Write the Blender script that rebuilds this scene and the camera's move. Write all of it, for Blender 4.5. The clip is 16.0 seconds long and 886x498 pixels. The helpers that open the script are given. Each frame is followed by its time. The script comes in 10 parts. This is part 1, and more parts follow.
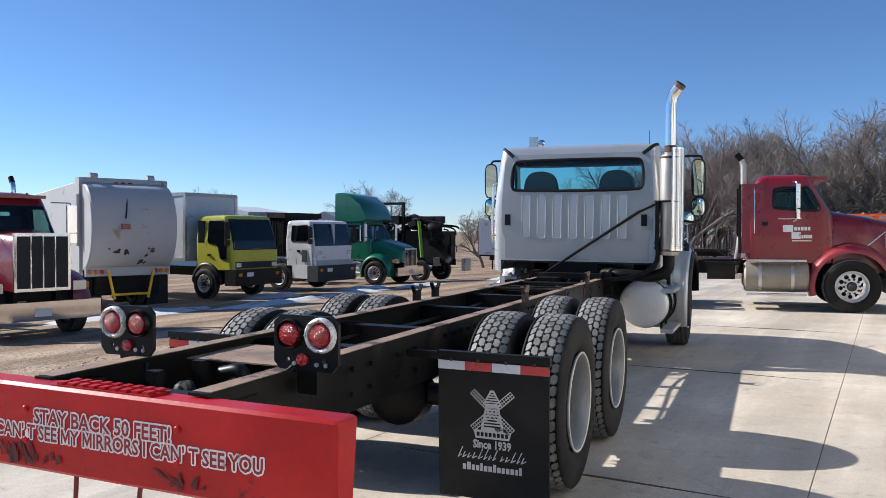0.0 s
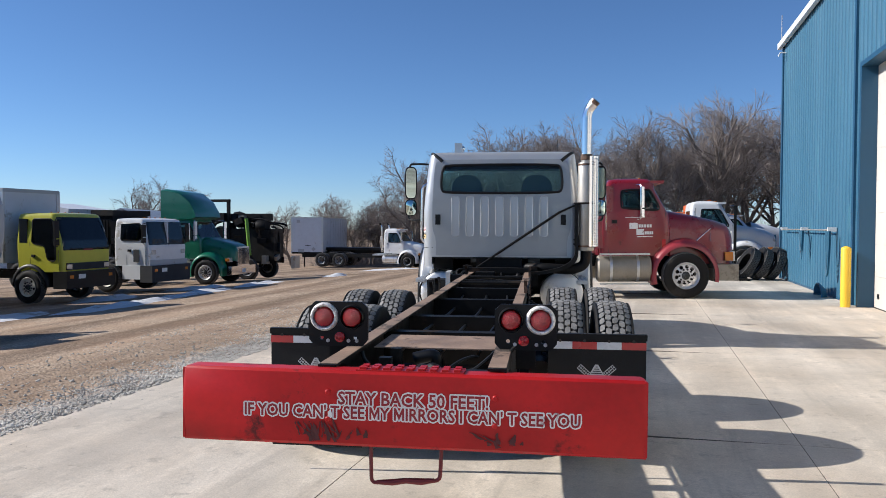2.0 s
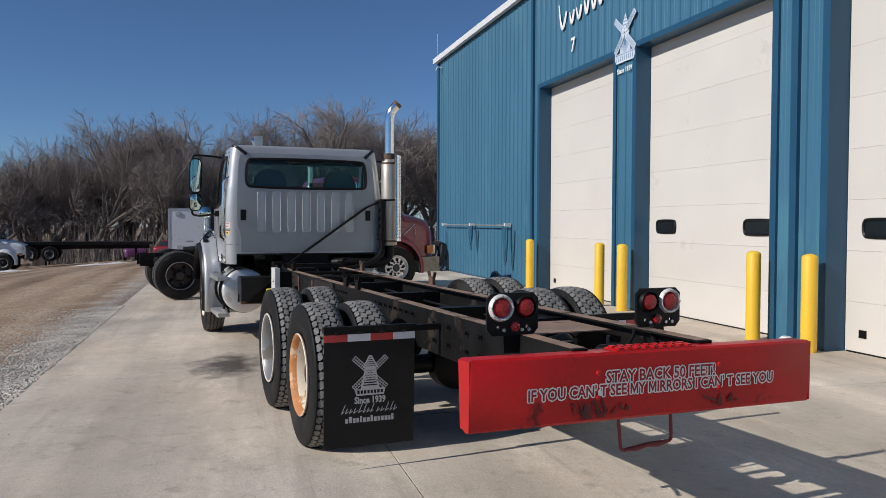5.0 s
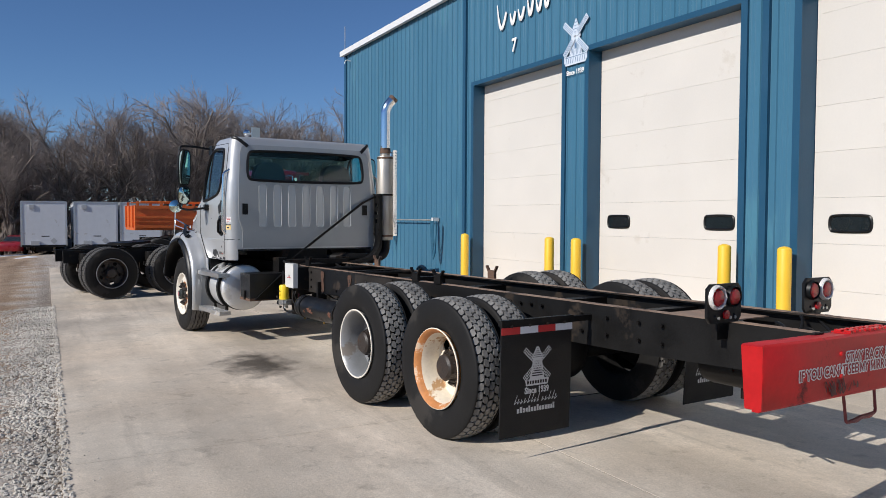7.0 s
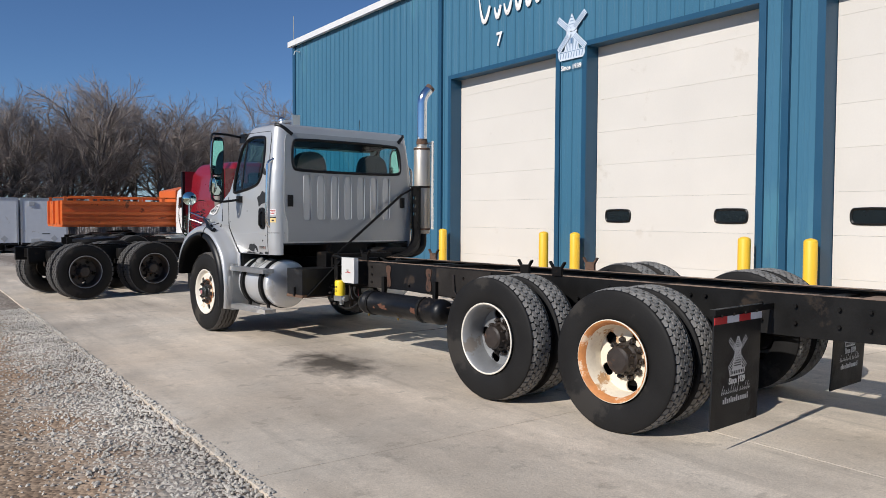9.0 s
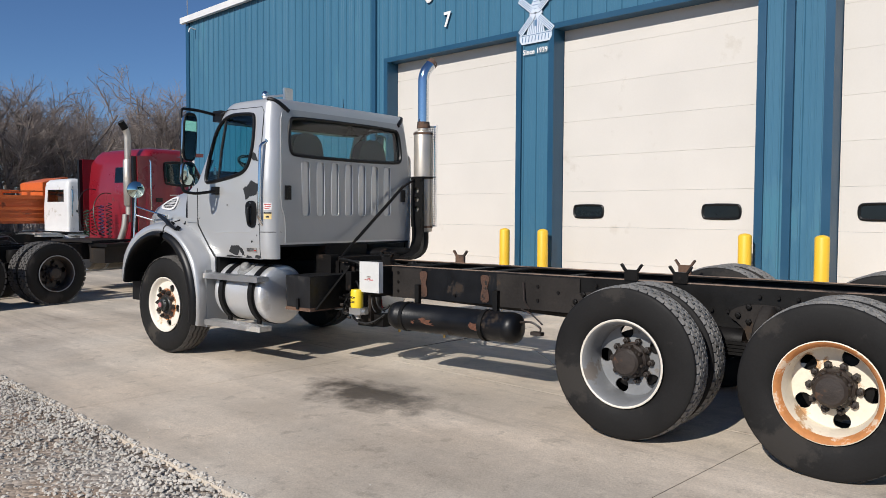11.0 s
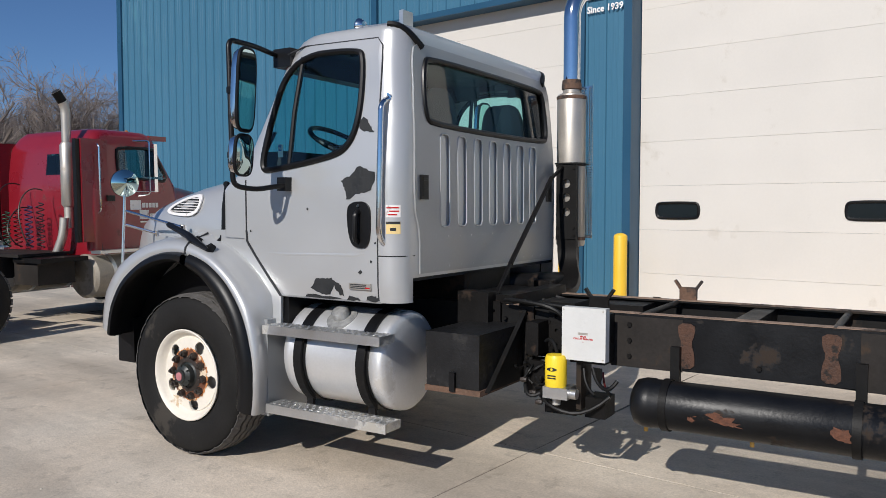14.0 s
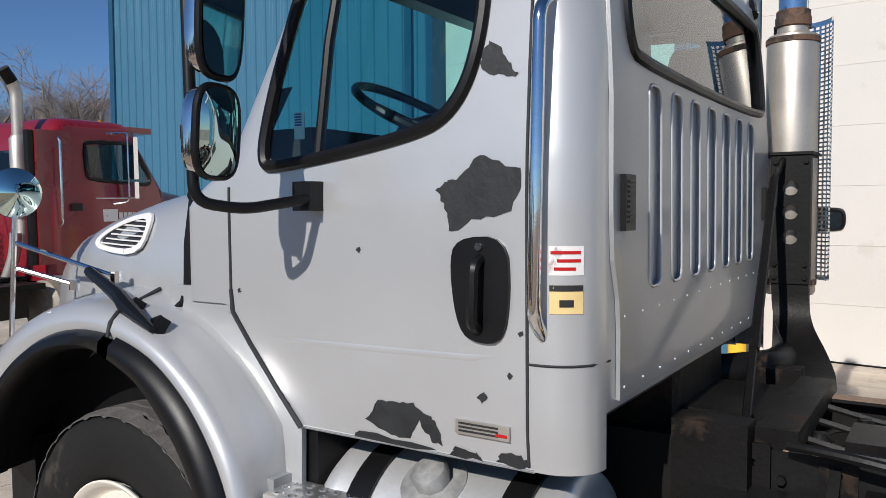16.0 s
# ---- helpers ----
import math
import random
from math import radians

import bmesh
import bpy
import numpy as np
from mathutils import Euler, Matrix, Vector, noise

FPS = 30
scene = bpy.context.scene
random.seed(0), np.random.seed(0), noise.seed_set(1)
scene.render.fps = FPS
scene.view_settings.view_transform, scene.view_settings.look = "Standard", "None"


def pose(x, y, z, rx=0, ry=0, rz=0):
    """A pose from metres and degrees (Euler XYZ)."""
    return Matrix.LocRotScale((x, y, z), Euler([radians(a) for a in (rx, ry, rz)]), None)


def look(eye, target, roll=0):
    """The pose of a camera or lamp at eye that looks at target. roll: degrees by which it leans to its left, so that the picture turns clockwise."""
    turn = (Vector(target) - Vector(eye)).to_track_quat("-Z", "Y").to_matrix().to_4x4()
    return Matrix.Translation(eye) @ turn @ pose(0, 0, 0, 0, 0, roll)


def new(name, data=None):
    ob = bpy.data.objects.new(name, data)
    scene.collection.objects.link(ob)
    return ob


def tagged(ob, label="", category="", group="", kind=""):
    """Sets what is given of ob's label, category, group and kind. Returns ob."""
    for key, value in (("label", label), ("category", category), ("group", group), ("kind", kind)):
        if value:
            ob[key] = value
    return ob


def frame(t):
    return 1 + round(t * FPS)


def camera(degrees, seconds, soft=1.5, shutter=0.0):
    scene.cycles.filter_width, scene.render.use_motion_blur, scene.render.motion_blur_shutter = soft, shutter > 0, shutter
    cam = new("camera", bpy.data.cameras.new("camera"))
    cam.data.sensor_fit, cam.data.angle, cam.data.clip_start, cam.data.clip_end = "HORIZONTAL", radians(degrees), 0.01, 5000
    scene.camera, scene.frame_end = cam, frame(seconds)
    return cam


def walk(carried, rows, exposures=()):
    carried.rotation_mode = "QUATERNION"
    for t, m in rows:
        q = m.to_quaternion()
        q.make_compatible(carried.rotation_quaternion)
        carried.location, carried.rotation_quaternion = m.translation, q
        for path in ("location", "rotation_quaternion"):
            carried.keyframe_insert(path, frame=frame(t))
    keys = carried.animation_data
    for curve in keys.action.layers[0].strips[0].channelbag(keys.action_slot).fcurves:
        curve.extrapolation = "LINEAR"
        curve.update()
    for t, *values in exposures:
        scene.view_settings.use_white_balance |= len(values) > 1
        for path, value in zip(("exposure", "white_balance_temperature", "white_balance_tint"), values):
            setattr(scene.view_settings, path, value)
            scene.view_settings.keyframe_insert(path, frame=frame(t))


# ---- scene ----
cam = camera(58.7, 16.0, soft=0.7)
PATH = [
    (0, (0.342, 0.146, 1.607), (-0.641, 1.887, 1.555), 0.4),
    (0.5, (0.051, -0.276, 1.591), (-0.856, 1.506, 1.543), 0.3),
    (1, (-0.313, -0.656, 1.585), (-1.073, 1.193, 1.537), 0.2),
    (1.5, (-0.726, -1.051, 1.61), (-1.335, 0.853, 1.556), 0.3),
    (2, (-1.219, -1.236, 1.633), (-1.71, 0.702, 1.575), 0.2),
    (2.5, (-1.745, -1.42, 1.626), (-2.135, 0.541, 1.567), 0.3),
    (3, (-2.239, -1.5, 1.61), (-2.528, 0.479, 1.55), 0.3),
    (3.5, (-2.734, -1.587, 1.618), (-2.841, 0.409, 1.555), 0.3),
    (4, (-3.229, -1.629, 1.632), (-3.094, 0.365, 1.567), 0.4),
    (4.5, (-3.72, -1.522, 1.643), (-3.371, 0.446, 1.575), 0.4),
    (4.7, (-3.948, -1.494, 1.616), (-3.521, 0.459, 1.55), 0.3),
    (6.8, (-6.168, -0.899, 1.617), (-5.296, 0.899, 1.54), 0.3),
    (7, (-6.363, -0.82, 1.614), (-5.473, 0.969, 1.537), 0.3),
    (7.5, (-6.865, -0.634, 1.593), (-5.916, 1.124, 1.517), 0.3),
    (8, (-7.237, -0.291, 1.546), (-6.222, 1.431, 1.468), 0.3),
    (8.5, (-7.654, 0.073, 1.536), (-6.578, 1.757, 1.455), 0.3),
    (8.7, (-7.824, 0.209, 1.534), (-6.728, 1.88, 1.454), 0.3),
    (10.8, (-8.536, 2.573, 1.524), (-7.18, 4.04, 1.43), 0.3),
    (11, (-8.596, 2.83, 1.522), (-7.193, 4.253, 1.432), 0.3),
    (11.5, (-8.606, 3.465, 1.525), (-7.111, 4.79, 1.43), 0.3),
    (12, (-8.533, 4.148, 1.516), (-6.992, 5.418, 1.42), 0.3),
    (12.5, (-8.427, 4.808, 1.535), (-6.869, 6.058, 1.438), 0.3),
    (13, (-8.195, 5.461, 1.563), (-6.634, 6.708, 1.463), 0.2),
    (13.5, (-7.966, 6.097, 1.595), (-6.409, 7.349, 1.491), 0.2),
    (14, (-7.622, 6.663, 1.6), (-6.069, 7.919, 1.498), 0.0),
    (14.5, (-7.24, 7.272, 1.611), (-5.692, 8.535, 1.509), 0.0),
    (15, (-6.838, 7.776, 1.637), (-5.296, 9.047, 1.535), -0.1),
    (15.5, (-6.387, 8.296, 1.655), (-4.851, 9.573, 1.555), -0.1),
    (16, (-5.934, 8.743, 1.715), (-4.402, 10.025, 1.612), -0.3),
]
walk(cam, [(t, look(eye, target, roll)) for t, eye, target, roll in PATH],
     [(t, ev, k, 10) for t, ev, k in ((0.0, 0.57, 5550), (1.5, 0.50, 5550), (2.5, 0.32, 5600), (3.5, 0.1, 5600), (4.0, -0.14, 5600), (4.5, -0.26, 5650), (5.2, -0.15, 5650), (7.0, -0.02, 5650), (12.0, -0.08, 5750), (13.5, -0.13, 5650), (14.5, -0.17, 5650), (16.0, -0.07, 5650))])

# ---------------------------------------------------------------- light
SUN_EL, SUN_HEAD = 32.0, 10.0          # elevation; heading in which the light travels, from +x towards +y
world = bpy.data.worlds.new("sky")
scene.world = world
world.use_nodes = True
wn = world.node_tree.nodes
sky = wn.new("ShaderNodeTexSky")
sky.sky_type = "NISHITA"
sky.sun_disc = False
sky.sun_elevation = radians(SUN_EL)
sky.sun_rotation = radians(270 - SUN_HEAD)
sky.altitude, sky.air_density, sky.dust_density, sky.ozone_density = 1800, 0.95, 0.08, 4.6
wn["Background"].inputs["Strength"].default_value = 0.077
world.node_tree.links.new(sky.outputs[0], wn["Background"].inputs["Color"])
lamp = bpy.data.lights.new("sun", "SUN")
lamp.energy, lamp.angle, lamp.color = 4.9, radians(0.53), (1.0, 0.875, 0.71)
sun = new("sun", lamp)
_e, _h = radians(SUN_EL), radians(SUN_HEAD)
sun.matrix_world = look((0, 0, 30), (math.cos(_e) * math.cos(_h), math.cos(_e) * math.sin(_h), 30 - math.sin(_e)))


# ---------------------------------------------------------------- materials
def mat(name, col, rough=0.5, metal=0.0, var=0.12, scale=3.0, grain=40.0, bump=0.02, spec=0.5, coat=0.0, dirt=None, dirt_amount=0.0,
        dirt_scale=2.0, dirt_rough=0.85, per_piece=0.0, stretch=(1, 1, 1)):
    """A painted, bare or dusty surface: base colour varied at two scales, patches of dirt or rust, fine relief."""
    m = bpy.data.materials.new(name)
    m.use_nodes = True
    nt = m.node_tree
    n, l = nt.nodes, nt.links
    b = n["Principled BSDF"]
    b.inputs["Metallic"].default_value = metal
    b.inputs["Specular IOR Level"].default_value = spec
    b.inputs["Coat Weight"].default_value = coat
    b.inputs["Coat Roughness"].default_value = 0.08
    tc = n.new("ShaderNodeTexCoord")
    mp = n.new("ShaderNodeMapping")
    mp.inputs["Scale"].default_value = stretch
    l.new(tc.outputs["Object"], mp.inputs["Vector"])

    def noisy(s, detail=4.0, r=0.55):
        k = n.new("ShaderNodeTexNoise")
        k.inputs["Scale"].default_value, k.inputs["Detail"].default_value, k.inputs["Roughness"].default_value = s, detail, r
        l.new(mp.outputs[0], k.inputs["Vector"])
        return k.outputs["Fac"]

    def mixed(fac, a, c):
        k = n.new("ShaderNodeMix")
        k.data_type = "RGBA"
        if isinstance(fac, float):
            k.inputs["Factor"].default_value = fac
        else:
            l.new(fac, k.inputs["Factor"])
        for sock, v in ((k.inputs[6], a), (k.inputs[7], c)):
            if isinstance(v, tuple):
                sock.default_value = (*v, 1)
            else:
                l.new(v, sock)
        return k.outputs[2]

    def ramp(fac, p, q):
        k = n.new("ShaderNodeMapRange")
        k.inputs["From Min"].default_value, k.inputs["From Max"].default_value = p, q
        l.new(fac, k.inputs["Value"])
        return k.outputs[0]

    dark = tuple(c * (1 - var) for c in col)
    lite = tuple(min(1, c * (1 + var)) for c in col)
    big = ramp(noisy(scale), 0.32, 0.68)
    fine = ramp(noisy(grain, 2.0), 0.25, 0.75)
    c = mixed(big, dark, lite)
    c = mixed(0.35, c, mixed(fine, dark, lite))
    if per_piece:
        oi = n.new("ShaderNodeObjectInfo")
        hs = n.new("ShaderNodeHueSaturation")
        l.new(ramp(oi.outputs["Random"], 0, 1), hs.inputs["Value"])
        mr = n.new("ShaderNodeMapRange")
        mr.inputs["To Min"].default_value, mr.inputs["To Max"].default_value = 1 - per_piece, 1 + per_piece
        l.new(oi.outputs["Random"], mr.inputs["Value"])
        l.new(mr.outputs[0], hs.inputs["Value"])
        l.new(c, hs.inputs["Color"])
        c = hs.outputs[0]
    rg = n.new("ShaderNodeMapRange")
    rg.inputs["To Min"].default_value, rg.inputs["To Max"].default_value = max(0.02, rough * 0.85), min(1, rough * 1.15)
    l.new(big, rg.inputs["Value"])
    r = rg.outputs[0]
    if dirt:
        k = n.new("ShaderNodeMath")
        k.operation = "MULTIPLY_ADD"
        l.new(noisy(dirt_scale * 7, 5.0, 0.7), k.inputs[0])
        k.inputs[1].default_value = 0.35
        l.new(noisy(dirt_scale, 3.0), k.inputs[2])
        edge = 0.87 - 0.2 * dirt_amount
        f = ramp(k.outputs[0], edge, edge + 0.07)
        c = mixed(f, c, dirt)
        rr = n.new("ShaderNodeMix")
        l.new(f, rr.inputs["Factor"])
        l.new(r, rr.inputs[2])
        rr.inputs[3].default_value = dirt_rough
        r = rr.outputs[0]
        if metal:
            mm = n.new("ShaderNodeMapRange")
            mm.inputs["To Min"].default_value, mm.inputs["To Max"].default_value = metal, 0.0
            l.new(f, mm.inputs["Value"])
            l.new(mm.outputs[0], b.inputs["Metallic"])
    l.new(c, b.inputs["Base Color"])
    l.new(r, b.inputs["Roughness"])
    if bump:
        bp = n.new("ShaderNodeBump")
        bp.inputs["Strength"].default_value, bp.inputs["Distance"].default_value = min(1, bump * 8), 0.01
        l.new(noisy(grain, 3.0), bp.inputs["Height"])
        l.new(bp.outputs[0], b.inputs["Normal"])
    return m


def glass(name, tint, rough=0.02, alpha_mix=0.75):
    """Thin tinted window glass: clear transmission with a mirror-like skin."""
    m = bpy.data.materials.new(name)
    m.use_nodes = True
    n, l = m.node_tree.nodes, m.node_tree.links
    n.remove(n["Principled BSDF"])
    tr, gl, mx, fr = (n.new("ShaderNodeBsdfTransparent"), n.new("ShaderNodeBsdfGlossy"), n.new("ShaderNodeMixShader"), n.new("ShaderNodeLayerWeight"))
    tr.inputs["Color"].default_value = (*tint, 1)
    gl.inputs["Roughness"].default_value = rough
    fr.inputs["Blend"].default_value = 0.5
    pw, ad = n.new("ShaderNodeMath"), n.new("ShaderNodeMath")
    pw.operation, ad.operation = "POWER", "MULTIPLY_ADD"
    l.new(fr.outputs["Facing"], pw.inputs[0])
    pw.inputs[1].default_value, ad.inputs[1].default_value, ad.inputs[2].default_value = 4.0, 0.9, 0.05
    l.new(pw.outputs[0], ad.inputs[0])
    l.new(ad.outputs[0], mx.inputs[0])
    l.new(tr.outputs[0], mx.inputs[1])
    l.new(gl.outputs[0], mx.inputs[2])
    l.new(mx.outputs[0], n["Material Output"].inputs["Surface"])
    return m


def ground_mat(name, base, stone, voro, light=1.0, rough=0.95, bump=0.5, mud=None):
    """Gravel or dirt: small stones by cells, patches of fines and damp mud."""
    m = bpy.data.materials.new(name)
    m.use_nodes = True
    n, l = m.node_tree.nodes, m.node_tree.links
    b = n["Principled BSDF"]
    b.inputs["Roughness"].default_value = rough
    b.inputs["Specular IOR Level"].default_value = 0.2
    tc = n.new("ShaderNodeTexCoord")
    v = n.new("ShaderNodeTexVoronoi")
    v.inputs["Scale"].default_value = voro
    l.new(tc.outputs["Object"], v.inputs["Vector"])
    sep = n.new("ShaderNodeSeparateColor")
    l.new(v.outputs["Color"], sep.inputs[0])
    r1 = n.new("ShaderNodeValToRGB")
    r1.color_ramp.elements[0].color = (*[c * 0.55 for c in stone], 1)
    r1.color_ramp.elements[1].color = (*[min(1, c * 1.5) for c in stone], 1)
    l.new(sep.outputs[0], r1.inputs[0])
    nz = n.new("ShaderNodeTexNoise")
    nz.inputs["Scale"].default_value, nz.inputs["Detail"].default_value = 0.45, 8
    mp = n.new("ShaderNodeMapping")
    mp.inputs["Scale"].default_value = (1.6, 0.3, 1)
    l.new(tc.outputs["Object"], mp.inputs["Vector"])
    l.new(mp.outputs[0], nz.inputs["Vector"])
    r2 = n.new("ShaderNodeValToRGB")
    r2.color_ramp.elements[0].position, r2.color_ramp.elements[1].position = 0.36, 0.66
    r2.color_ramp.elements[0].color, r2.color_ramp.elements[1].color = (*[c * 0.7 for c in base], 1), (*[min(1, c * 1.3) for c in base], 1)
    l.new(nz.outputs[0], r2.inputs[0])
    nz2 = n.new("ShaderNodeTexNoise")
    nz2.inputs["Scale"].default_value, nz2.inputs["Detail"].default_value = 1.3, 6
    l.new(tc.outputs["Object"], nz2.inputs["Vector"])
    mx = n.new("ShaderNodeMix")
    mx.data_type = "RGBA"
    r3 = n.new("ShaderNodeMapRange")
    r3.inputs["From Min"].default_value, r3.inputs["From Max"].default_value = 0.4, 0.62
    r3.inputs["To Min"].default_value, r3.inputs["To Max"].default_value = 0.3, 0.85
    l.new(nz2.outputs[0], r3.inputs["Value"])
    l.new(r3.outputs[0], mx.inputs["Factor"])
    l.new(r2.outputs[0], mx.inputs[6])
    l.new(r1.outputs[0], mx.inputs[7])
    geo, sx = n.new("ShaderNodeNewGeometry"), n.new("ShaderNodeSeparateXYZ")
    l.new(geo.outputs["Position"], sx.inputs[0])
    # pale crushed limestone spread along the slab
    wob = n.new("ShaderNodeMath")
    wob.operation = "MULTIPLY_ADD"
    l.new(nz2.outputs[0], wob.inputs[0])
    wob.inputs[1].default_value = 2.4
    l.new(sx.outputs[0], wob.inputs[2])
    band = n.new("ShaderNodeMapRange")
    band.inputs["From Min"].default_value, band.inputs["From Max"].default_value = -6.1, -5.35
    band.inputs["To Max"].default_value = 0.75
    l.new(wob.outputs[0], band.inputs["Value"])
    r4 = n.new("ShaderNodeValToRGB")
    r4.color_ramp.elements[0].color, r4.color_ramp.elements[1].color = (0.20, 0.19, 0.18, 1), (0.56, 0.55, 0.53, 1)
    l.new(sep.outputs[1], r4.inputs[0])
    mb = n.new("ShaderNodeMix")
    mb.data_type = "RGBA"
    l.new(band.outputs[0], mb.inputs["Factor"])
    l.new(mx.outputs[2], mb.inputs[6])
    l.new(r4.outputs[0], mb.inputs[7])
    # ruts: long bands worn along the drive
    nz3, mp3 = n.new("ShaderNodeTexNoise"), n.new("ShaderNodeMapping")
    mp3.inputs["Scale"].default_value, mp3.inputs["Rotation"].default_value = (0.9, 0.035, 1), (0, 0, radians(-7))
    nz3.inputs["Scale"].default_value, nz3.inputs["Detail"].default_value = 1.0, 5
    l.new(geo.outputs["Position"], mp3.inputs["Vector"])
    l.new(mp3.outputs[0], nz3.inputs["Vector"])
    r5 = n.new("ShaderNodeValToRGB")
    r5.color_ramp.elements[0].position, r5.color_ramp.elements[1].position = 0.38, 0.62
    r5.color_ramp.elements[0].color, r5.color_ramp.elements[1].color = (0.66, 0.61, 0.56, 1), (1.18, 1.15, 1.1, 1)
    l.new(nz3.outputs[0], r5.inputs[0])
    mr = n.new("ShaderNodeMix")
    mr.data_type, mr.blend_type = "RGBA", "MULTIPLY"
    mr.inputs["Factor"].default_value = 1
    l.new(mb.outputs[2], mr.inputs[6])
    l.new(r5.outputs[0], mr.inputs[7])
    l.new(mr.outputs[2], b.inputs["Base Color"])
    bp = n.new("ShaderNodeBump")
    bp.inputs["Strength"].default_value, bp.inputs["Distance"].default_value = bump, 0.03
    bp.invert = True
    l.new(v.outputs["Distance"], bp.inputs["Height"])
    l.new(bp.outputs[0], b.inputs["Normal"])
    return m


def concrete_mat():
    m = bpy.data.materials.new("concrete")
    m.use_nodes = True
    n, l = m.node_tree.nodes, m.node_tree.links
    b = n["Principled BSDF"]
    b.inputs["Specular IOR Level"].default_value = 0.3
    geo = n.new("ShaderNodeNewGeometry")

    def noisy(scale, stretch, detail=6, rough=0.6):
        mp = n.new("ShaderNodeMapping")
        mp.inputs["Scale"].default_value = stretch
        mp.inputs["Rotation"].default_value = (0, 0, radians(-8))
        l.new(geo.outputs["Position"], mp.inputs["Vector"])
        k = n.new("ShaderNodeTexNoise")
        k.inputs["Scale"].default_value, k.inputs["Detail"].default_value, k.inputs["Roughness"].default_value = scale, detail, rough
        l.new(mp.outputs[0], k.inputs["Vector"])
        return k.outputs[0]

    def ramp(fac, p, q, a, c):
        k = n.new("ShaderNodeMapRange")
        k.inputs["From Min"].default_value, k.inputs["From Max"].default_value = p, q
        k.inputs["To Min"].default_value, k.inputs["To Max"].default_value = a, c
        l.new(fac, k.inputs["Value"])
        return k.outputs[0]

    def mul(x, y):
        k = n.new("ShaderNodeMath")
        k.operation = "MULTIPLY"
        l.new(x, k.inputs[0])
        l.new(y, k.inputs[1])
        return k.outputs[0]

    v = mul(ramp(noisy(0.6, (1, 1, 1)), 0.32, 0.68, 0.82, 1.18), ramp(noisy(1.0, (1.1, 0.09, 1), 4), 0.38, 0.65, 0.82, 1.16))
    v = mul(v, ramp(noisy(70, (1, 1, 1), 3, 0.7), 0.3, 0.7, 0.84, 1.10))
    v = mul(v, ramp(noisy(14, (1, 1, 1), 6, 0.8), 0.3, 0.7, 0.90, 1.07))
    v = mul(v, ramp(noisy(5, (1, 1, 1), 5, 0.75), 0.35, 0.43, 0.80, 1.0))
    v = mul(v, ramp(noisy(1.1, (2.0, 0.12, 1), 5, 0.7), 0.57, 0.72, 1.0, 0.72))
    v = mul(v, ramp(noisy(1.6, (1.3, 0.45, 1), 7, 0.75), 0.55, 0.68, 1.0, 1.2))
    v = mul(v, ramp(noisy(2.6, (1, 1, 1), 3, 0.5), 0.68, 0.74, 1.0, 0.78))
    # the oil stain beside the truck
    ox = n.new("ShaderNodeVectorMath")
    ox.operation = "SUBTRACT"
    l.new(geo.outputs["Position"], ox.inputs[0])
    ox.inputs[1].default_value = (-4.28, 8.12, 0)
    om = n.new("ShaderNodeMapping")
    om.inputs["Rotation"].default_value = (0, 0, radians(-18))
    om.inputs["Scale"].default_value = (2.2, 1.1, 1)
    l.new(ox.outputs[0], om.inputs["Vector"])
    ln = n.new("ShaderNodeVectorMath")
    ln.operation = "LENGTH"
    l.new(om.outputs[0], ln.inputs[0])
    ad = n.new("ShaderNodeMath")
    ad.operation = "MULTIPLY_ADD"
    l.new(noisy(3.5, (1, 1, 1), 6, 0.7), ad.inputs[0])
    ad.inputs[1].default_value = -2.2
    l.new(ln.outputs["Value"], ad.inputs[2])
    v = mul(v, ramp(ad.outputs[0], -0.75, -0.1, 0.22, 1.0))
    hs = n.new("ShaderNodeMix")
    hs.data_type = "RGBA"
    l.new(ramp(noisy(0.35, (1, 1, 1)), 0.35, 0.65, 0, 1), hs.inputs["Factor"])
    hs.inputs[6].default_value, hs.inputs[7].default_value = (0.60, 0.535, 0.445, 1), (0.58, 0.49, 0.385, 1)
    mx = n.new("ShaderNodeMix")
    mx.data_type, mx.blend_type = "RGBA", "MULTIPLY"
    mx.inputs["Factor"].default_value = 1
    l.new(hs.outputs[2], mx.inputs[6])
    l.new(v, mx.inputs[7])
    l.new(mx.outputs[2], b.inputs["Base Color"])
    l.new(ramp(v, 0.3, 1.0, 0.45, 0.85), b.inputs["Roughness"])
    bp = n.new("ShaderNodeBump")
    bp.inputs["Strength"].default_value, bp.inputs["Distance"].default_value = 0.25, 0.01
    l.new(noisy(45, (1, 1, 1), 4), bp.inputs["Height"])
    l.new(bp.outputs[0], b.inputs["Normal"])
    return m


RUST = (0.16, 0.06, 0.025)
DUST = (0.32, 0.28, 0.22)
M_CONC = concrete_mat()
M_GRAVEL = ground_mat("gravel", (0.275, 0.195, 0.134), (0.34, 0.272, 0.205), 26)
M_STONE = mat("loose_stone", (0.50, 0.465, 0.41), 0.9, var=0.35, scale=1.0, grain=9, spec=0.2)
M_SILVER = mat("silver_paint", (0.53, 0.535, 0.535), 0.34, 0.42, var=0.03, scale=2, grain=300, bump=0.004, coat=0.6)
# same silver, darkened: the shade on the cab's rear is in this colour
M_SILVERD = mat("silver_paint_worn_shaded", (0.36, 0.37, 0.375), 0.42, 0.38, var=0.06, scale=3, grain=120, bump=0.006, coat=0.3)
M_PRIMER = mat("bare_primer", (0.0168, 0.0180, 0.0192), 0.6, var=0.2, scale=20)
M_BLACK = mat("black_frame_paint", (0.0085, 0.0082, 0.008), 0.5, var=0.35, scale=4, grain=60, bump=0.012, spec=0.2, dirt=(0.032, 0.024, 0.018), dirt_amount=0.5, dirt_scale=2.5)
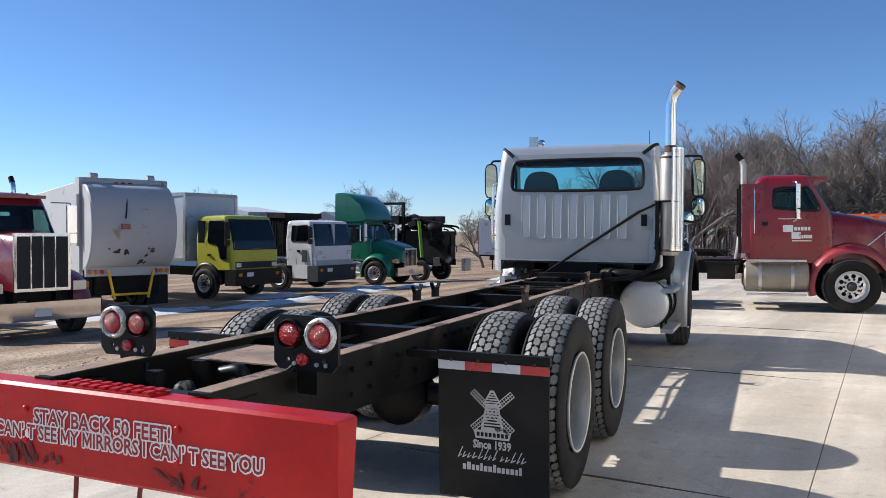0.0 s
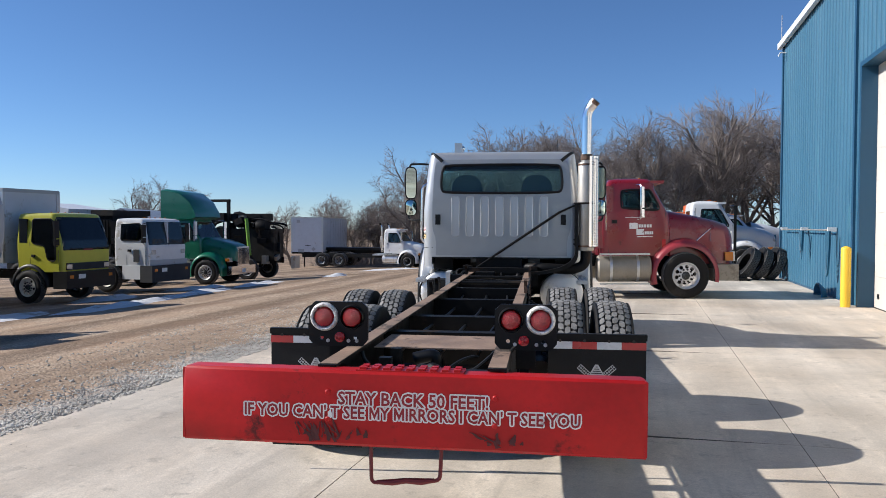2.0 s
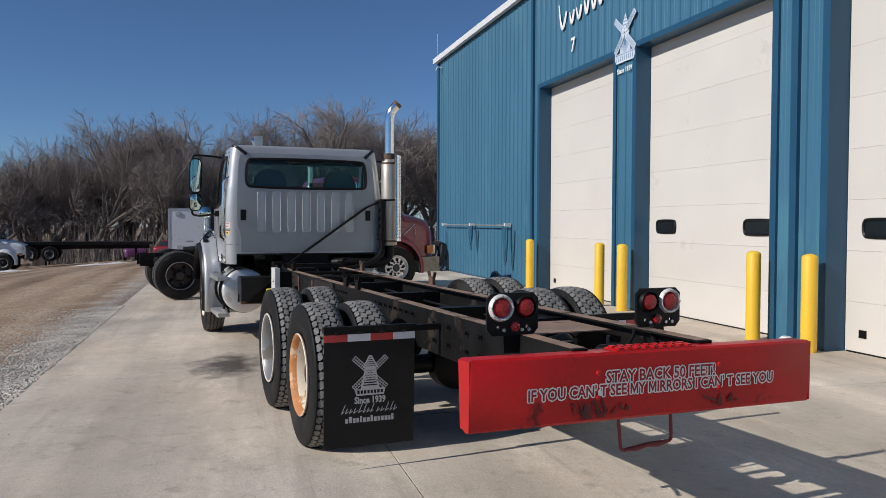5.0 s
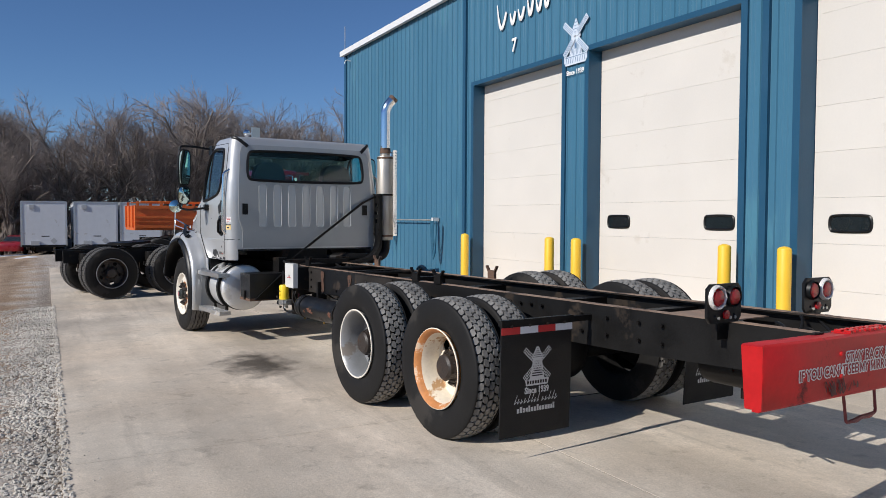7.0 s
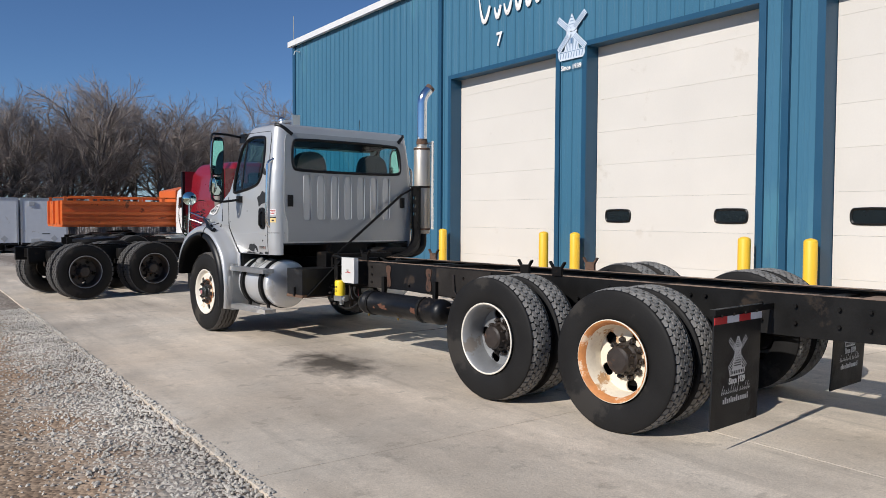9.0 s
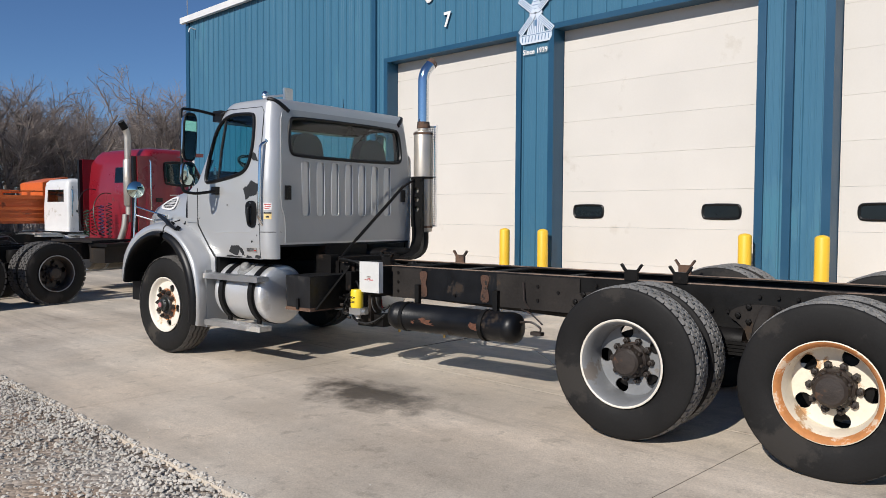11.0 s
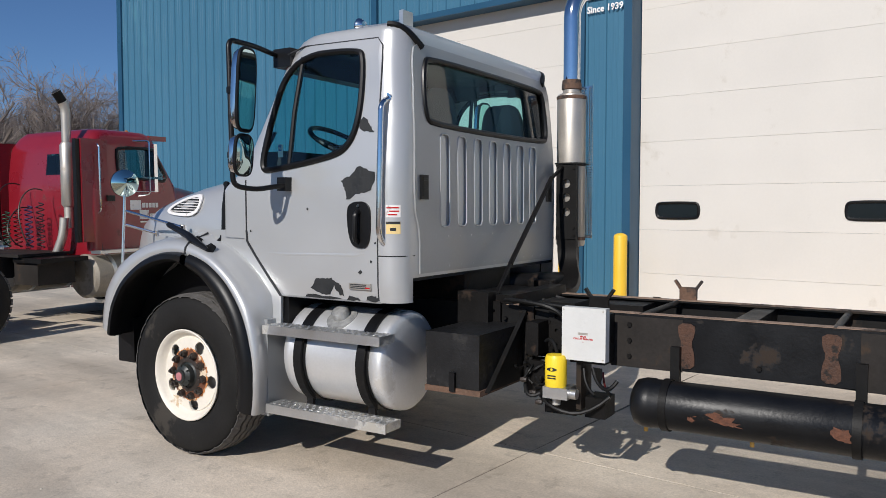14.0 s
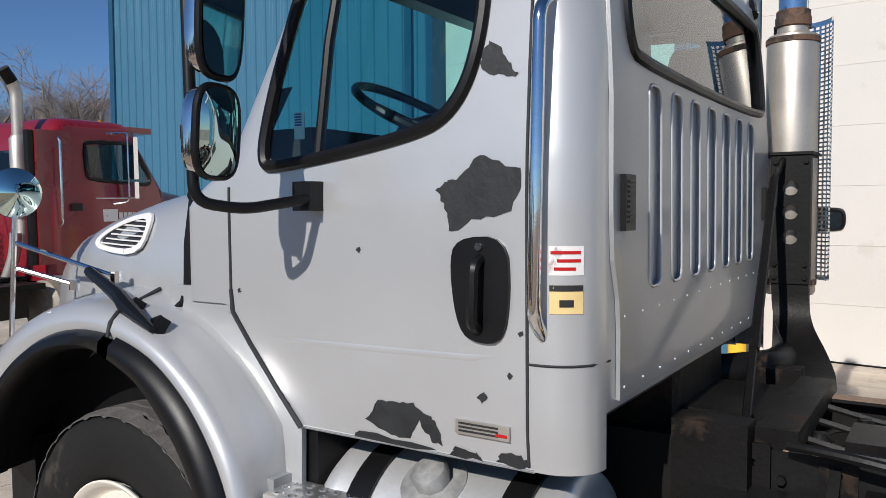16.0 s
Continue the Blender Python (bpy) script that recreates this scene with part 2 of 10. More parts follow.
M_FRAMEG = mat("glossy_black_rail_paint", (0.005, 0.0054, 0.0065), 0.40, var=0.35, scale=5, grain=50, bump=0.014, spec=0.35, dirt=(0.03, 0.021, 0.015), dirt_amount=0.45, dirt_scale=4)
M_FRAMED = mat("dusty_rail_steel", (0.026, 0.023, 0.021), 0.7, var=0.35, scale=3, grain=50, bump=0.015, spec=0.15, dirt=(0.05, 0.036, 0.026), dirt_amount=0.4, dirt_scale=3)
M_BLACKR = mat("black_rusty_steel", (0.0075, 0.0068, 0.0064), 0.5, var=0.35, scale=4, grain=60, bump=0.016, spec=0.18, dirt=(0.036, 0.024, 0.017), dirt_amount=0.38, dirt_scale=3.0)
M_WORN = mat("worn_rusty_flange", (0.30, 0.205, 0.145), 0.7, 0.2, var=0.35, scale=5, grain=50, bump=0.02, dirt=(0.05, 0.036, 0.028), dirt_amount=0.7, dirt_scale=2.5)
M_RUSTY = mat("rusted_steel", (0.12, 0.07, 0.045), 0.85, var=0.4, scale=6, grain=50, bump=0.1, dirt=(0.04, 0.032, 0.028), dirt_amount=0.9, dirt_scale=4)
M_BOXB = mat("dusty_black_moulding", (0.011, 0.011, 0.0115), 0.42, var=0.3, scale=5, grain=60, bump=0.03, spec=0.4, dirt=(0.022, 0.021, 0.02), dirt_amount=0.4, dirt_scale=6)
M_PLASTIC = mat("black_plastic", (0.006, 0.006, 0.0065), 0.40, var=0.1, grain=150, bump=0.004, spec=0.3)
M_RUBBER = mat("tyre_rubber", (0.0125, 0.012, 0.0118), 0.66, var=0.3, scale=3, grain=70, bump=0.008, spec=0.2, dirt=(0.034, 0.031, 0.028), dirt_amount=0.55, dirt_scale=2.0)
M_TREAD = mat("dusty_tread", (0.19, 0.183, 0.172), 0.6, var=0.5, scale=9, grain=60, bump=0.02, spec=0.5)
M_TREADD = mat("worn_tread", (0.10, 0.095, 0.09), 0.8, var=0.3, scale=6, grain=60, bump=0.05, spec=0.2)
M_FLAP = mat("mud_flap_rubber", (0.008, 0.008, 0.0088), 0.55, var=0.2, scale=5, grain=80, bump=0.03, spec=0.3, dirt=(0.02, 0.018, 0.017), dirt_amount=0.5)
M_RED = mat("red_bumper_paint", (0.44, 0.010, 0.011), 0.42, var=0.22, scale=2.5, grain=30, bump=0.01, coat=0.0, spec=0.3, dirt=(0.10, 0.012, 0.012), dirt_amount=0.36, dirt_scale=2.6, dirt_rough=0.6)

M_WHITE = mat("white_marking", (0.78, 0.76, 0.74), 0.5, var=0.05, dirt=(0.3, 0.2, 0.18), dirt_amount=0.25, dirt_scale=8)
M_LENS = mat("red_lens", (0.48, 0.008, 0.010), 0.18, var=0.2, scale=40, grain=160, bump=0.12, coat=0.5)
M_CHROME = mat("chrome", (0.78, 0.78, 0.79), 0.1, 1.0, var=0.04, scale=6, bump=0.003)
M_ALU = mat("bare_aluminium", (0.62, 0.62, 0.61), 0.36, 0.9, var=0.1, scale=4, grain=90, bump=0.02, dirt=(0.36, 0.34, 0.3), dirt_amount=0.4)
M_TANK = mat("dull_tank_aluminium", (0.72, 0.72, 0.715), 0.42, 0.6, var=0.07, scale=2, grain=60, bump=0.01, dirt=(0.52, 0.50, 0.46), dirt_amount=0.2, dirt_rough=0.5)
M_STEEL = mat("muffler_steel", (0.52, 0.485, 0.43), 0.45, 0.7, var=0.12, scale=4, grain=70, bump=0.003, dirt=(0.34, 0.28, 0.21), dirt_amount=0.35)
M_WRIM = mat("white_wheel_paint", (0.74, 0.69, 0.60), 0.45, var=0.06, scale=6, grain=50, dirt=(0.52, 0.40, 0.26), dirt_amount=0.2, dirt_scale=7)
M_WRIMR = mat("rust_streaked_wheel_paint", (0.78, 0.70, 0.56), 0.5, var=0.12, scale=6, grain=50, dirt=(0.50, 0.30, 0.14), dirt_amount=0.42, dirt_scale=5.5)
M_ORIM = mat("rust_orange_rim_edge", (0.50, 0.21, 0.065), 0.7, var=0.25, scale=9, grain=40, dirt=(0.70, 0.55, 0.40), dirt_amount=0.5, dirt_scale=9)
M_GRIM = mat("silver_wheel_paint", (0.25, 0.255, 0.26), 0.42, 0.3, var=0.12, scale=6, dirt=(0.17, 0.15, 0.13), dirt_amount=0.5, dirt_scale=4)
M_HUB = mat("greasy_rusty_hub", (0.028, 0.021, 0.017), 0.5, var=0.4, scale=14, grain=80, bump=0.03, dirt=(0.085, 0.045, 0.025), dirt_amount=0.4, dirt_scale=8)
M_YEL = mat("safety_yellow", (0.80, 0.50, 0.025), 0.45, var=0.05, scale=2, grain=60, dirt=(0.42, 0.30, 0.10), dirt_amount=0.12)
M_FILT = mat("yellow_filter", (0.85, 0.62, 0.02), 0.35, var=0.04)
M_BOXG = mat("pale_grey_plastic", (0.62, 0.62, 0.60), 0.45, var=0.05)
M_BLUE = mat("blue_metal_siding", (0.052, 0.150, 0.236), 0.42, var=0.07, scale=0.6, grain=20, bump=0.01, dirt=(0.06, 0.18, 0.26), dirt_amount=0.3, dirt_scale=0.7, stretch=(1, 1, 0.3))
M_BLUED = mat("dark_blue_trim", (0.016, 0.07, 0.135), 0.45, var=0.08, scale=1.0, grain=30)
M_DOOR = mat("cream_door_panel", (0.64, 0.605, 0.55), 0.5, var=0.035, scale=0.8, grain=30, bump=0.01, dirt=(0.58, 0.54, 0.48), dirt_amount=0.2, dirt_scale=0.9, per_piece=0.015)
M_TRIMW = mat("white_gutter", (0.72, 0.72, 0.71), 0.4, var=0.05)
M_ROOF = mat("roof_metal", (0.5, 0.5, 0.5), 0.4, 0.3, var=0.06)
M_DARK = mat("dark_interior", (0.02, 0.021, 0.024), 0.7, var=0.2)
M_SEAT = mat("grey_seat_cloth", (0.07, 0.07, 0.075), 0.9, var=0.2, grain=120)
M_GLASS = glass("tinted_cab_glass", (0.58, 0.84, 0.84))
M_GLASSM = glass("green_cab_glass", (0.34, 0.50, 0.50))
M_GLASSD = glass("dark_cab_glass", (0.06, 0.08, 0.09))
M_MIRROR = mat("mirror_glass", (0.66, 0.80, 0.74), 0.02, 1.0, var=0.01, bump=0)
M_SNOW = mat("dirty_snow", (0.60, 0.60, 0.60), 0.8, var=0.12, scale=1.5, grain=30, bump=0.1, dirt=(0.36, 0.33, 0.29), dirt_amount=0.52, dirt_scale=1.6)
M_BARK = mat("grey_brown_bark", (0.19, 0.16, 0.138), 0.95, var=0.3, scale=2, grain=30, bump=0.1, spec=0.1)
M_TWIG = mat("brown_twigs", (0.27, 0.23, 0.205), 0.95, var=0.25, scale=0.4, grain=9, bump=0, spec=0.1)
M_ORANGE = mat("orange_plow_paint", (0.62, 0.13, 0.02), 0.45, var=0.15, scale=2, dirt=(0.22, 0.07, 0.03), dirt_amount=0.4, dirt_scale=2)


# ---------------------------------------------------------------- mesh helpers
def poly(bm, pts):
    return bm.faces.new([bm.verts.new(p) for p in pts])


def box(bm, x0, x1, y0, y1, z0, z1, m=None):
    v = [bm.verts.new((x, y, z) if m is None else m @ Vector((x, y, z))) for z in (z0, z1) for x, y in ((x0, y0), (x1, y0), (x1, y1), (x0, y1))]
    for f in ((3, 2, 1, 0), (4, 5, 6, 7), (0, 1, 5, 4), (1, 2, 6, 5), (2, 3, 7, 6), (3, 0, 4, 7)):
        bm.faces.new([v[i] for i in f])
    return v


def bevel(bm, w, seg=2):
    es = [e for e in bm.edges if len(e.link_faces) == 2 and e.calc_face_angle(0) > 0.5]
    bmesh.ops.bevel(bm, geom=es, offset=w, segments=seg, affect="EDGES", profile=0.5, clamp_overlap=True)
    return bm


def bbox(x0, x1, y0, y1, z0, z1, w=0.008, seg=2, m=None):
    bm = bmesh.new()
    box(bm, x0, x1, y0, y1, z0, z1, m)
    return bevel(bm, w, seg)


def frame_of(d):
    d = Vector(d).normalized()
    a = Vector((0, 0, 1)) if abs(d.z) < 0.9 else Vector((1, 0, 0))
    u = d.cross(a).normalized()
    return u, d.cross(u).normalized()


def tube(bm, pts, r, n=10, cap=True, closed=False):
    """A round bar along points; r is one radius or one for each point."""
    pts = [Vector(p) for p in pts]
    rs = r if isinstance(r, (list, tuple)) else [r] * len(pts)
    rings, u = [], None
    k = len(pts)
    for i, p in enumerate(pts):
        if closed:
            d = pts[(i + 1) % k] - pts[i - 1]
        else:
            d = pts[min(i + 1, k - 1)] - pts[max(i - 1, 0)]
        d.normalize()
        if u is None:
            u, _ = frame_of(d)
        u = (u - d * u.dot(d)).normalized()
        w = d.cross(u)
        rings.append([bm.verts.new(p + rs[i] * (math.cos(a) * u + math.sin(a) * w)) for a in (2 * math.pi * j / n for j in range(n))])
    for i in range(k if closed else k - 1):
        a, b = rings[i], rings[(i + 1) % k]
        for j in range(n):
            bm.faces.new((a[j], a[(j + 1) % n], b[(j + 1) % n], b[j]))
    if cap and not closed:
        bm.faces.new(rings[0][::-1])
        bm.faces.new(rings[-1])
    return rings


def arc_path(pts, r, n=5):
    """A polyline with its corners rounded by radius r."""
    pts = [Vector(p) for p in pts]
    out = [pts[0]]
    for a, b, c in zip(pts, pts[1:], pts[2:]):
        d1, d2 = (a - b), (c - b)
        q = min(r, d1.length * 0.49, d2.length * 0.49)
        p1, p2 = b + d1.normalized() * q, b + d2.normalized() * q
        for i in range(n + 1):
            t = i / n
            out.append((1 - t) ** 2 * p1 + 2 * t * (1 - t) * b + t * t * p2)
    out.append(pts[-1])
    return out


def lathe(bm, prof, n=32, axis="x", at=(0, 0, 0), close=False):
    """Turns (radius, along) pairs about an axis through at."""
    o = Vector(at)
    rings = []
    for r, s in prof:
        ring = []
        for j in range(n):
            a = 2 * math.pi * j / n
            c, d = r * math.cos(a), r * math.sin(a)
            ring.append(bm.verts.new(o + Vector((s, c, d) if axis == "x" else (c, s, d) if axis == "y" else (c, d, s))))
        rings.append(ring)
    for a, b in zip(rings, rings[1:] + ([rings[0]] if close else [])):
        for j in range(n):
            bm.faces.new((a[j], a[(j + 1) % n], b[(j + 1) % n], b[j]))
    return rings


def drum(bm, prof, n=32, axis="x", at=(0, 0, 0)):
    rings = lathe(bm, prof, n, axis, at)
    bm.faces.new(rings[0])
    bm.faces.new(rings[-1])


def smooth_loop(pts, n=3, closed=True):
    """Chaikin's corner cutting."""
    pts = [tuple(p) for p in pts]
    for _ in range(n):
        q = []
        k = len(pts)
        for i in range(k if closed else k - 1):
            a, b = pts[i], pts[(i + 1) % k]
            q += [tuple(0.75 * x + 0.25 * y for x, y in zip(a, b)), tuple(0.25 * x + 0.75 * y for x, y in zip(a, b))]
        pts = q
    return pts


def inside(p, loop):
    x, y = p
    c = False
    for (x0, y0), (x1, y1) in zip(loop, loop[1:] + loop[:1]):
        if (y0 > y) != (y1 > y) and x < (x1 - x0) * (y - y0) / (y1 - y0) + x0:
            c = not c
    return c


def plate(bm, outer, holes, put, thick):
    """A flat sheet with holes: 2D loops, laid into space by put(u, v, w), thick in w."""
    edges, sides = [], []
    for loop in [outer] + list(holes):
        vs = [bm.verts.new(put(u, v, 0)) for u, v in loop]
        ws = [bm.verts.new(put(u, v, thick)) for u, v in loop]
        k = len(vs)
        for i in range(k):
            edges.append(bm.edges.new((vs[i], vs[(i + 1) % k])))
            sides.append((vs[i], vs[(i + 1) % k], ws[(i + 1) % k], ws[i]))
    fill = bmesh.ops.triangle_fill(bm, use_beauty=True, use_dissolve=False, edges=edges)
    twin = {}
    for s in sides:
        if len(s) == 4:
            twin[s[0]], twin[s[1]] = s[3], s[2]
    for f in [g for g in fill["geom"] if isinstance(g, bmesh.types.BMFace)]:
        bm.faces.new([twin[v] for v in reversed(f.verts)])
    for s in sides:
        if len(s) == 4:
            bm.faces.new(s)


def circle(cx, cy, r, n=24):
    return [(cx + r * math.cos(2 * math.pi * i / n), cy + r * math.sin(2 * math.pi * i / n)) for i in range(n)]


def mesh_of(name, bm, material, smooth=40):
    bmesh.ops.recalc_face_normals(bm, faces=bm.faces[:])
    me = bpy.data.meshes.new(name)
    bm.to_mesh(me)
    bm.free()
    for m in (material if isinstance(material, (list, tuple)) else [material]):
        me.materials.append(m)
    if smooth:
        me.polygons.foreach_set("use_smooth", [True] * len(me.polygons))
        me.set_sharp_from_angle(angle=radians(smooth))
    return me


def part(name, bm, material, parent=None, label="", smooth=40):
    ob = new(name, mesh_of(name, bm, material, smooth))
    ob.parent = parent
    return tagged(ob, label)


def thing(name, m, label, category, group=""):
    ob = new(name)
    ob.empty_display_size = 0.2
    ob.matrix_world = m
    return tagged(ob, label, category, group)


def whole(name, bm, material, label, category, m=None, group="", kind="", smooth=40):
    ob = new(name, mesh_of(name, bm, material, smooth))
    if m is not None:
        ob.matrix_world = m
    return tagged(ob, label, category, group, kind)


def lettering(name, text, size, material, parent, m, label="", align="CENTER", offset=0.0, shear=0.0, depth=0.001, squeeze=1.0, spacing=1.0, apart=False, halo=0.0):
    """Letters in the built-in font as a mesh; m puts the text's x, y plane in place."""
    cu = bpy.data.curves.new(name, "FONT")
    cu.body, cu.size, cu.align_x, cu.align_y, cu.extrude, cu.offset, cu.shear = text, size, align, "CENTER", depth, offset, shear
    cu.space_character = spacing
    if apart:
        cu.extrude, cu.fill_mode = 0.0, "FRONT"
    cu.resolution_u = 2
    tmp = new(name + "_tmp", cu)
    bpy.context.view_layer.update()
    me = bpy.data.meshes.new_from_object(tmp.evaluated_get(bpy.context.evaluated_depsgraph_get()))
    bpy.data.objects.remove(tmp)
    bpy.data.curves.remove(cu)
    me.name = name
    me.materials.clear()
    me.materials.append(material)
    me.transform(m @ Matrix.Diagonal((squeeze, 1, 1, 1)))
    if apart:
        # one mesh for each letter
        root = list(range(len(me.vertices)))

        def top(i):
            while root[i] != i:
                root[i] = root[root[i]]
                i = root[i]
            return i
        for e in me.edges:
            root[top(e.vertices[0])] = top(e.vertices[1])
        heaps = {}
        for f in me.polygons:
            heaps.setdefault(top(f.vertices[0]), []).append(tuple(f.vertices))
        for fs in heaps.values():
            ids = sorted({i for f in fs for i in f})
            at = {i: k for k, i in enumerate(ids)}
            one = bpy.data.meshes.new(name)
            vs, ps = [tuple(me.vertices[i].co) for i in ids], [tuple(at[i] for i in f) for f in fs]
            if len(ps) > len(vs) and len(vs) < 18:
                # the letter M, as two posts and two slanting strokes
                xa, xb, za, zb, yy = min(v[0] for v in vs), max(v[0] for v in vs), min(v[2] for v in vs), max(v[2] for v in vs), vs[0][1]
                w, h, xm = (xb - xa) * 0.19, (zb - za), (xa + xb) / 2
                vs, ps = [], []
                for q in (((xa, za), (xa + w, za), (xa + w, zb), (xa, zb)), ((xb - w, za), (xb, za), (xb, zb), (xb - w, zb)),
                          ((xa + w, zb), (xa + w, zb - h * 0.42), (xm, za), (xm, za + h * 0.42)), ((xm, za + h * 0.42), (xm, za), (xb - w, zb - h * 0.42), (xb - w, zb))):
                    ps.append(tuple(range(len(vs), len(vs) + 4)))
                    vs += [(x, yy, z) for x, z in q]
            if halo:
                # a thick edge: the letter again, pushed out a little all round
                n0, v0, p0 = len(vs), vs[:], ps[:]
                for k in range(1, 11):
                    a = 2 * math.pi * k / 10
                    vs += [(x + halo * math.cos(a), y - 0.00012 * k, z + halo * math.sin(a)) for x, y, z in v0]
                    ps += [tuple(i + k * n0 for i in f) for f in p0]
            one.from_pydata(vs, [], ps)
            one.materials.append(material)
            ob = new(name, one)
            ob.parent = parent
            tagged(ob, label)
        return None
    ob = new(name, me)
    ob.parent = parent
    return tagged(ob, label)

# ---------------------------------------------------------------- ground
def edge_x(y):
    """The slab's edge towards the gravel lot."""
    return -6.29 - 0.005 * y


def fall(x):
    """The apron drains towards the lot."""
    return -0.018 * max(0.0, -1.2 - x)


def lot_z(x, y):
    """Height of the ground: level under the slab, the lot falls away to the side and to the back."""
    d = max(0.0, edge_x(max(-10, min(y, 30))) - x)
    z = -0.105 - 0.0606 * d if d < 14 else -0.954 - 0.02 * min(d - 14, 40)
    if d == 0:
        z = -0.12
    far = max(0.0, y - 31)
    return max(-3.2, z - 0.028 * min(far, 45))


def build_ground():
    bm = bmesh.new()
    xs = [-900, -300, -120, -70, -50, -40, -34] + [-30 + 0.8 * i for i in range(24)] + [-10.8 + 0.3 * i for i in range(19)] + [-5.0, -2, 2, 6, 12, 20, 35, 60, 120, 300, 900]
    ys = [-900, -300, -100, -40, -20] + [-12 + 0.7 * i for i in range(64)] + [33 + 2 * i for i in range(30)] + [95, 110, 150, 300, 900]
    grid = []
    for y in ys:
        row = []
        for x in xs:
            z = lot_z(x, y)
            if -30 < x < -5.5 and -12 < y < 60:
                z += 0.02 * noise.noise((x * 0.9, y * 0.35, 0)) + 0.012 * noise.noise((x * 3, y * 3, 4))
            row.append(bm.verts.new((x, y, z)))
        grid.append(row)
    for a, b in zip(grid, grid[1:]):
        for i in range(len(a) - 1):
            bm.faces.new((a[i], a[i + 1], b[i + 1], b[i]))
    whole("ground", bm, M_GRAVEL, "tan gravel lot with wheel tracks and damp fines", "ground", kind="structure", smooth=60)


def build_slabs():
    root = thing("pavement", Matrix(), "worn light-grey concrete apron with stained joints", "pavement")
    tagged(root, kind="structure")
    ys = [-22, -17.4, -12.8, -8.3, -3.7, 0.8, 5.1, 9.5, 14.1, 18.7, 23.3, 28.6]
    xs = [None, -3.15, -0.05, 3.47, 9.0]
    xj = [-6.6, -3.15, -1.2, 3.0]
    g = 0.0035
    for j in range(len(ys) - 1):
        for i in range(4):
            if i == 3 and ys[j] > -10:
                continue
            y0, y1 = ys[j] + g, ys[j + 1] - g
            if i == 0:
                q = [(edge_x(y0), y0), (xs[1] - g, y0), (xs[1] - g, y1), (edge_x(y1), y1)]
            else:
                q = [(xs[i] + g, y0), (xs[i + 1] - g, y0), (xs[i + 1] - g, y1), (xs[i] + g, y1)]
            bm = bmesh.new()
            dz = 0.0015 * random.uniform(-1, 1)
            lo = [bm.verts.new((x, y, -0.17 + fall(x))) for x, y in q]
            mid = [bm.verts.new((x, y, -0.0006 + fall(x))) for x, y in q]
            cx, cy = sum(p[0] for p in q) / 4, sum(p[1] for p in q) / 4
            hi = [bm.verts.new((x + 0.0015 * (1 if cx > x else -1), y + 0.0015 * (1 if cy > y else -1), dz * 0.3 + fall(x))) for x, y in q]
            for a, b in ((lo, mid), (mid, hi)):
                for k in range(4):
                    bm.faces.new((a[k], a[(k + 1) % 4], b[(k + 1) % 4], b[k]))
            bm.faces.new(hi)
            part("slab", bm, M_CONC, root, smooth=0)
    # sealed joints: dark filler a little below the top
    bm = bmesh.new()
    for x in (-3.15, -0.05):
        box(bm, x - 0.006, x + 0.006, -22, 28.6, fall(x) - 0.1, fall(x) - 0.0022)
    for y in ys[1:-1]:
        for xa, xb in zip([edge_x(y) + 0.02] + xj[1:-1], xj[1:]):
            box(bm, xa, xb, y - 0.006, y + 0.006, -0.1, -0.0025)
            for v in list(bm.verts)[-8:]:
                v.co.z += fall(v.co.x)
    part("joint_filler", bm, mat("joint_filler", (0.12, 0.10, 0.08), 0.9), root, "dark dirty joint filler", smooth=0)


def pebble_mesh(i):
    rnd = random.Random(100 + i)
    bm = bmesh.new()
    bmesh.ops.create_icosphere(bm, subdivisions=1, radius=1)
    for v in bm.verts:
        v.co *= rnd.uniform(0.7, 1.15)
        v.co.z *= 0.6
    out = [v.co.copy() for v in bm.verts], [[v.index for v in f.verts] for f in bm.faces]
    bm.free()
    return out


def build_pebbles():
    """Loose stones on the lot's near strip and a few on the slab's edge, one joined mesh."""
    rnd = random.Random(5)
    kinds = [pebble_mesh(i) for i in range(6)]
    verts, faces = [], []
    for _ in range(17000):
        y = rnd.uniform(1.5, 16)
        d = abs(rnd.gauss(0, 0.5)) if rnd.random() < 0.85 else rnd.uniform(0, 3.4)
        x = edge_x(y) - d + 0.05
        on_slab = rnd.random() < 0.010
        if on_slab:
            x = edge_x(y) + rnd.expovariate(4.5)
        s = rnd.uniform(0.006, 0.02) * (0.45 if on_slab else 1.3 if rnd.random() < 0.1 else 1)
        z = (fall(x) if x > edge_x(y) else lot_z(x, y) + 0.02 * noise.noise((x * 0.9, y * 0.35, 0)) + 0.012 * noise.noise((x * 3, y * 3, 4))) + s * 0.25
        c, q = math.cos(rnd.uniform(0, 6.3)), rnd.uniform(-1, 1)
        vs, fs = rnd.choice(kinds)
        k = len(verts)
        for v in vs:
            verts.append((x + s * (v.x * c - v.y * q), y + s * (v.x * q + v.y * c), z + s * v.z))
        faces += [[k + i for i in f] for f in fs]
    me = bpy.data.meshes.new("loose_gravel")
    me.from_pydata(verts, [], faces)
    me.materials.append(M_STONE)
    tagged(new("loose_gravel", me), "loose pale limestone gravel along the slab", "gravel", kind="stuff")


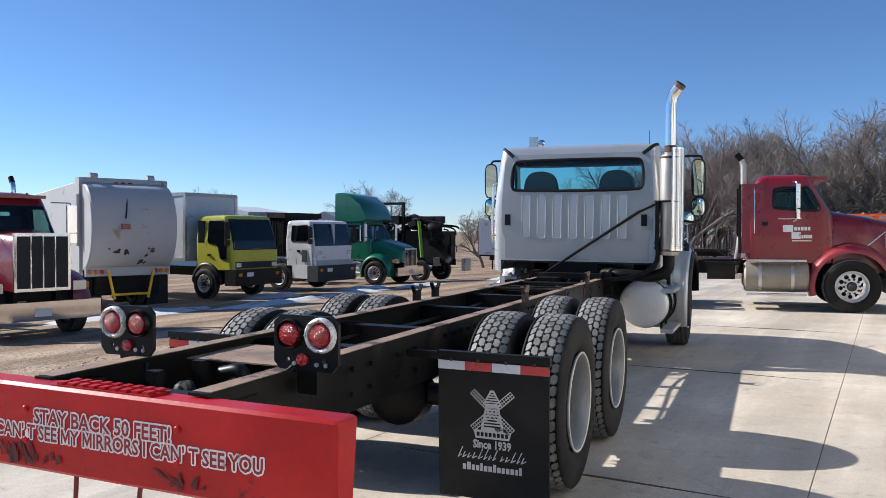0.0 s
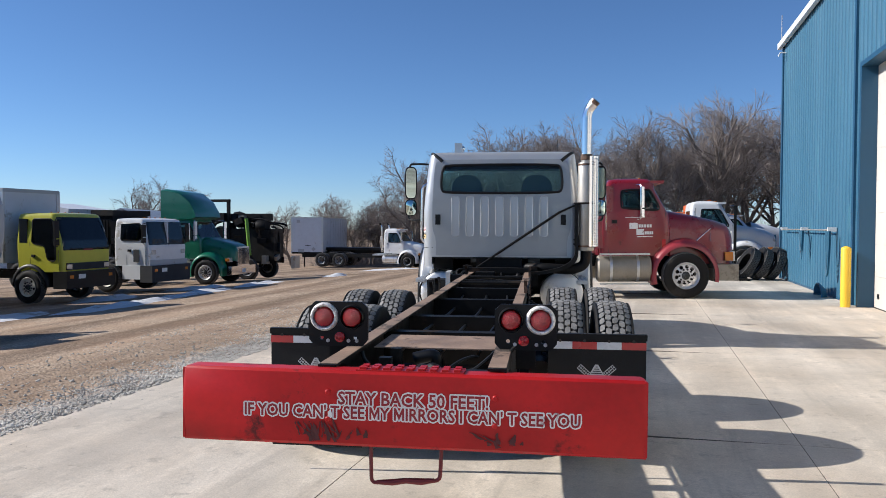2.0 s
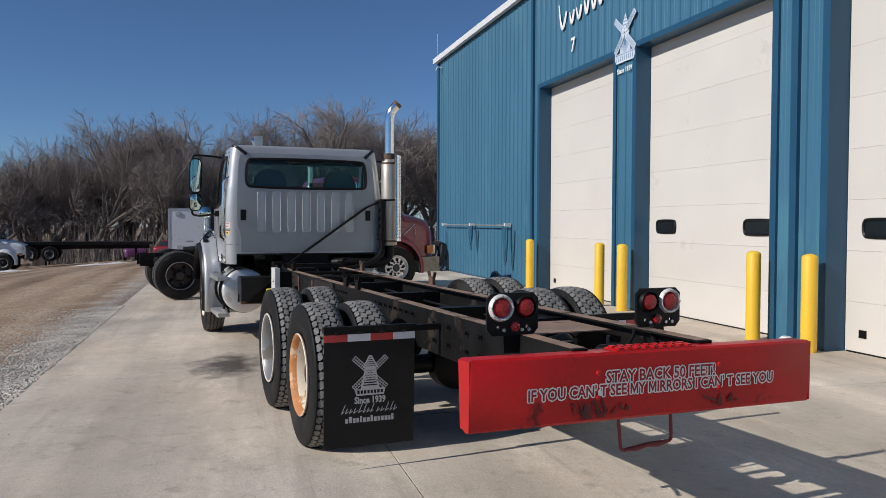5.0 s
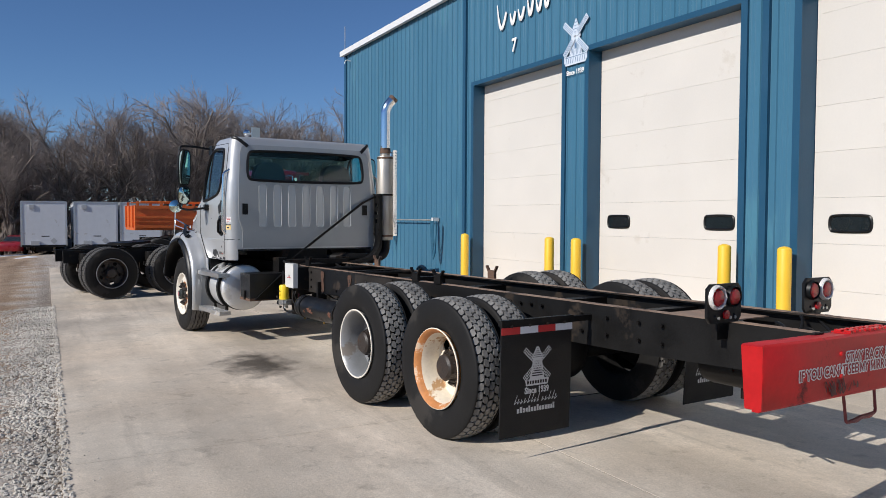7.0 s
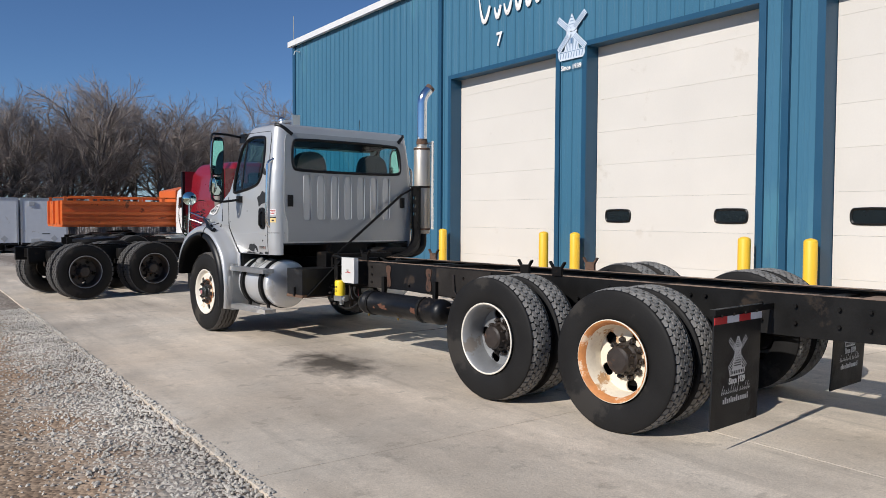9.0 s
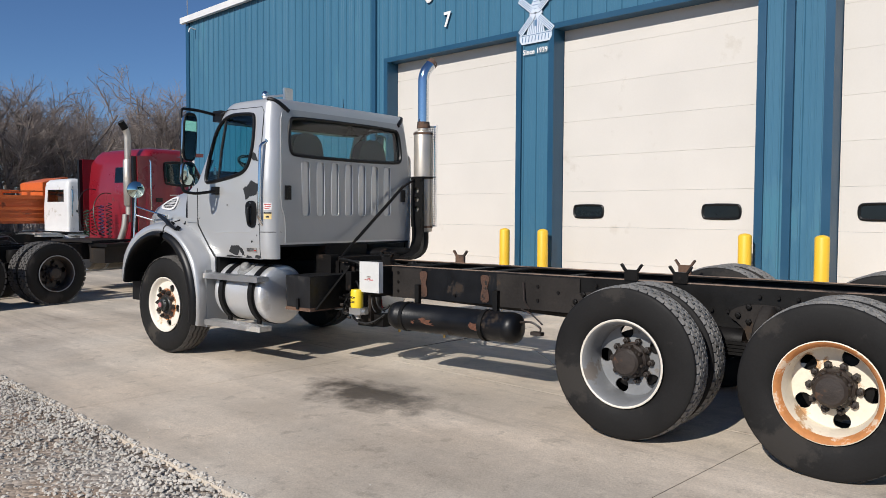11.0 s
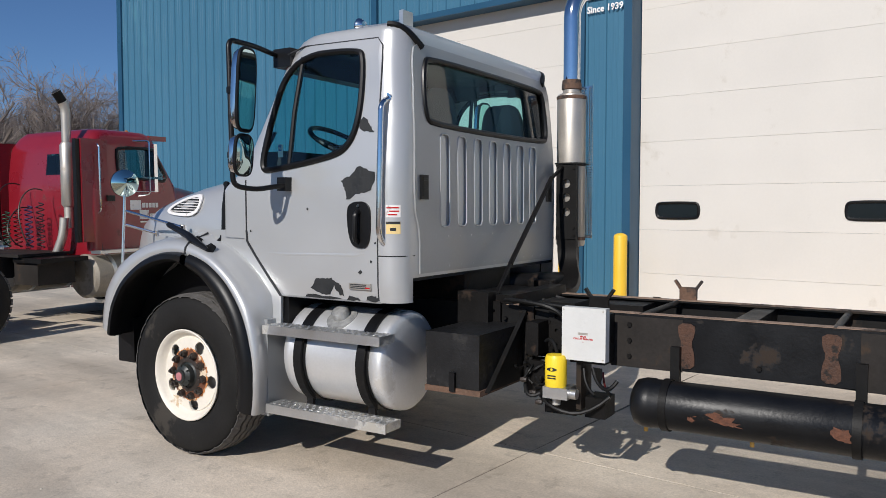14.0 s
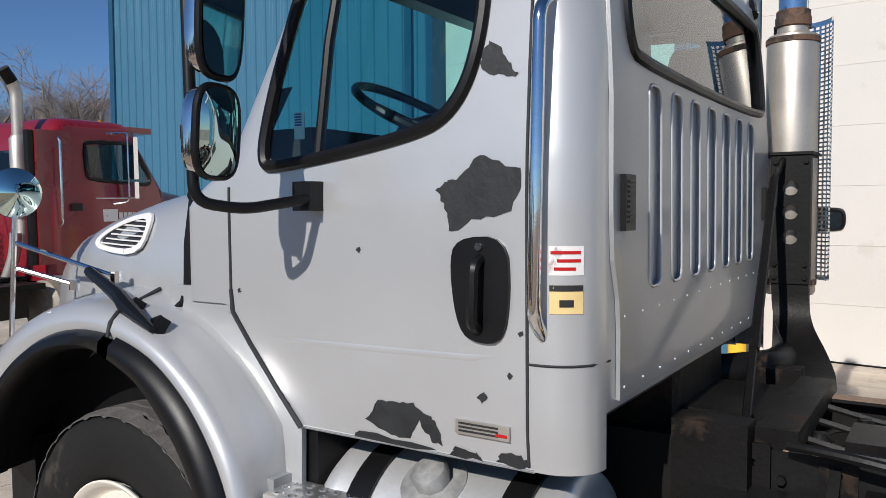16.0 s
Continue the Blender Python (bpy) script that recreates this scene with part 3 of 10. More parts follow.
def build_snow():
    rnd = random.Random(11)
    spots = [(-15.6, 18.4, 1.1, 3.4), (-16.0, 23.2, 1.0, 2.6), (-15.8, 27.0, 0.9, 2.2), (-17.2, 14.6, 1.8, 3.2), (-14.6, 31.8, 0.7, 1.6), (-12, 52, 2.5, 1.2), (-3.5, 58, 3.5, 1.5),
             (-9.5, 60, 3, 1.6), (-17, 47, 3, 1.2), (-18.5, 21.4, 1.4, 1.8), (-18.0, 25.8, 1.6, 1.8), (-7.5, 47, 1.0, 0.8)]
    for cx, cy, rx, ry in spots:
        rx, ry = rx * 0.72, ry * 0.85
        bm = bmesh.new()
        n, rings = 36, 9
        prev = None
        for k in range(rings + 1):
            t = k / rings
            ring = []
            for j in range(n):
                a = 2 * math.pi * j / n
                w = 1 + 0.45 * noise.noise((math.cos(a) * 1.4 + cx, math.sin(a) * 1.4 + cy, 0)) + 0.18 * noise.noise((math.cos(a) * 5, math.sin(a) * 5, cx))
                x, y = cx + rx * w * t * math.cos(a), cy + ry * w * t * math.sin(a)
                z = lot_z(x, y) - 0.02 + 0.17 * (1 - t ** 2) * (0.6 + 0.7 * noise.noise((x * 1.7, y * 1.7, 3)))
                ring.append(bm.verts.new((x, y, z)))
            if prev:
                for j in range(n):
                    bm.faces.new((prev[j], prev[(j + 1) % n], ring[(j + 1) % n], ring[j]))
            prev = ring
        bmesh.ops.remove_doubles(bm, verts=bm.verts[:], dist=0.001)
        whole("snow_patch", bm, M_SNOW, "patch of dirty melting snow on the gravel", "snow", kind="stuff", smooth=80)


# ---------------------------------------------------------------- building
WALL_X, DOOR_X, HEAD_Z, EAVE_Z, END_Y, START_Y = 3.10, 3.37, 4.91, 7.41, 26.05, -9.0
BAYS = [(12.685, 16.465), (8.0, 11.79), (3.2, 6.905), (-1.6, 2.1)]


def siding(bm, y0, y1, z0, z1, x=WALL_X):
    """A ribbed steel sheet facing -x: a broad rib every 0.305 m with two fine swages between."""
    pts, p = [], 0.305
    k0 = math.floor(y0 / p)
    prof = [(0.0, 0), (0.012, -0.021), (0.034, -0.021), (0.046, 0), (0.125, 0), (0.130, -0.004), (0.150, -0.004), (0.155, 0), (0.205, 0), (0.210, -0.004), (0.230, -0.004), (0.235, 0)]
    for k in range(k0, math.ceil(y1 / p) + 1):
        for s, d in prof:
            y = k * p + s
            if y0 < y < y1:
                pts.append((x + d, y))
    pts = [(x, y0)] + pts + [(x, y1)]
    lo = [bm.verts.new((a, b, z0)) for a, b in pts]
    hi = [bm.verts.new((a, b, z1)) for a, b in pts]
    for i in range(len(pts) - 1):
        bm.faces.new((lo[i + 1], lo[i], hi[i], hi[i + 1]))


def build_building():
    root = thing("wall_west", Matrix(), "blue ribbed steel shop wall with overhead door bays", "wall")
    tagged(root, kind="structure")
    spans = [(BAYS[0][1] + 0.12, END_Y - 0.1)] + [(b[1] + 0.12, a[0] - 0.12) for a, b in zip(BAYS, BAYS[1:])] + [(START_Y, BAYS[-1][0] - 0.12)]
    for y0, y1 in spans:
        bm = bmesh.new()
        siding(bm, y0, y1, 0.02, EAVE_Z if (y0, y1) == spans[0] else HEAD_Z + 0.1)
        part("siding_panel", bm, M_BLUE, root, smooth=0)
    bm = bmesh.new()
    siding(bm, START_Y, BAYS[0][1] + 0.12, HEAD_Z + 0.1, EAVE_Z)
    part("siding_panel", bm, M_BLUE, root, smooth=0)
    # body of the building behind the sheets
    bm = bmesh.new()
    for y0, y1 in spans:
        box(bm, WALL_X + 0.005, WALL_X + 0.3, y0, y1, 0, HEAD_Z)
    box(bm, WALL_X + 0.005, WALL_X + 0.3, START_Y, END_Y - 0.1, HEAD_Z + 0.1, EAVE_Z)
    part("wall_core", bm, M_BLUED, root, smooth=0)
    # trims: corner, jambs, head flashings, the post line beside the first bay
    for y0, y1, x0, z0, z1 in [(END_Y - 0.16, END_Y + 0.03, WALL_X - 0.045, 0.0, EAVE_Z), (BAYS[0][1] + 0.40, BAYS[0][1] + 0.54, WALL_X - 0.06, 0.0, EAVE_Z),
                               (7.455, 7.575, WALL_X - 0.06, 0, HEAD_Z + 0.3), (2.65, 2.77, WALL_X - 0.06, 0, HEAD_Z + 0.3)]:
        part("corner_trim", bbox(x0, WALL_X + 0.02, y0, y1, z0, z1, 0.01), M_BLUED, root, smooth=0)
    for y0, y1 in BAYS:
        for a, b in ((y0 - 0.125, y0), (y1, y1 + 0.125)):
            part("jamb_trim", bbox(WALL_X - 0.04, DOOR_X + 0.05, a, b, 0.0, HEAD_Z + 0.1, 0.006), M_BLUED, root, smooth=0)
        part("head_trim", bbox(WALL_X - 0.04, DOOR_X + 0.05, y0, y1, HEAD_Z, HEAD_Z + 0.10, 0.006), M_BLUED, root, smooth=0)
    part("base_trim", bbox(WALL_X - 0.02, WALL_X + 0.01, BAYS[0][1] + 0.56, END_Y - 0.17, 0.0, 0.05, 0.004), M_BLUED, root, smooth=0)
    # roof, gutter and the other walls
    bm = bmesh.new()
    ridge_x = 22.0
    for p, q in (((WALL_X - 0.12, EAVE_Z + 0.02), (ridge_x, EAVE_Z + 2.4)), ((ridge_x, EAVE_Z + 2.4), (41, EAVE_Z))):
        v = [bm.verts.new((x, y, z)) for x, z in (p, q) for y in (START_Y, END_Y + 0.15)]
        w = [bm.verts.new((x, y, z + 0.08)) for x, z in (p, q) for y in (START_Y, END_Y + 0.15)]
        for f in ((v[0], v[1], v[3], v[2]), (w[2], w[3], w[1], w[0]), (v[0], w[0], w[1], v[1]), (v[1], w[1], w[3], v[3]), (v[2], v[3], w[3], w[2]), (v[0], v[2], w[2], w[0])):
            bm.faces.new(f)
    tagged(part("roof", bm, M_ROOF, None, "grey metal shop roof", smooth=0), category="roof", kind="structure")
    part("gutter", bbox(WALL_X - 0.17, WALL_X - 0.05, START_Y, END_Y + 0.16, EAVE_Z - 0.06, EAVE_Z + 0.12, 0.02), M_TRIMW, root, "white painted eave gutter", smooth=0)
    bm = bmesh.new()
    box(bm, WALL_X + 0.31, 41, END_Y - 0.25, END_Y, 0, EAVE_Z)
    poly(bm, [(WALL_X + 0.31, END_Y, EAVE_Z), (41, END_Y, EAVE_Z), (ridge_x, END_Y, EAVE_Z + 2.4)])
    box(bm, WALL_X + 0.31, 41, START_Y, START_Y + 0.25, 0, EAVE_Z)
    box(bm, 40.7, 41, START_Y + 0.25, END_Y - 0.25, 0, EAVE_Z)
    tagged(part("wall_north", bm, M_BLUE, None, "blue steel end walls of the shop", smooth=0), category="wall", kind="structure")
    # overhead doors
    ph = 0.645
    for k, (y0, y1) in enumerate(BAYS):
        d = thing(f"door_{k + 1}", Matrix(), "closed cream sectional overhead shop door", "overhead door", "shop doors")
        tagged(d, kind="structure")
        for i in range(8):
            bm = bbox(DOOR_X, DOOR_X + 0.05, y0 + 0.01, y1 - 0.01, i * ph + 0.0012, min(HEAD_Z, (i + 1) * ph - 0.0012), 0.006, 2)
            p = part("panel", bm, M_DOOR, d, smooth=0)
            if i == 2:
                for c in (y0 + 0.66, y1 - 0.595) if k != 0 else ():
                    loop = smooth_loop([(c - 0.24, -0.112), (c + 0.24, -0.112), (c + 0.315, -0.085), (c + 0.315, 0.085), (c + 0.24, 0.112), (c - 0.24, 0.112), (c - 0.315, 0.085), (c - 0.315, -0.085)], 2)
                    zc = 1.575
                    bm = bmesh.new()
                    tube(bm, [(DOOR_X - 0.004, a, zc + b) for a, b in loop], 0.022, 6, closed=True)
                    w = part("window_frame", bm, M_PLASTIC, p, "black oval window frame")
                    bm = bmesh.new()
                    poly(bm, [(DOOR_X - 0.006, a, zc + b) for a, b in loop])
                    part("pane", bm, mat("dark_door_pane", (0.012, 0.016, 0.018), 0.08, var=0.1), p, "dark glossy oval pane")
        bm = bmesh.new()
        box(bm, DOOR_X - 0.008, DOOR_X + 0.02, y0 + 0.03, y1 - 0.03, 0.0, 0.02)
        part("bottom_seal", bm, M_PLASTIC, d, "black rubber bottom seal", smooth=0)
        if k < 3:
            bm = bmesh.new()
            box(bm, DOOR_X - 0.01, DOOR_X + 0.01, y1 - 0.36, y1 - 0.24, 0.20, 0.30)
            part("vent_plate", bm, M_PLASTIC, d, "small black plate", smooth=0)
    # bollards
    for y in (16.45, 12.74, 11.82, 8.02, 6.92, 3.12, 2.2):
        bm = bmesh.new()
        r = 0.098
        lathe(bm, [(r, 0), (r, 1.20)] + [(r * math.cos(a), 1.20 + 0.05 * math.sin(a)) for a in (0.4, 0.8, 1.2)] + [(0.001, 1.252)], 20, "z")
        whole("bollard", bm, M_YEL, "yellow steel pipe bollard beside a shop door", "bollard", pose(2.83, y, 0), "door bollards")
    # sign: the slanted white strokes of the name, the number and the windmill board
    sign = thing("wall_sign", Matrix(), "white painted sign lettering strokes on blue siding", "sign")
    rnd = random.Random(3)
    y = 15.42
    widths = [0.62, 0.34, 0.38, 0.36, 0.32, 0.28, 0.2, 0.62, 0.34, 0.36, 0.34, 0.1, 0.3]
    for i, w in enumerate(widths):
        if i == 6:
            y -= 0.25
            continue
        tall = 0.95 if i in (0, 7) else 0.75 if i == 3 else 0.42
        bm = bmesh.new()
        z0 = 6.0 + 0.016 * i
        pts = [(WALL_X - 0.045, y - 0.02, z0 + tall), (WALL_X - 0.045, y - w * 0.34, z0 + 0.02), (WALL_X - 0.045, y - w * 0.62, z0 + 0.05), (WALL_X - 0.045, y - w * 0.92, z0 + min(tall, 0.55))]
        tube(bm, [Vector(p) for p in smooth_loop(pts, 2, False)], [0.02 + 0.035 * math.sin(3.1 * j / 11.0) for j in range(12)][:len(smooth_loop(pts, 2, False))] + [0.03] * max(0, len(smooth_loop(pts, 2, False)) - 12), 6)
        for v in bm.verts:
            v.co.x = WALL_X - 0.045 + (v.co.x - WALL_X + 0.045) * 0.3
        part("stroke", bm, M_WHITE, sign)
        y -= w
    lettering("bay_number", "7", 0.42, M_WHITE, sign, Matrix.Translation((WALL_X - 0.05, 14.56, 5.53)) @ pose(0, 0, 0, 90, 0, -90), offset=0.01)
    windmill_board()
    # hose rail with hung cable coils
    rail = thing("hose_rail", Matrix(), "thin steel rail on white brackets with blue hoses", "hose rail")
    bm = bmesh.new()
    tube(bm, [(WALL_X - 0.16, 18.45, 1.575), (WALL_X - 0.16, 24.9, 1.575)], 0.018, 8)
    part("rail", bm, M_STEEL, rail)
    for y in (18.45, 21.6, 24.75):
        part("bracket", bbox(WALL_X - 0.21, WALL_X - 0.03, y - 0.045, y + 0.045, 1.54, 1.64, 0.035, 3), M_TRIMW, rail)
    m_hose = mat("blue_hose", (0.03, 0.12, 0.2), 0.5)
    for y in (18.3, 21.4):
        for i in range(5):
            bm = bmesh.new()
            s, h = 0.10 + 0.02 * i, rnd.uniform(0.5, 1.35 if y < 20 else 0.8)
            tube(bm, [Vector((WALL_X - 0.2 - 0.012 * i, y - s + 2 * s * j / 16, 1.55 - h * math.sin(math.pi * j / 16) ** 0.6)) for j in range(17)], 0.013, 6)
            part("hose", bm, m_hose, rail)
    coil = thing("hose_coil", pose(0, 0, 0), "dark blue coiled hose leaning at the wall", "hose")
    for i in range(7):
        bm = bmesh.new()
        tube(bm, [(WALL_X - 0.3 + 0.02 * i, 18.9 + (0.42 - 0.025 * i) * math.cos(a), 0.02 + (0.30 - 0.02 * i) * abs(math.sin(a))) for a in (math.pi * j / 14 for j in range(15))], 0.02, 6)
        part("hose_turn", bm, m_hose, coil)
    bm = bmesh.new()
    tube(bm, [(WALL_X - 0.1, END_Y - 0.2, EAVE_Z - 0.02), (WALL_X - 0.1, END_Y - 0.2, EAVE_Z + 0.95)], 0.012, 6)
    whole("antenna", bm, M_STEEL, "thin aerial on the eave corner", "antenna")
    bm = bmesh.new()
    tube(bm, arc_path([(WALL_X - 0.02, END_Y - 0.55, 7.1), (WALL_X - 0.2, END_Y - 0.55, 7.12), (WALL_X - 0.24, END_Y - 0.55, 6.98)], 0.06), 0.02, 8)
    whole("wall_light", bm, M_TRIMW, "small gooseneck wall light under the eave", "lamp")
    bm = bmesh.new()
    drum(bm, [(0.09, 0), (0.10, 0.02), (0.09, 0.09), (0.06, 0.12)], 20, "z", (2.95, 7.48, 0))
    whole("white_pot", bm, M_TRIMW, "small white plastic tub on the concrete", "tub")


def windmill(bm_tower, bm_sails, put, h):
    """A windmill emblem of plain shapes, h tall: tower, gallery and four lattice sails."""
    def quad(bm, *uv):
        bm.faces.new([bm.verts.new(put(u * h, v * h)) for u, v in uv])
    # gallery, tower and hatched cap cut from one sheet
    slots = [[(-w, v), (w, v), (w - 0.004, v + 0.026), (-w + 0.004, v + 0.026)] for v, w in ((0.235 + 0.05 * i, 0.15 - 0.0095 * i) for i in range(7))]
    slots += [[(-w, v), (w, v), (w - 0.01, v + 0.018), (-w + 0.01, v + 0.018)] for v, w in ((0.625 + 0.042 * i, 0.135 - 0.027 * i) for i in range(5))]
    slots += [[(u, 0.075), (u + 0.05, 0.075), (u + 0.05, 0.145), (u, 0.145)] for u in (-0.27 + 0.07 * i for i in range(8))]
    plate(bm_tower, [(-0.29, 0.04), (0.29, 0.04), (0.32, 0.15), (0.32, 0.18), (0.20, 0.18), (0.115, 0.59), (0.17, 0.60), (0.03, 0.85), (-0.03, 0.85), (-0.17, 0.60), (-0.115, 0.59), (-0.20, 0.18), (-0.32, 0.18), (-0.32, 0.15)],
          slots, lambda u, v, w: put(u * h, v * h)[:1] + (put(u * h, v * h)[1] - w, put(u * h, v * h)[2]), 0.0008)
    for k in range(4):
        a = radians((42, 138, 222, 318)[k])
        d, s = Vector((math.cos(a), math.sin(a))), Vector((-math.sin(a), math.cos(a)))
        o = Vector((0, 0.50))
        for w0, w1 in ((-0.058, -0.042), (-0.007, 0.007), (0.042, 0.058)):
            q = [o + d * 0.0 + s * w0, o + d * 0.46 + s * w0, o + d * 0.46 + s * w1, o + d * 0.0 + s * w1]
            quad(bm_sails, *[tuple(p) for p in q])
        for i in range(10):
            t = 0.04 + 0.046 * i
            q = [o + d * t - s * 0.056, o + d * (t + 0.012) - s * 0.056, o + d * (t + 0.012) + s * 0.056, o + d * t + s * 0.056]
            quad(bm_sails, *[tuple(p) for p in q])


def windmill_board():
    """Cut-out boards: gallery, tower, cap and four sails in pale paint with blue line work."""
    sign = thing("windmill_sign", Matrix(), "cut-out white and blue windmill sign board on the wall", "sign")
    yc, zb, H, x = 12.22, 4.70, 0.91, WALL_X - 0.03
    m_pale = mat("pale_sign_paint", (0.60, 0.66, 0.74), 0.5, var=0.06)
    m_line = mat("blue_sign_lines", (0.10, 0.19, 0.33), 0.5, var=0.08)

    def sheet(name, loop, d, material, parent, thick=0.012):
        bm = bmesh.new()
        plate(bm, [(yc - u * H, zb + v * H) for u, v in loop], [], lambda u, v, w: (x - d - w, u, v), thick)
        return part(name, bm, material, parent, smooth=0)
    tower = sheet("tower", [(-0.24, 0.18), (0.24, 0.18), (0.13, 0.62), (-0.13, 0.62)], 0.0, m_pale, sign)
    for i in range(8):
        u = -0.19 + 0.054 * i
        sheet("tower_line", [(u, 0.20), (u + 0.012, 0.20), (u * 0.55 + 0.012, 0.60), (u * 0.55, 0.60)], 0.013, m_line, tower, 0.002)
    sheet("door", [(-0.03, 0.36), (0.04, 0.36), (0.04, 0.48), (-0.03, 0.48)], 0.016, m_line, tower, 0.003)
    cap = sheet("cap", [(-0.17, 0.60), (0.17, 0.60), (0.12, 0.80), (0.0, 1.02), (-0.12, 0.80)], 0.002, m_pale, sign)
    for i in range(5):
        v, w = 0.64 + 0.07 * i, 0.13 - 0.022 * i
        sheet("cap_line", [(-w, v), (w, v), (w, v + 0.016), (-w, v + 0.016)], 0.015, m_line, cap, 0.002)
    gal = sheet("gallery", [(-0.36, 0.02), (0.36, 0.02), (0.42, 0.10), (0.42, 0.22), (-0.42, 0.22), (-0.42, 0.10)], 0.004, m_pale, sign)
    for i in range(9):
        u = -0.34 + 0.085 * i
        sheet("gallery_line", [(u - 0.02, 0.06), (u, 0.06), (u + 0.02, 0.17), (u, 0.17)], 0.017, m_line, gal, 0.002)
    sheet("gallery_line", [(-0.40, 0.185), (0.40, 0.185), (0.40, 0.20), (-0.40, 0.20)], 0.017, m_line, gal, 0.002)
    o = Vector((0.0, 0.62))
    for e in ((0.44, 0.98), (-0.42, 0.95), (-0.40, 0.24), (0.45, 0.23)):
        d = Vector(e) - o
        n = Vector((-d.y, d.x)).normalized()
        sail = sheet("sail", [tuple(o + n * 0.02), tuple(o - n * 0.02), tuple(o + d * 0.2 - n * 0.065), tuple(o + d - n * 0.065), tuple(o + d + n * 0.065), tuple(o + d * 0.2 + n * 0.065)], 0.018, m_pale, sign)
        for q in (-0.035, 0.0, 0.035):
            sheet("sail_line", [tuple(o + d * 0.22 + n * (q - 0.006)), tuple(o + d * 0.97 + n * (q - 0.006)), tuple(o + d * 0.97 + n * (q + 0.006)), tuple(o + d * 0.22 + n * (q + 0.006))], 0.031, m_line, sail, 0.002)
    lettering("sign_letter", "Since 1939", 0.135, M_WHITE, sign, Matrix.Translation((x - 0.02, yc, 4.56)) @ pose(0, 0, 0, 90, 0, -90), offset=0.004, apart=True)


# ---------------------------------------------------------------- wheels
def tread_blocks(bm, r0, r1, rows, count, half_w, gap=0.2, stag=0.5, skew=0.25):
    """Hexagonal lugs round a tyre whose axis is x."""
    wrow = 2 * half_w / rows
    for i in range(rows):
        xc = -half_w + wrow * (i + 0.5)
        hw = wrow * (0.5 - gap * 0.28)
        da = 2 * math.pi / count
        for k in range(count):
            a = (k + (stag if i % 2 else 0)) * da
            la = da * (0.5 - gap * 0.42)
            tilt = skew * da * (1 if i % 2 else -1)
            ring = [(-hw, -la * 0.75 - tilt * 0.3), (0, -la * 1.12), (hw, -la * 0.75 + tilt * 0.3), (hw, la * 0.75 + tilt * 0.3), (0, la * 1.12), (-hw, la * 0.75 - tilt * 0.3)]
            lo, hi = [], []
            for dx, b in ring:
                x, c, s = xc + dx, math.cos(a + b), math.sin(a + b)
                drop = 0.024 * (abs(x) / half_w) ** 4
                lo.append(bm.verts.new((x, (r0 - drop) * c, (r0 - drop) * s)))
                hi.append(bm.verts.new((xc + dx * 0.93, (r1 - drop) * c, (r1 - drop) * s)))
            bm.faces.new(hi)
            for j in range(6):
                bm.faces.new((lo[j], lo[(j + 1) % 6], hi[(j + 1) % 6], hi[j]))


def tyre_profile(R, W, rim=0.300, lug=0.016, shoulder=False):
    h = W / 2
    r = R - lug
    if shoulder:
        out = [(rim, 0.78), (rim + 0.02, 0.90), (rim + 0.07, 1.0), (rim + 0.12, 1.03), (R - 0.075, 1.0), (R - 0.040, 0.965), (R - 0.022, 0.93), (R - 0.014, 0.88), (R - 0.014, 0.84), (r - 0.006, 0.83), (r - 0.004, 0.6)]
        return [(p, -h * q) for p, q in out] + [(p, h * q) for p, q in reversed(out)]
    return [(rim, -h * 0.78), (rim + 0.02, -h * 0.90), (rim + 0.07, -h * 1.0), (rim + 0.12, -h * 1.03), (r - 0.055, -h * 0.98), (r - 0.022, -h * 0.90), (r - 0.008, -h * 0.80), (r, -h * 0.6),
            (r, h * 0.6), (r - 0.008, h * 0.80), (r - 0.022, h * 0.90), (r - 0.055, h * 0.98), (rim + 0.12, h * 1.03), (rim + 0.07, h * 1.0), (rim + 0.02, h * 0.90), (rim, h * 0.78)]


def lug_tyre_meshes(R=0.54, W=0.275):
    bm = bmesh.new()
    lathe(bm, tyre_profile(R, W, shoulder=True), 56, "x", close=True)
    t = mesh_of("tyre", bm, M_RUBBER, 50)
    bm = bmesh.new()
    tread_blocks(bm, R - 0.02, R, 5, 50, 0.116, gap=0.24)
    return t, mesh_of("tread", bm, M_TREAD, 0)


def rib_tyre_meshes(R=0.53, W=0.285, rubber=None):
    bm = bmesh.new()
    lathe(bm, tyre_profile(R, W), 56, "x", close=True)
    t = mesh_of("tyre", bm, rubber or M_RUBBER, 50)
    bm = bmesh.new()
    n = 120
    xs = [-0.128, -0.083, -0.066, -0.030, -0.014, 0.022, 0.038, 0.074, 0.090, 0.128]
    for a, b in zip(xs[0::2], xs[1::2]):
        rings = []
        for k in range(n):
            an = 2 * math.pi * k / n
            w = 0.006 * (1 if k % 4 < 2 else -1)
            wa, wb = (0 if a < -0.1 else w), (0 if b > 0.1 else w)
            d = [0.014 * (abs(x) / 0.125) ** 4 + (0.012 if abs(x) > 0.12 and k % 4 == 0 else 0) for x in (a, b)]
            rings.append([bm.verts.new((a + wa, (R - 0.02) * math.cos(an), (R - 0.02) * math.sin(an))), bm.verts.new((a + wa, (R - d[0]) * math.cos(an), (R - d[0]) * math.sin(an))),
                          bm.verts.new((b + wb, (R - d[1]) * math.cos(an), (R - d[1]) * math.sin(an))), bm.verts.new((b + wb, (R - 0.02) * math.cos(an), (R - 0.02) * math.sin(an)))])
        for k in range(n):
            p, q = rings[k], rings[(k + 1) % n]
            for j in range(3):
                bm.faces.new((p[j], p[j + 1], q[j + 1], q[j]))
    return t, mesh_of("tread", bm, M_TREADD, 0)


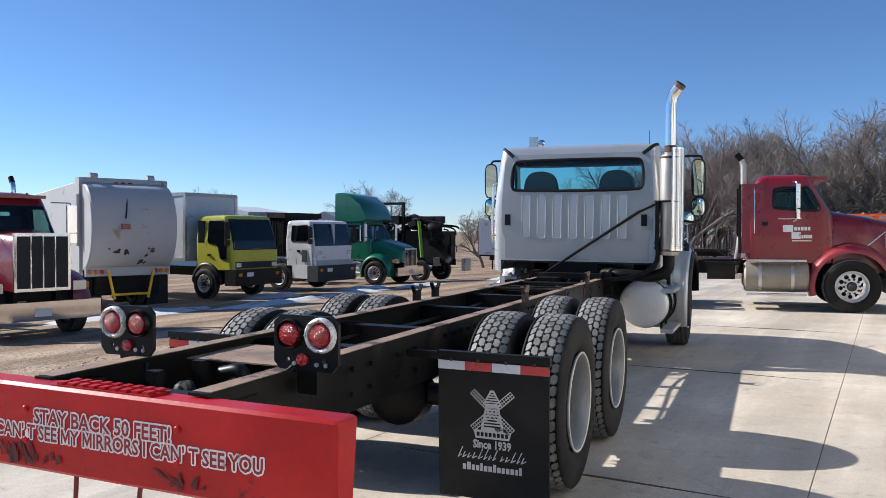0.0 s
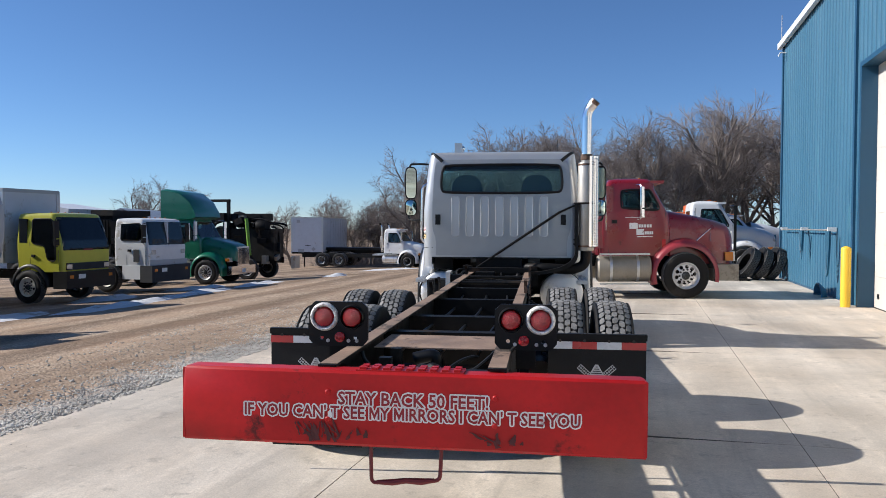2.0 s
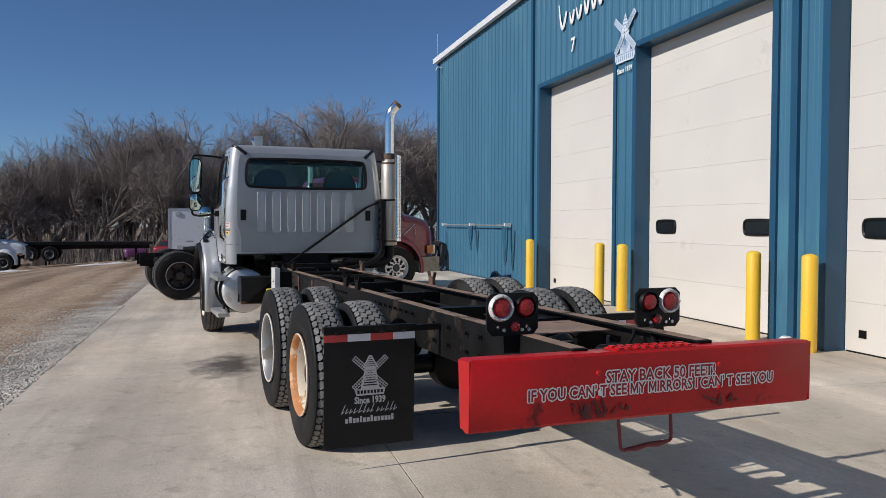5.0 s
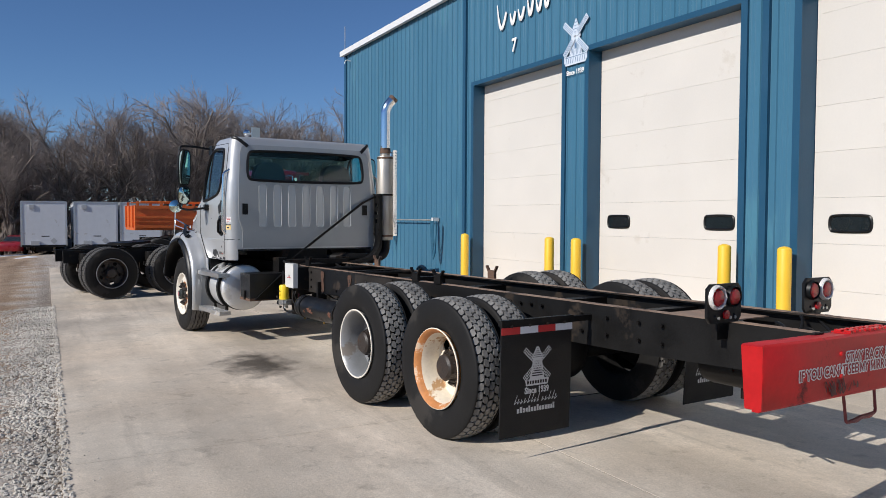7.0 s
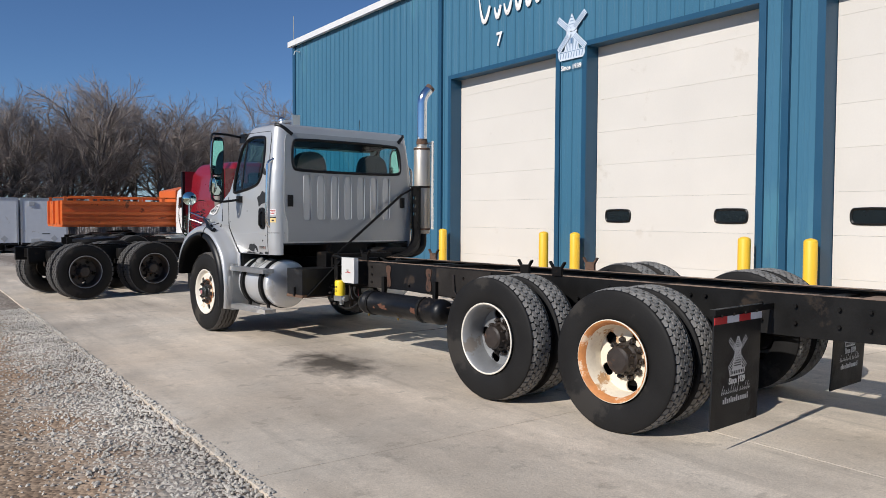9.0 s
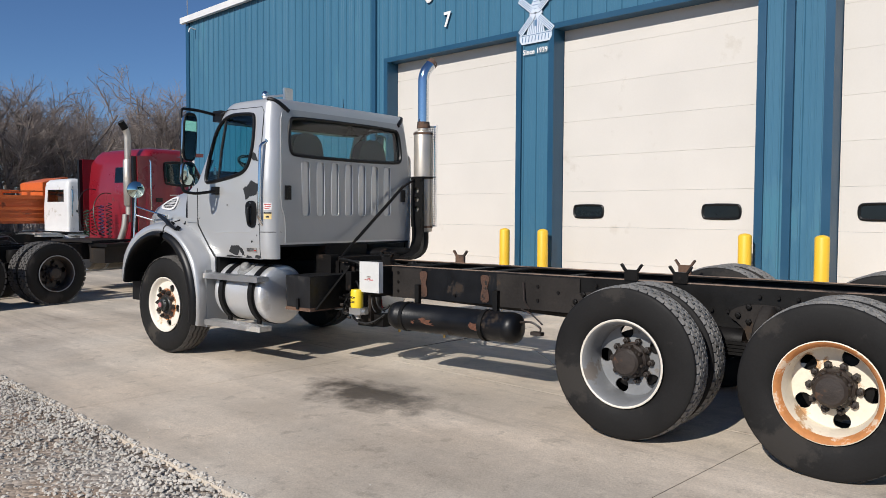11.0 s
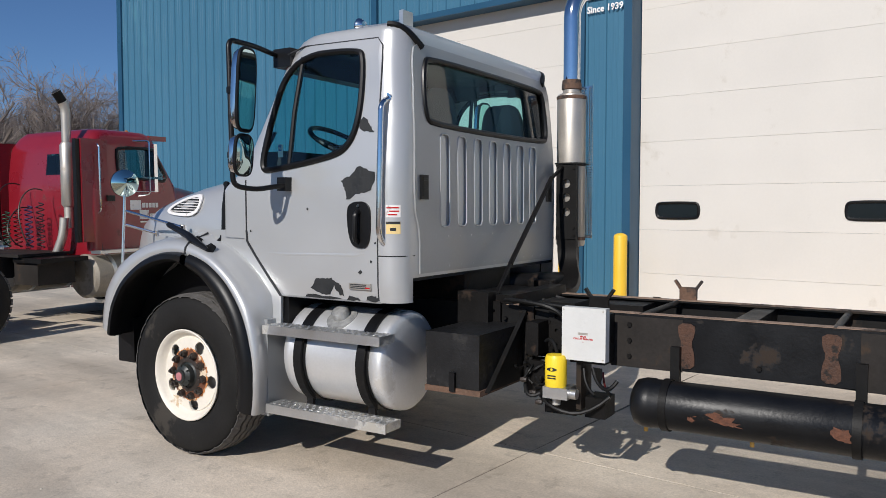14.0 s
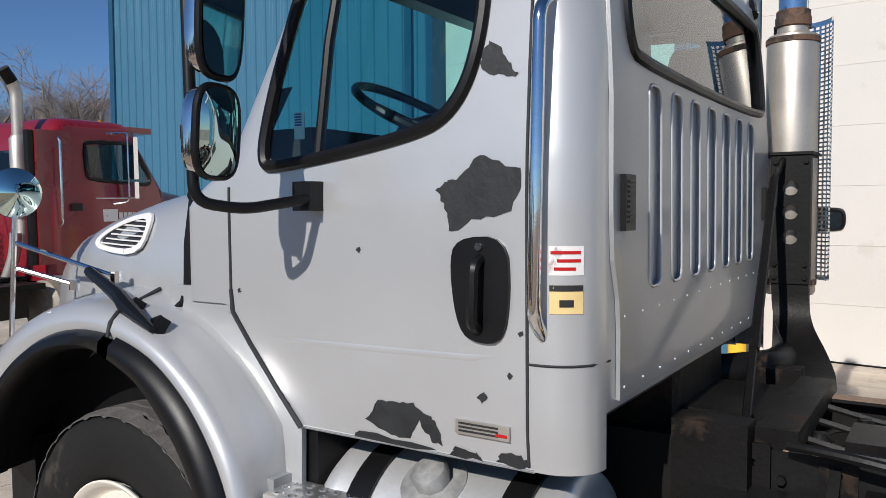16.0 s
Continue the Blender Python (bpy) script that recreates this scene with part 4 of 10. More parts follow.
def rim_mesh(dish, material, lip, holes=5, name="wheel", hole_r=0.043, band=0.297):
    """A disc wheel, axis x, outer side -x. dish: depth of the disc behind the outer lip (small for a front wheel)."""
    bm = bmesh.new()
    f = -0.125
    lathe(bm, [(0.285, 0.10), (0.285, f + 0.02), (0.300, f), (0.308, f - 0.008), (0.309, f - 0.016), (0.303, f - 0.02), (0.294, f - 0.015), (0.280, f + 0.004), (0.268, f + 0.03), (0.255, f + min(dish, 0.06) + 0.01), (0.248, f + dish)], 48, "x")
    for fc in bm.faces:
        c = fc.calc_center_median()
        fc.material_index = 1 if band < math.hypot(c.y, c.z) < (0.4 if band > 0.29 else 0.302) else 0
    x = f + dish
    k0 = len(bm.faces)
    hl = [circle(0.205 * math.cos(2 * math.pi * (i + 0.3) / holes), 0.205 * math.sin(2 * math.pi * (i + 0.3) / holes), hole_r, 16) for i in range(holes)]
    plate(bm, circle(0, 0, 0.249, 48), hl + [circle(0, 0, 0.095, 24)], lambda u, v, w: (x + w - 0.03 * max(0, 1 - math.hypot(u, v) / 0.25) * (1 if dish < 0.08 else -0.4), u, v), 0.014)
    bmesh.ops.recalc_face_normals(bm, faces=bm.faces[:])
    return mesh_of(name, bm, [material, lip], 35)


def hub_mesh(kind):
    bm = bmesh.new()
    if kind == "front":
        drum(bm, [(0.085, 0.05), (0.085, -0.03), (0.074, -0.04), (0.072, -0.075), (0.060, -0.085), (0.045, -0.092), (0.043, -0.105)], 24, "x")
        for i in range(6):
            a = 2 * math.pi * i / 6
            drum(bm, [(0.007, -0.075), (0.007, -0.088)], 6, "x", (0, 0.066 * math.cos(a), 0.066 * math.sin(a)))
    else:
        drum(bm, [(0.128, 0.06), (0.128, -0.02), (0.122, -0.055), (0.106, -0.07), (0.098, -0.13), (0.080, -0.146), (0.02, -0.150)], 28, "x")
        for i in range(8):
            a = 2 * math.pi * i / 8
            drum(bm, [(0.013, -0.06), (0.013, -0.10), (0.009, -0.105)], 6, "x", (0, 0.107 * math.cos(a), 0.107 * math.sin(a)))
    return mesh_of("hub", bm, M_HUB if kind != "front" else mat("dark_green_grey_hub_cap", (0.022, 0.026, 0.025), 0.45), 35)


def nut_mesh():
    bm = bmesh.new()
    drum(bm, [(0.025, 0.012), (0.025, -0.012), (0.020, -0.024), (0.012, -0.026), (0.011, -0.038), (0.008, -0.040)], 6, "x")
    return mesh_of("nut", bm, M_HUB, 30)


LUG, RIB, FRONT = lug_tyre_meshes(), rib_tyre_meshes(), rib_tyre_meshes(0.546, 0.29, mat("dusty_sidewall", (0.013, 0.0125, 0.012), 0.7, var=0.35, scale=4, grain=60, bump=0.01, spec=0.2, dirt=(0.045, 0.04, 0.034), dirt_amount=0.5, dirt_scale=3))
HUB_R, HUB_F, NUT = hub_mesh("rear"), hub_mesh("front"), nut_mesh()
bm_ = bmesh.new()
drum(bm_, [(0.21, 0.12), (0.21, -0.02), (0.15, -0.03)], 24, "x")
DRUM = mesh_of("brake_drum", bm_, M_BLACKR, 35)


def kid(name, me, parent, m=None, label=""):
    ob = new(name, me)
    ob.parent = parent
    if m is not None:
        ob.matrix_local = m
    return tagged(ob, label)


def wheel(parent, at, side, rim, tyre, hub, dual=False, dish=0.04, turn=0.0, label="", nuts=10, spin=0.0):
    """side -1: the outer face looks to -x. The rim is the wheel; tyre, tread, hub and nuts are its parts."""
    m = pose(*at, 0, 0, (0 if side < 0 else 180) + turn) @ pose(0, 0, 0, spin)
    w = kid("wheel", rim, parent, m, label)
    kid("tyre", tyre[0], w)
    kid("tread", tyre[1], w)
    x = -0.125 + dish
    kid("hub", hub, w, pose(x + 0.01, 0, 0))
    kid("brake_drum", DRUM, w, pose(max(x + 0.06, 0.03), 0, 0))
    for i in range(nuts):
        a = 2 * math.pi * (i + 0.5) / nuts
        kid("nut", NUT, w, pose(x - 0.012 - (0.012 if dish < 0.08 else -0.004), 0.143 * math.cos(a), 0.143 * math.sin(a)))
    if dual:
        kid("inner_tyre", tyre[0], w, pose(0.335, 0, 0))
        kid("inner_tread", tyre[1], w, pose(0.335, 0, 0, 4))
    return w


# ---------------------------------------------------------------- lofted cab
def lerp_rows(rows, z):
    if z <= rows[0][0]:
        return rows[0]
    for a, b in zip(rows, rows[1:]):
        if z <= b[0]:
            t = (z - a[0]) / (b[0] - a[0])
            return tuple(p + (q - p) * t for p, q in zip(a, b))
    return rows[-1]


def section(w, yb, yf, rb, rf, n):
    """A rounded rectangle as points with the region that follows each: 0 back, 1 left, 2 front, 3 right, 4 corners."""
    nb, nc, ns, nf = n
    rb, rf = min(rb, w * 0.98, (yf - yb) * 0.45), min(rf, w * 0.98, (yf - yb) * 0.45)
    out = []
    for i in range(nb):
        out.append((w - rb - 2 * (w - rb) * i / nb, yb, 0))
    for i in range(nc):
        a = -math.pi / 2 - (math.pi / 2) * i / nc
        out.append((-(w - rb) + rb * math.cos(a), yb + rb + rb * math.sin(a), 4))
    for i in range(ns):
        out.append((-w, yb + rb + (yf - rf - yb - rb) * i / ns, 1))
    for i in range(nc):
        a = math.pi - (math.pi / 2) * i / nc
        out.append((-(w - rf) + rf * math.cos(a), yf - rf + rf * math.sin(a), 4))
    for i in range(nf):
        out.append((-(w - rf) + 2 * (w - rf) * i / nf, yf, 2))
    for i in range(nc):
        a = math.pi / 2 - (math.pi / 2) * i / nc
        out.append(((w - rf) + rf * math.cos(a), yf - rf + rf * math.sin(a), 4))
    for i in range(ns):
        out.append((w, yf - rf - (yf - rf - yb - rb) * i / ns, 3))
    for i in range(nc):
        a = -(math.pi / 2) * i / nc
        out.append(((w - rb) + rb * math.cos(a), yb + rb + rb * math.sin(a), 4))
    return out


def loft_cab(rows, zs, n, sort, inset=0.0):
    """Faces between the sections at zs; sort(region, centre) names the part that takes a face, None leaves it out."""
    bms, made = {}, []
    for z in zs:
        _, w, yb, yf, rb, rf = lerp_rows(rows, z)
        made.append([(x, y, z - (inset if z == zs[-1] else 0), reg) for x, y, reg in section(w - inset, yb + inset, yf - inset, rb, rf, n)])
    cache = {}

    def vert(key, i, j):
        bm = bms.setdefault(key, bmesh.new())
        if (key, i, j) not in cache:
            cache[(key, i, j)] = bm.verts.new(made[i][j][:3])
        return cache[(key, i, j)]

    k = len(made[0])
    for i in range(len(zs) - 1):
        for j in range(k):
            q = [(i, j), (i, (j + 1) % k), (i + 1, (j + 1) % k), (i + 1, j)]
            c = [sum(made[a][b][d] for a, b in q) / 4 for d in range(3)]
            key = sort(made[i][j][3], c)
            if key:
                vs = [vert(key, a, b) for a, b in q]
                if len(set(vs)) == 4:
                    bms[key].faces.new(vs)
    key = sort(5, (0, 0, zs[-1]))
    if key:
        bms.setdefault(key, bmesh.new())
        try:
            bms[key].faces.new([vert(key, len(zs) - 1, j) for j in range(k)])
        except ValueError:
            pass
    return bms


def bolt_row(bm, pts, axis="x", r=0.012, h=0.01, n=6):
    for p in pts:
        drum(bm, [(r, 0), (r, -h)], n, axis, p)


# ---------------------------------------------------------------- the chassis-cab truck
TRUCK = pose(-2.285, 2.645, 0, 0, 0, 7.05)
RAIL_T, RAIL_B, RAIL_X = 1.0, 0.70, 0.43
CAB_ROWS = [(1.05, 1.11, 7.225, 8.66, 0.12, 0.03), (1.15, 1.12, 7.225, 8.66, 0.13, 0.03), (1.73, 1.125, 7.225, 8.66, 0.13, 0.04), (1.80, 1.123, 7.225, 8.62, 0.13, 0.12), (1.85, 1.122, 7.225, 8.56, 0.13, 0.18), (2.1, 1.105, 7.23, 8.45, 0.14, 0.22),
            (2.5, 1.065, 7.265, 8.28, 0.15, 0.26), (2.60, 1.045, 7.28, 8.22, 0.13, 0.27), (2.65, 1.035, 7.293, 8.18, 0.12, 0.28), (2.675, 1.02, 7.305, 8.14, 0.12, 0.28), (2.69, 0.985, 7.33, 8.09, 0.12, 0.28), (2.70, 0.91, 7.40, 8.0, 0.12, 0.24), (2.708, 0.72, 7.53, 7.9, 0.12, 0.16), (2.716, 0.42, 7.65, 7.8, 0.06, 0.06)]
WIN_L = smooth_loop([(8.10, 2.55), (7.56, 2.545), (7.515, 2.48), (7.52, 2.14), (7.60, 1.96), (7.76, 1.905), (8.22, 1.842), (8.30, 1.85), (8.262, 2.05)], 3)
WIN_B = smooth_loop([(-0.78, 2.105), (0.78, 2.105), (0.865, 2.15), (0.845, 2.47), (0.76, 2.51), (-0.76, 2.51), (-0.845, 2.47), (-0.865, 2.15)], 2)
WIN_F = [(-0.86, 1.86), (0.86, 1.86), (0.76, 2.54), (-0.76, 2.54)]


def side_x(z):
    return lerp_rows(CAB_ROWS, z)[1]


def back_y(z):
    return lerp_rows(CAB_ROWS, z)[2]


def ragged(loop, amount, seed, n=3):
    """A torn outline from a rough one."""
    rnd = random.Random(seed)
    out = []
    for a, b in zip(loop, loop[1:] + loop[:1]):
        for i in range(n):
            t = i / n
            out.append(tuple(p + (q - p) * t + rnd.uniform(-amount, amount) for p, q in zip(a, b)))
    return out


def build_truck():
    T = thing("truck", TRUCK, "silver single-cab truck chassis with a bare black frame, parked on concrete", "truck")
    m_scar = mat("old_rust_scar", (0.075, 0.038, 0.024), 0.85, var=0.4, scale=14, grain=60, bump=0.08, dirt=(0.015, 0.012, 0.010), dirt_amount=0.6, dirt_scale=9)
    # frame rails: channels open to the middle
    for s in (-1, 1):
        bm = bmesh.new()
        prof = [(0, RAIL_B), (0, RAIL_T), (-0.085, RAIL_T), (-0.085, RAIL_T - 0.011), (-0.011, RAIL_T - 0.011), (-0.011, RAIL_B + 0.011), (-0.085, RAIL_B + 0.011), (-0.085, RAIL_B)]
        rows = []
        for y, dz in ((-0.5, 0.04), (0.9, 0.0), (9.9, 0.0)):
            rows.append([bm.verts.new((s * (RAIL_X + dx), y, z + (dz if z < 0.8 else 0))) for dx, z in prof])
        for a, b in zip(rows, rows[1:]):
            for i in range(8):
                bm.faces.new((a[i], a[(i + 1) % 8], b[(i + 1) % 8], b[i]))
        bm.faces.new(rows[0])
        bm.faces.new(rows[-1])
        rail = part("frame_rail", bm, M_BLACK, T, smooth=0)
        bm = bmesh.new()
        xa, xb = sorted((s * RAIL_X - s * 0.002, s * (RAIL_X - 0.083)))
        box(bm, xa, xb, -0.48, 6.9, RAIL_T + 0.0005, RAIL_T + 0.003)
        part("flange_wear", bm, M_WORN, rail, "rust-worn top flange", smooth=0)
        bm = bmesh.new()
        box(bm, s * RAIL_X, s * (RAIL_X + 0.010), 4.15, 6.2, RAIL_B + 0.005, RAIL_T - 0.004)
        part("reinforcement", bevel(bm, 0.004, 1), M_FRAMEG, rail, smooth=0)
        for ya, yb in ((5.80, 6.21), (4.10, 4.93)):
            bm = bmesh.new()
            box(bm, s * (RAIL_X + 0.010), s * (RAIL_X + 0.016), ya, yb, RAIL_B - 0.004, RAIL_T - 0.012)
            part("dusty_sleeve", bevel(bm, 0.003, 1), M_FRAMED, rail, "dust-brown steel sleeve on the rail", smooth=0)
        for y in (5.78, 5.06):
            bm = bmesh.new()
            plate(bm, smooth_loop([(y - 0.045, 0.72), (y + 0.045, 0.72), (y + 0.045, 0.80), (y + 0.025, 0.86), (y + 0.045, 0.91), (y + 0.045, 0.97), (y - 0.045, 0.97), (y - 0.045, 0.91), (y - 0.025, 0.86), (y - 0.045, 0.80)], 1), [],
                  lambda u, v, w: (s * (RAIL_X + 0.012 + w), u, v), 0.006)
            part("rust_scar", bm, m_scar, rail, "bare rusty bracket footprint", smooth=0)
        bm = bmesh.new()
        bolts = [(y, z) for y in (0.55, 0.75, 1.05, 1.3) for z in (0.80, 0.92)] + [(3.95 - 0.09 * i, 0.94) for i in range(5)] + [(1.75 + 0.13 * i, 0.94) for i in range(8)] + \
                [(2.4 + 0.12 * i, 0.82) for i in range(6)] + [(6.1, z) for z in (0.76, 0.85, 0.94)] + [(5.4, 0.76), (4.5, 0.9), (4.5, 0.78), (6.6, 0.92), (6.6, 0.78), (6.9, 0.92), (6.9, 0.80), (4.3, 0.86)]
        bolt_row(bm, [(0, 0, 0)], "x", 0.014, 0.016 if s < 0 else -0.016)
        bolt = mesh_of("bolt", bm, M_BLACKR, 0)
        for y, z in bolts:
            kid("bolt", bolt, rail, pose(s * (RAIL_X + 0.012), y, z))
    for y, z0, z1, d in ((-0.42, 0.75, 0.97, 0.06), (0.95, 0.76, 0.96, 0.10), (1.9, 0.74, 0.95, 0.12), (3.3, 0.74, 0.95, 0.12), (4.4, 0.8, 0.97, 0.10), (5.45, 0.8, 0.985, 0.12), (6.45, 0.8, 0.97, 0.1)):
        part("crossmember", bbox(-RAIL_X + 0.012, RAIL_X - 0.012, y, y + d, z0, z1, 0.01), M_BLACKR, T, smooth=30)
    for y in (5.05, 6.05):
        bm = bmesh.new()
        tube(bm, [(-RAIL_X + 0.012, y, 0.985), (RAIL_X - 0.012, y - 0.0, 0.985)], 0.02, 10)
        part("cross_tube", bm, M_BLACK, T)
    part("deck_plate", bbox(-0.34, 0.34, 0.30, 0.80, 0.955, 0.962, 0.002, 1), M_WORN, T, "rusty steel deck plate between the rails", smooth=0)
    # suspension between the tandem axles
    for s in (-1, 1):
        for ys in (2.63, 3.955):
            bm = bmesh.new()
            plate(bm, smooth_loop([(ys + 0.27, 0.80), (ys + 0.13, 0.885), (ys - 0.13, 0.885), (ys - 0.27, 0.80), (ys - 0.13, 0.72), (ys - 0.08, 0.58), (ys + 0.09, 0.58), (ys + 0.13, 0.72)], 2), [], lambda u, v, w: (s * (RAIL_X + 0.014 + w), u, v), 0.022)
            sad = part("saddle_bracket", bm, M_FRAMED, T, "cast steel suspension saddle", smooth=30)
            bm = bmesh.new()
            rows = []
            for z, yc, hw, xo in ((0.88, ys - 0.04, 0.035, 0.50), (0.84, ys - 0.035, 0.045, 0.57), (0.74, ys - 0.02, 0.06, 0.60), (0.64, ys, 0.055, 0.60), (0.56, ys + 0.015, 0.045, 0.58), (0.50, ys + 0.02, 0.03, 0.54)):
                rows.append([bm.verts.new((s * (RAIL_X + 0.03 + (xo - RAIL_X - 0.03) * q), yc + hw * e, z)) for q, e in ((0, -1.3), (0.6, -1.05), (1, -0.7), (1, 0.7), (0.6, 1.05), (0, 1.3))])
            for a, b in zip(rows, rows[1:]):
                for j in range(5):
                    bm.faces.new((a[j], a[j + 1], b[j + 1], b[j]))
            part("saddle_leg", bm, M_FRAMED, sad, smooth=50)
            bm = bmesh.new()
            drum(bm, [(0.048, s * 0.57), (0.052, s * 0.59), (0.052, s * 0.635), (0.045, s * 0.645), (0.03, s * 0.642), (0.026, s * 0.63)], 24, "x", (0, ys + 0.03, 0.525))
            part("pivot_boss", bm, M_BLACKR, sad)
            for u, v in ((ys + 0.095, 0.865), (ys - 0.11, 0.86), (ys + 0.095, 0.76), (ys + 0.17, 0.80), (ys - 0.18, 0.80), (ys - 0.10, 0.76)):
                bm = bmesh.new()
                drum(bm, [(0.021, s * (RAIL_X + 0.036)), (0.021, s * (RAIL_X + 0.058)), (0.012, s * (RAIL_X + 0.062))], 6, "x", (0, u, v))
                part("saddle_bolt", bm, M_BLACKR, sad, smooth=0)
        bm = bmesh.new()
        for i in range(4):
            box(bm, s * 0.50, s * 0.58, 2.05, 3.30, 0.50 - 0.025 * i + 0.1, 0.52 - 0.025 * i + 0.1)
        part("leaf_spring", bm, M_BLACKR, T, smooth=0)
    for y in (2.03, 3.345):
        bm = bmesh.new()
        tube(bm, [(-0.95, y, 0.5), (0.95, y, 0.5)], 0.075, 14)
        drum(bm, [(0.12, -0.16), (0.21, -0.1), (0.22, 0.05), (0.15, 0.18), (0.07, 0.26)], 20, "y", (0.02, y, 0.5))
        part("rear_axle", bm, M_BLACKR, T)
    for y0, y1 in ((4.0, 7.2), (2.3, 3.1)):
        bm = bmesh.new()
        tube(bm, [(0.03, y0 - 0.3, 0.62 if y0 > 3 else 0.55), (0.03, y1, 0.72 if y0 > 3 else 0.56)], 0.055, 14)
        part("drive_shaft", bm, M_BLACKR, T)
    bm = bmesh.new()
    tube(bm, [(-1.0, 8.885, 0.43), (1.0, 8.885, 0.43)], 0.06, 10)
    part("front_axle", bm, M_BLACKR, T)
    part("engine", bbox(-0.36, 0.36, 7.9, 9.6, 0.62, 1.35, 0.06), M_BLACKR, T, "dark greasy engine and gearbox")
    part("gearbox", bbox(-0.25, 0.25, 6.9, 7.9, 0.60, 1.05, 0.08), M_BLACKR, T)
    # wheels
    rear_rim_w = rim_mesh(0.185, M_WRIMR, M_ORIM, hole_r=0.05, band=0.266)
    rear_rim_g = rim_mesh(0.185, M_GRIM, M_WRIM, hole_r=0.05)
    front_rim = rim_mesh(0.03, M_WRIM, M_WRIM, hole_r=0.043)
    R = 0.537
    wheel(T, (-1.11, 2.03, R - 0.057), -1, rear_rim_w, LUG, HUB_R, True, 0.185, label="cream disc wheel with an orange rusted rim edge", spin=20)
    wheel(T, (-1.11, 3.345, R - 0.046), -1, rear_rim_g, LUG, HUB_R, True, 0.185, label="grey disc wheel with a greasy hub", spin=55)
    wheel(T, (1.10, 2.03, R), 1, rear_rim_g, LUG, HUB_R, True, 0.185, spin=10)
    wheel(T, (1.10, 3.345, R), 1, rear_rim_g, LUG, HUB_R, True, 0.185, spin=40)
    wheel(T, (-1.135, 8.875, R - 0.051), -1, front_rim, FRONT, HUB_F, False, 0.03, turn=0, label="white disc wheel with rust round the nuts", spin=24)
    fw = [o for o in T.children if o.name.startswith("wheel")][-1]
    bm = bmesh.new()
    drum(bm, [(0.028, 0.0), (0.028, -0.006), (0.02, -0.009)], 18, "x", (-0.19, 0, 0))
    part("hub_centre", bm, mat("faded_pink_plug", (0.42, 0.17, 0.18), 0.5), fw, "faded pink plug in the hub cap")
    # added drum behind the hand holes, pale to stand for sunlight inside the wheel
    bm = bmesh.new()
    drum(bm, [(0.252, 0.06), (0.252, -0.02), (0.15, -0.03)], 32, "x", (-0.005, 0, 0))
    part("dusty_drum", bm, mat("pale_sunlit_wheel_inside", (0.55, 0.51, 0.45), 0.8, var=0.2), fw, "added pale drum for the sunlit wheel inside behind the hand holes")
    m_bleed = mat("rust_bleed", (0.115, 0.042, 0.018), 0.85, var=0.5, scale=25, grain=90, bump=0.06, dirt=(0.70, 0.58, 0.42), dirt_amount=0.62, dirt_scale=14)
    for loop_r, seed in ((0.176, 31), (0.169, 35), (0.118, 33)):
        bm = bmesh.new()
        plate(bm, ragged(circle(0, 0, loop_r, 40), 0.007, seed, 2), [circle(0, 0, 0.088, 20)], lambda u, v, w: (-0.1265 + 0.0 - (0.180 - loop_r) * 0.05 - w + 0.03 - 0.03 * (1 - math.hypot(u, v) / 0.25), u, v), 0.001)
        part("rust_ring", bm, M_ORIM if loop_r > 0.17 else m_bleed if loop_r > 0.15 else M_HUB, fw, "rust bleeding round the nuts", smooth=30)
    wheel(T, (1.135, 8.875, R - 0.012), 1, front_rim, FRONT, HUB_F, False, 0.03, spin=10)
    m_grease = mat("hub_grease", (0.03, 0.02, 0.014), 0.6, var=0.4, scale=30, bump=0.04, dirt=(0.16, 0.10, 0.06), dirt_amount=0.5, dirt_scale=12)
    for wh in [o for o in T.children if o.name.startswith("wheel") and o.matrix_local.translation.y < 5]:
        bm = bmesh.new()
        plate(bm, ragged(circle(0, 0, 0.128, 36), 0.008, 7, 2), [circle(0, 0, 0.098, 20)], lambda u, v, w: (0.0585 - w + 0.012 * (1 - math.hypot(u, v) / 0.25), u, v), 0.001)
        part("grease_ring", bm, m_grease, wh, "dark grease thrown round the hub", smooth=30)
    # small tank with its drain hook under the tail
    bm = bmesh.new()
    drum(bm, [(0.07, -0.30), (0.125, -0.27), (0.135, -0.22), (0.135, 0.30), (0.125, 0.35), (0.07, 0.38)], 24, "y", (-0.2, 0, 0.70))
    tk = part("tail_tank", bm, M_BLACKR, T, "small black air tank under the tail")
    part("tank_clip", bbox(-0.345, -0.32, 0.08, 0.24, 0.68, 0.74, 0.008), M_BLACK, tk)
    bm = bmesh.new()
    drum(bm, [(0.018, 0.50), (0.018, 0.60)], 10, "z", (-0.2, 0.10, 0))
    tube(bm, [(-0.2, 0.10, 0.54), (-0.22, 0.02, 0.535), (-0.24, -0.07, 0.52)], 0.009, 6)
    part("drain_hook", bm, M_BLACKR, tk)
    for y in (-0.1, 0.2):
        part("tank_hanger", bbox(-0.23, -0.17, y, y + 0.05, 0.74, 0.97, 0.005), M_BLACK, tk)
    # breather elbow and loose hoses between the rails behind the bumper
    bm = bmesh.new()
    tube(bm, arc_path([(-0.11, 0.27, 0.905), (0.015, 0.27, 0.935), (0.02, 0.27, 0.70)], 0.05, 6), 0.036, 14)
    el = part("breather_elbow", bm, M_PLASTIC, T, "black plastic breather elbow")
    bm = bmesh.new()
    drum(bm, [(0.042, 0.74), (0.045, 0.75), (0.045, 0.78), (0.042, 0.79)], 14, "z", (0.02, 0.27, 0))
    part("elbow_clamp", bm, M_BLACKR, el)
    m_loose = mat("loose_black_hose", (0.008, 0.008, 0.008), 0.5, spec=0.25)
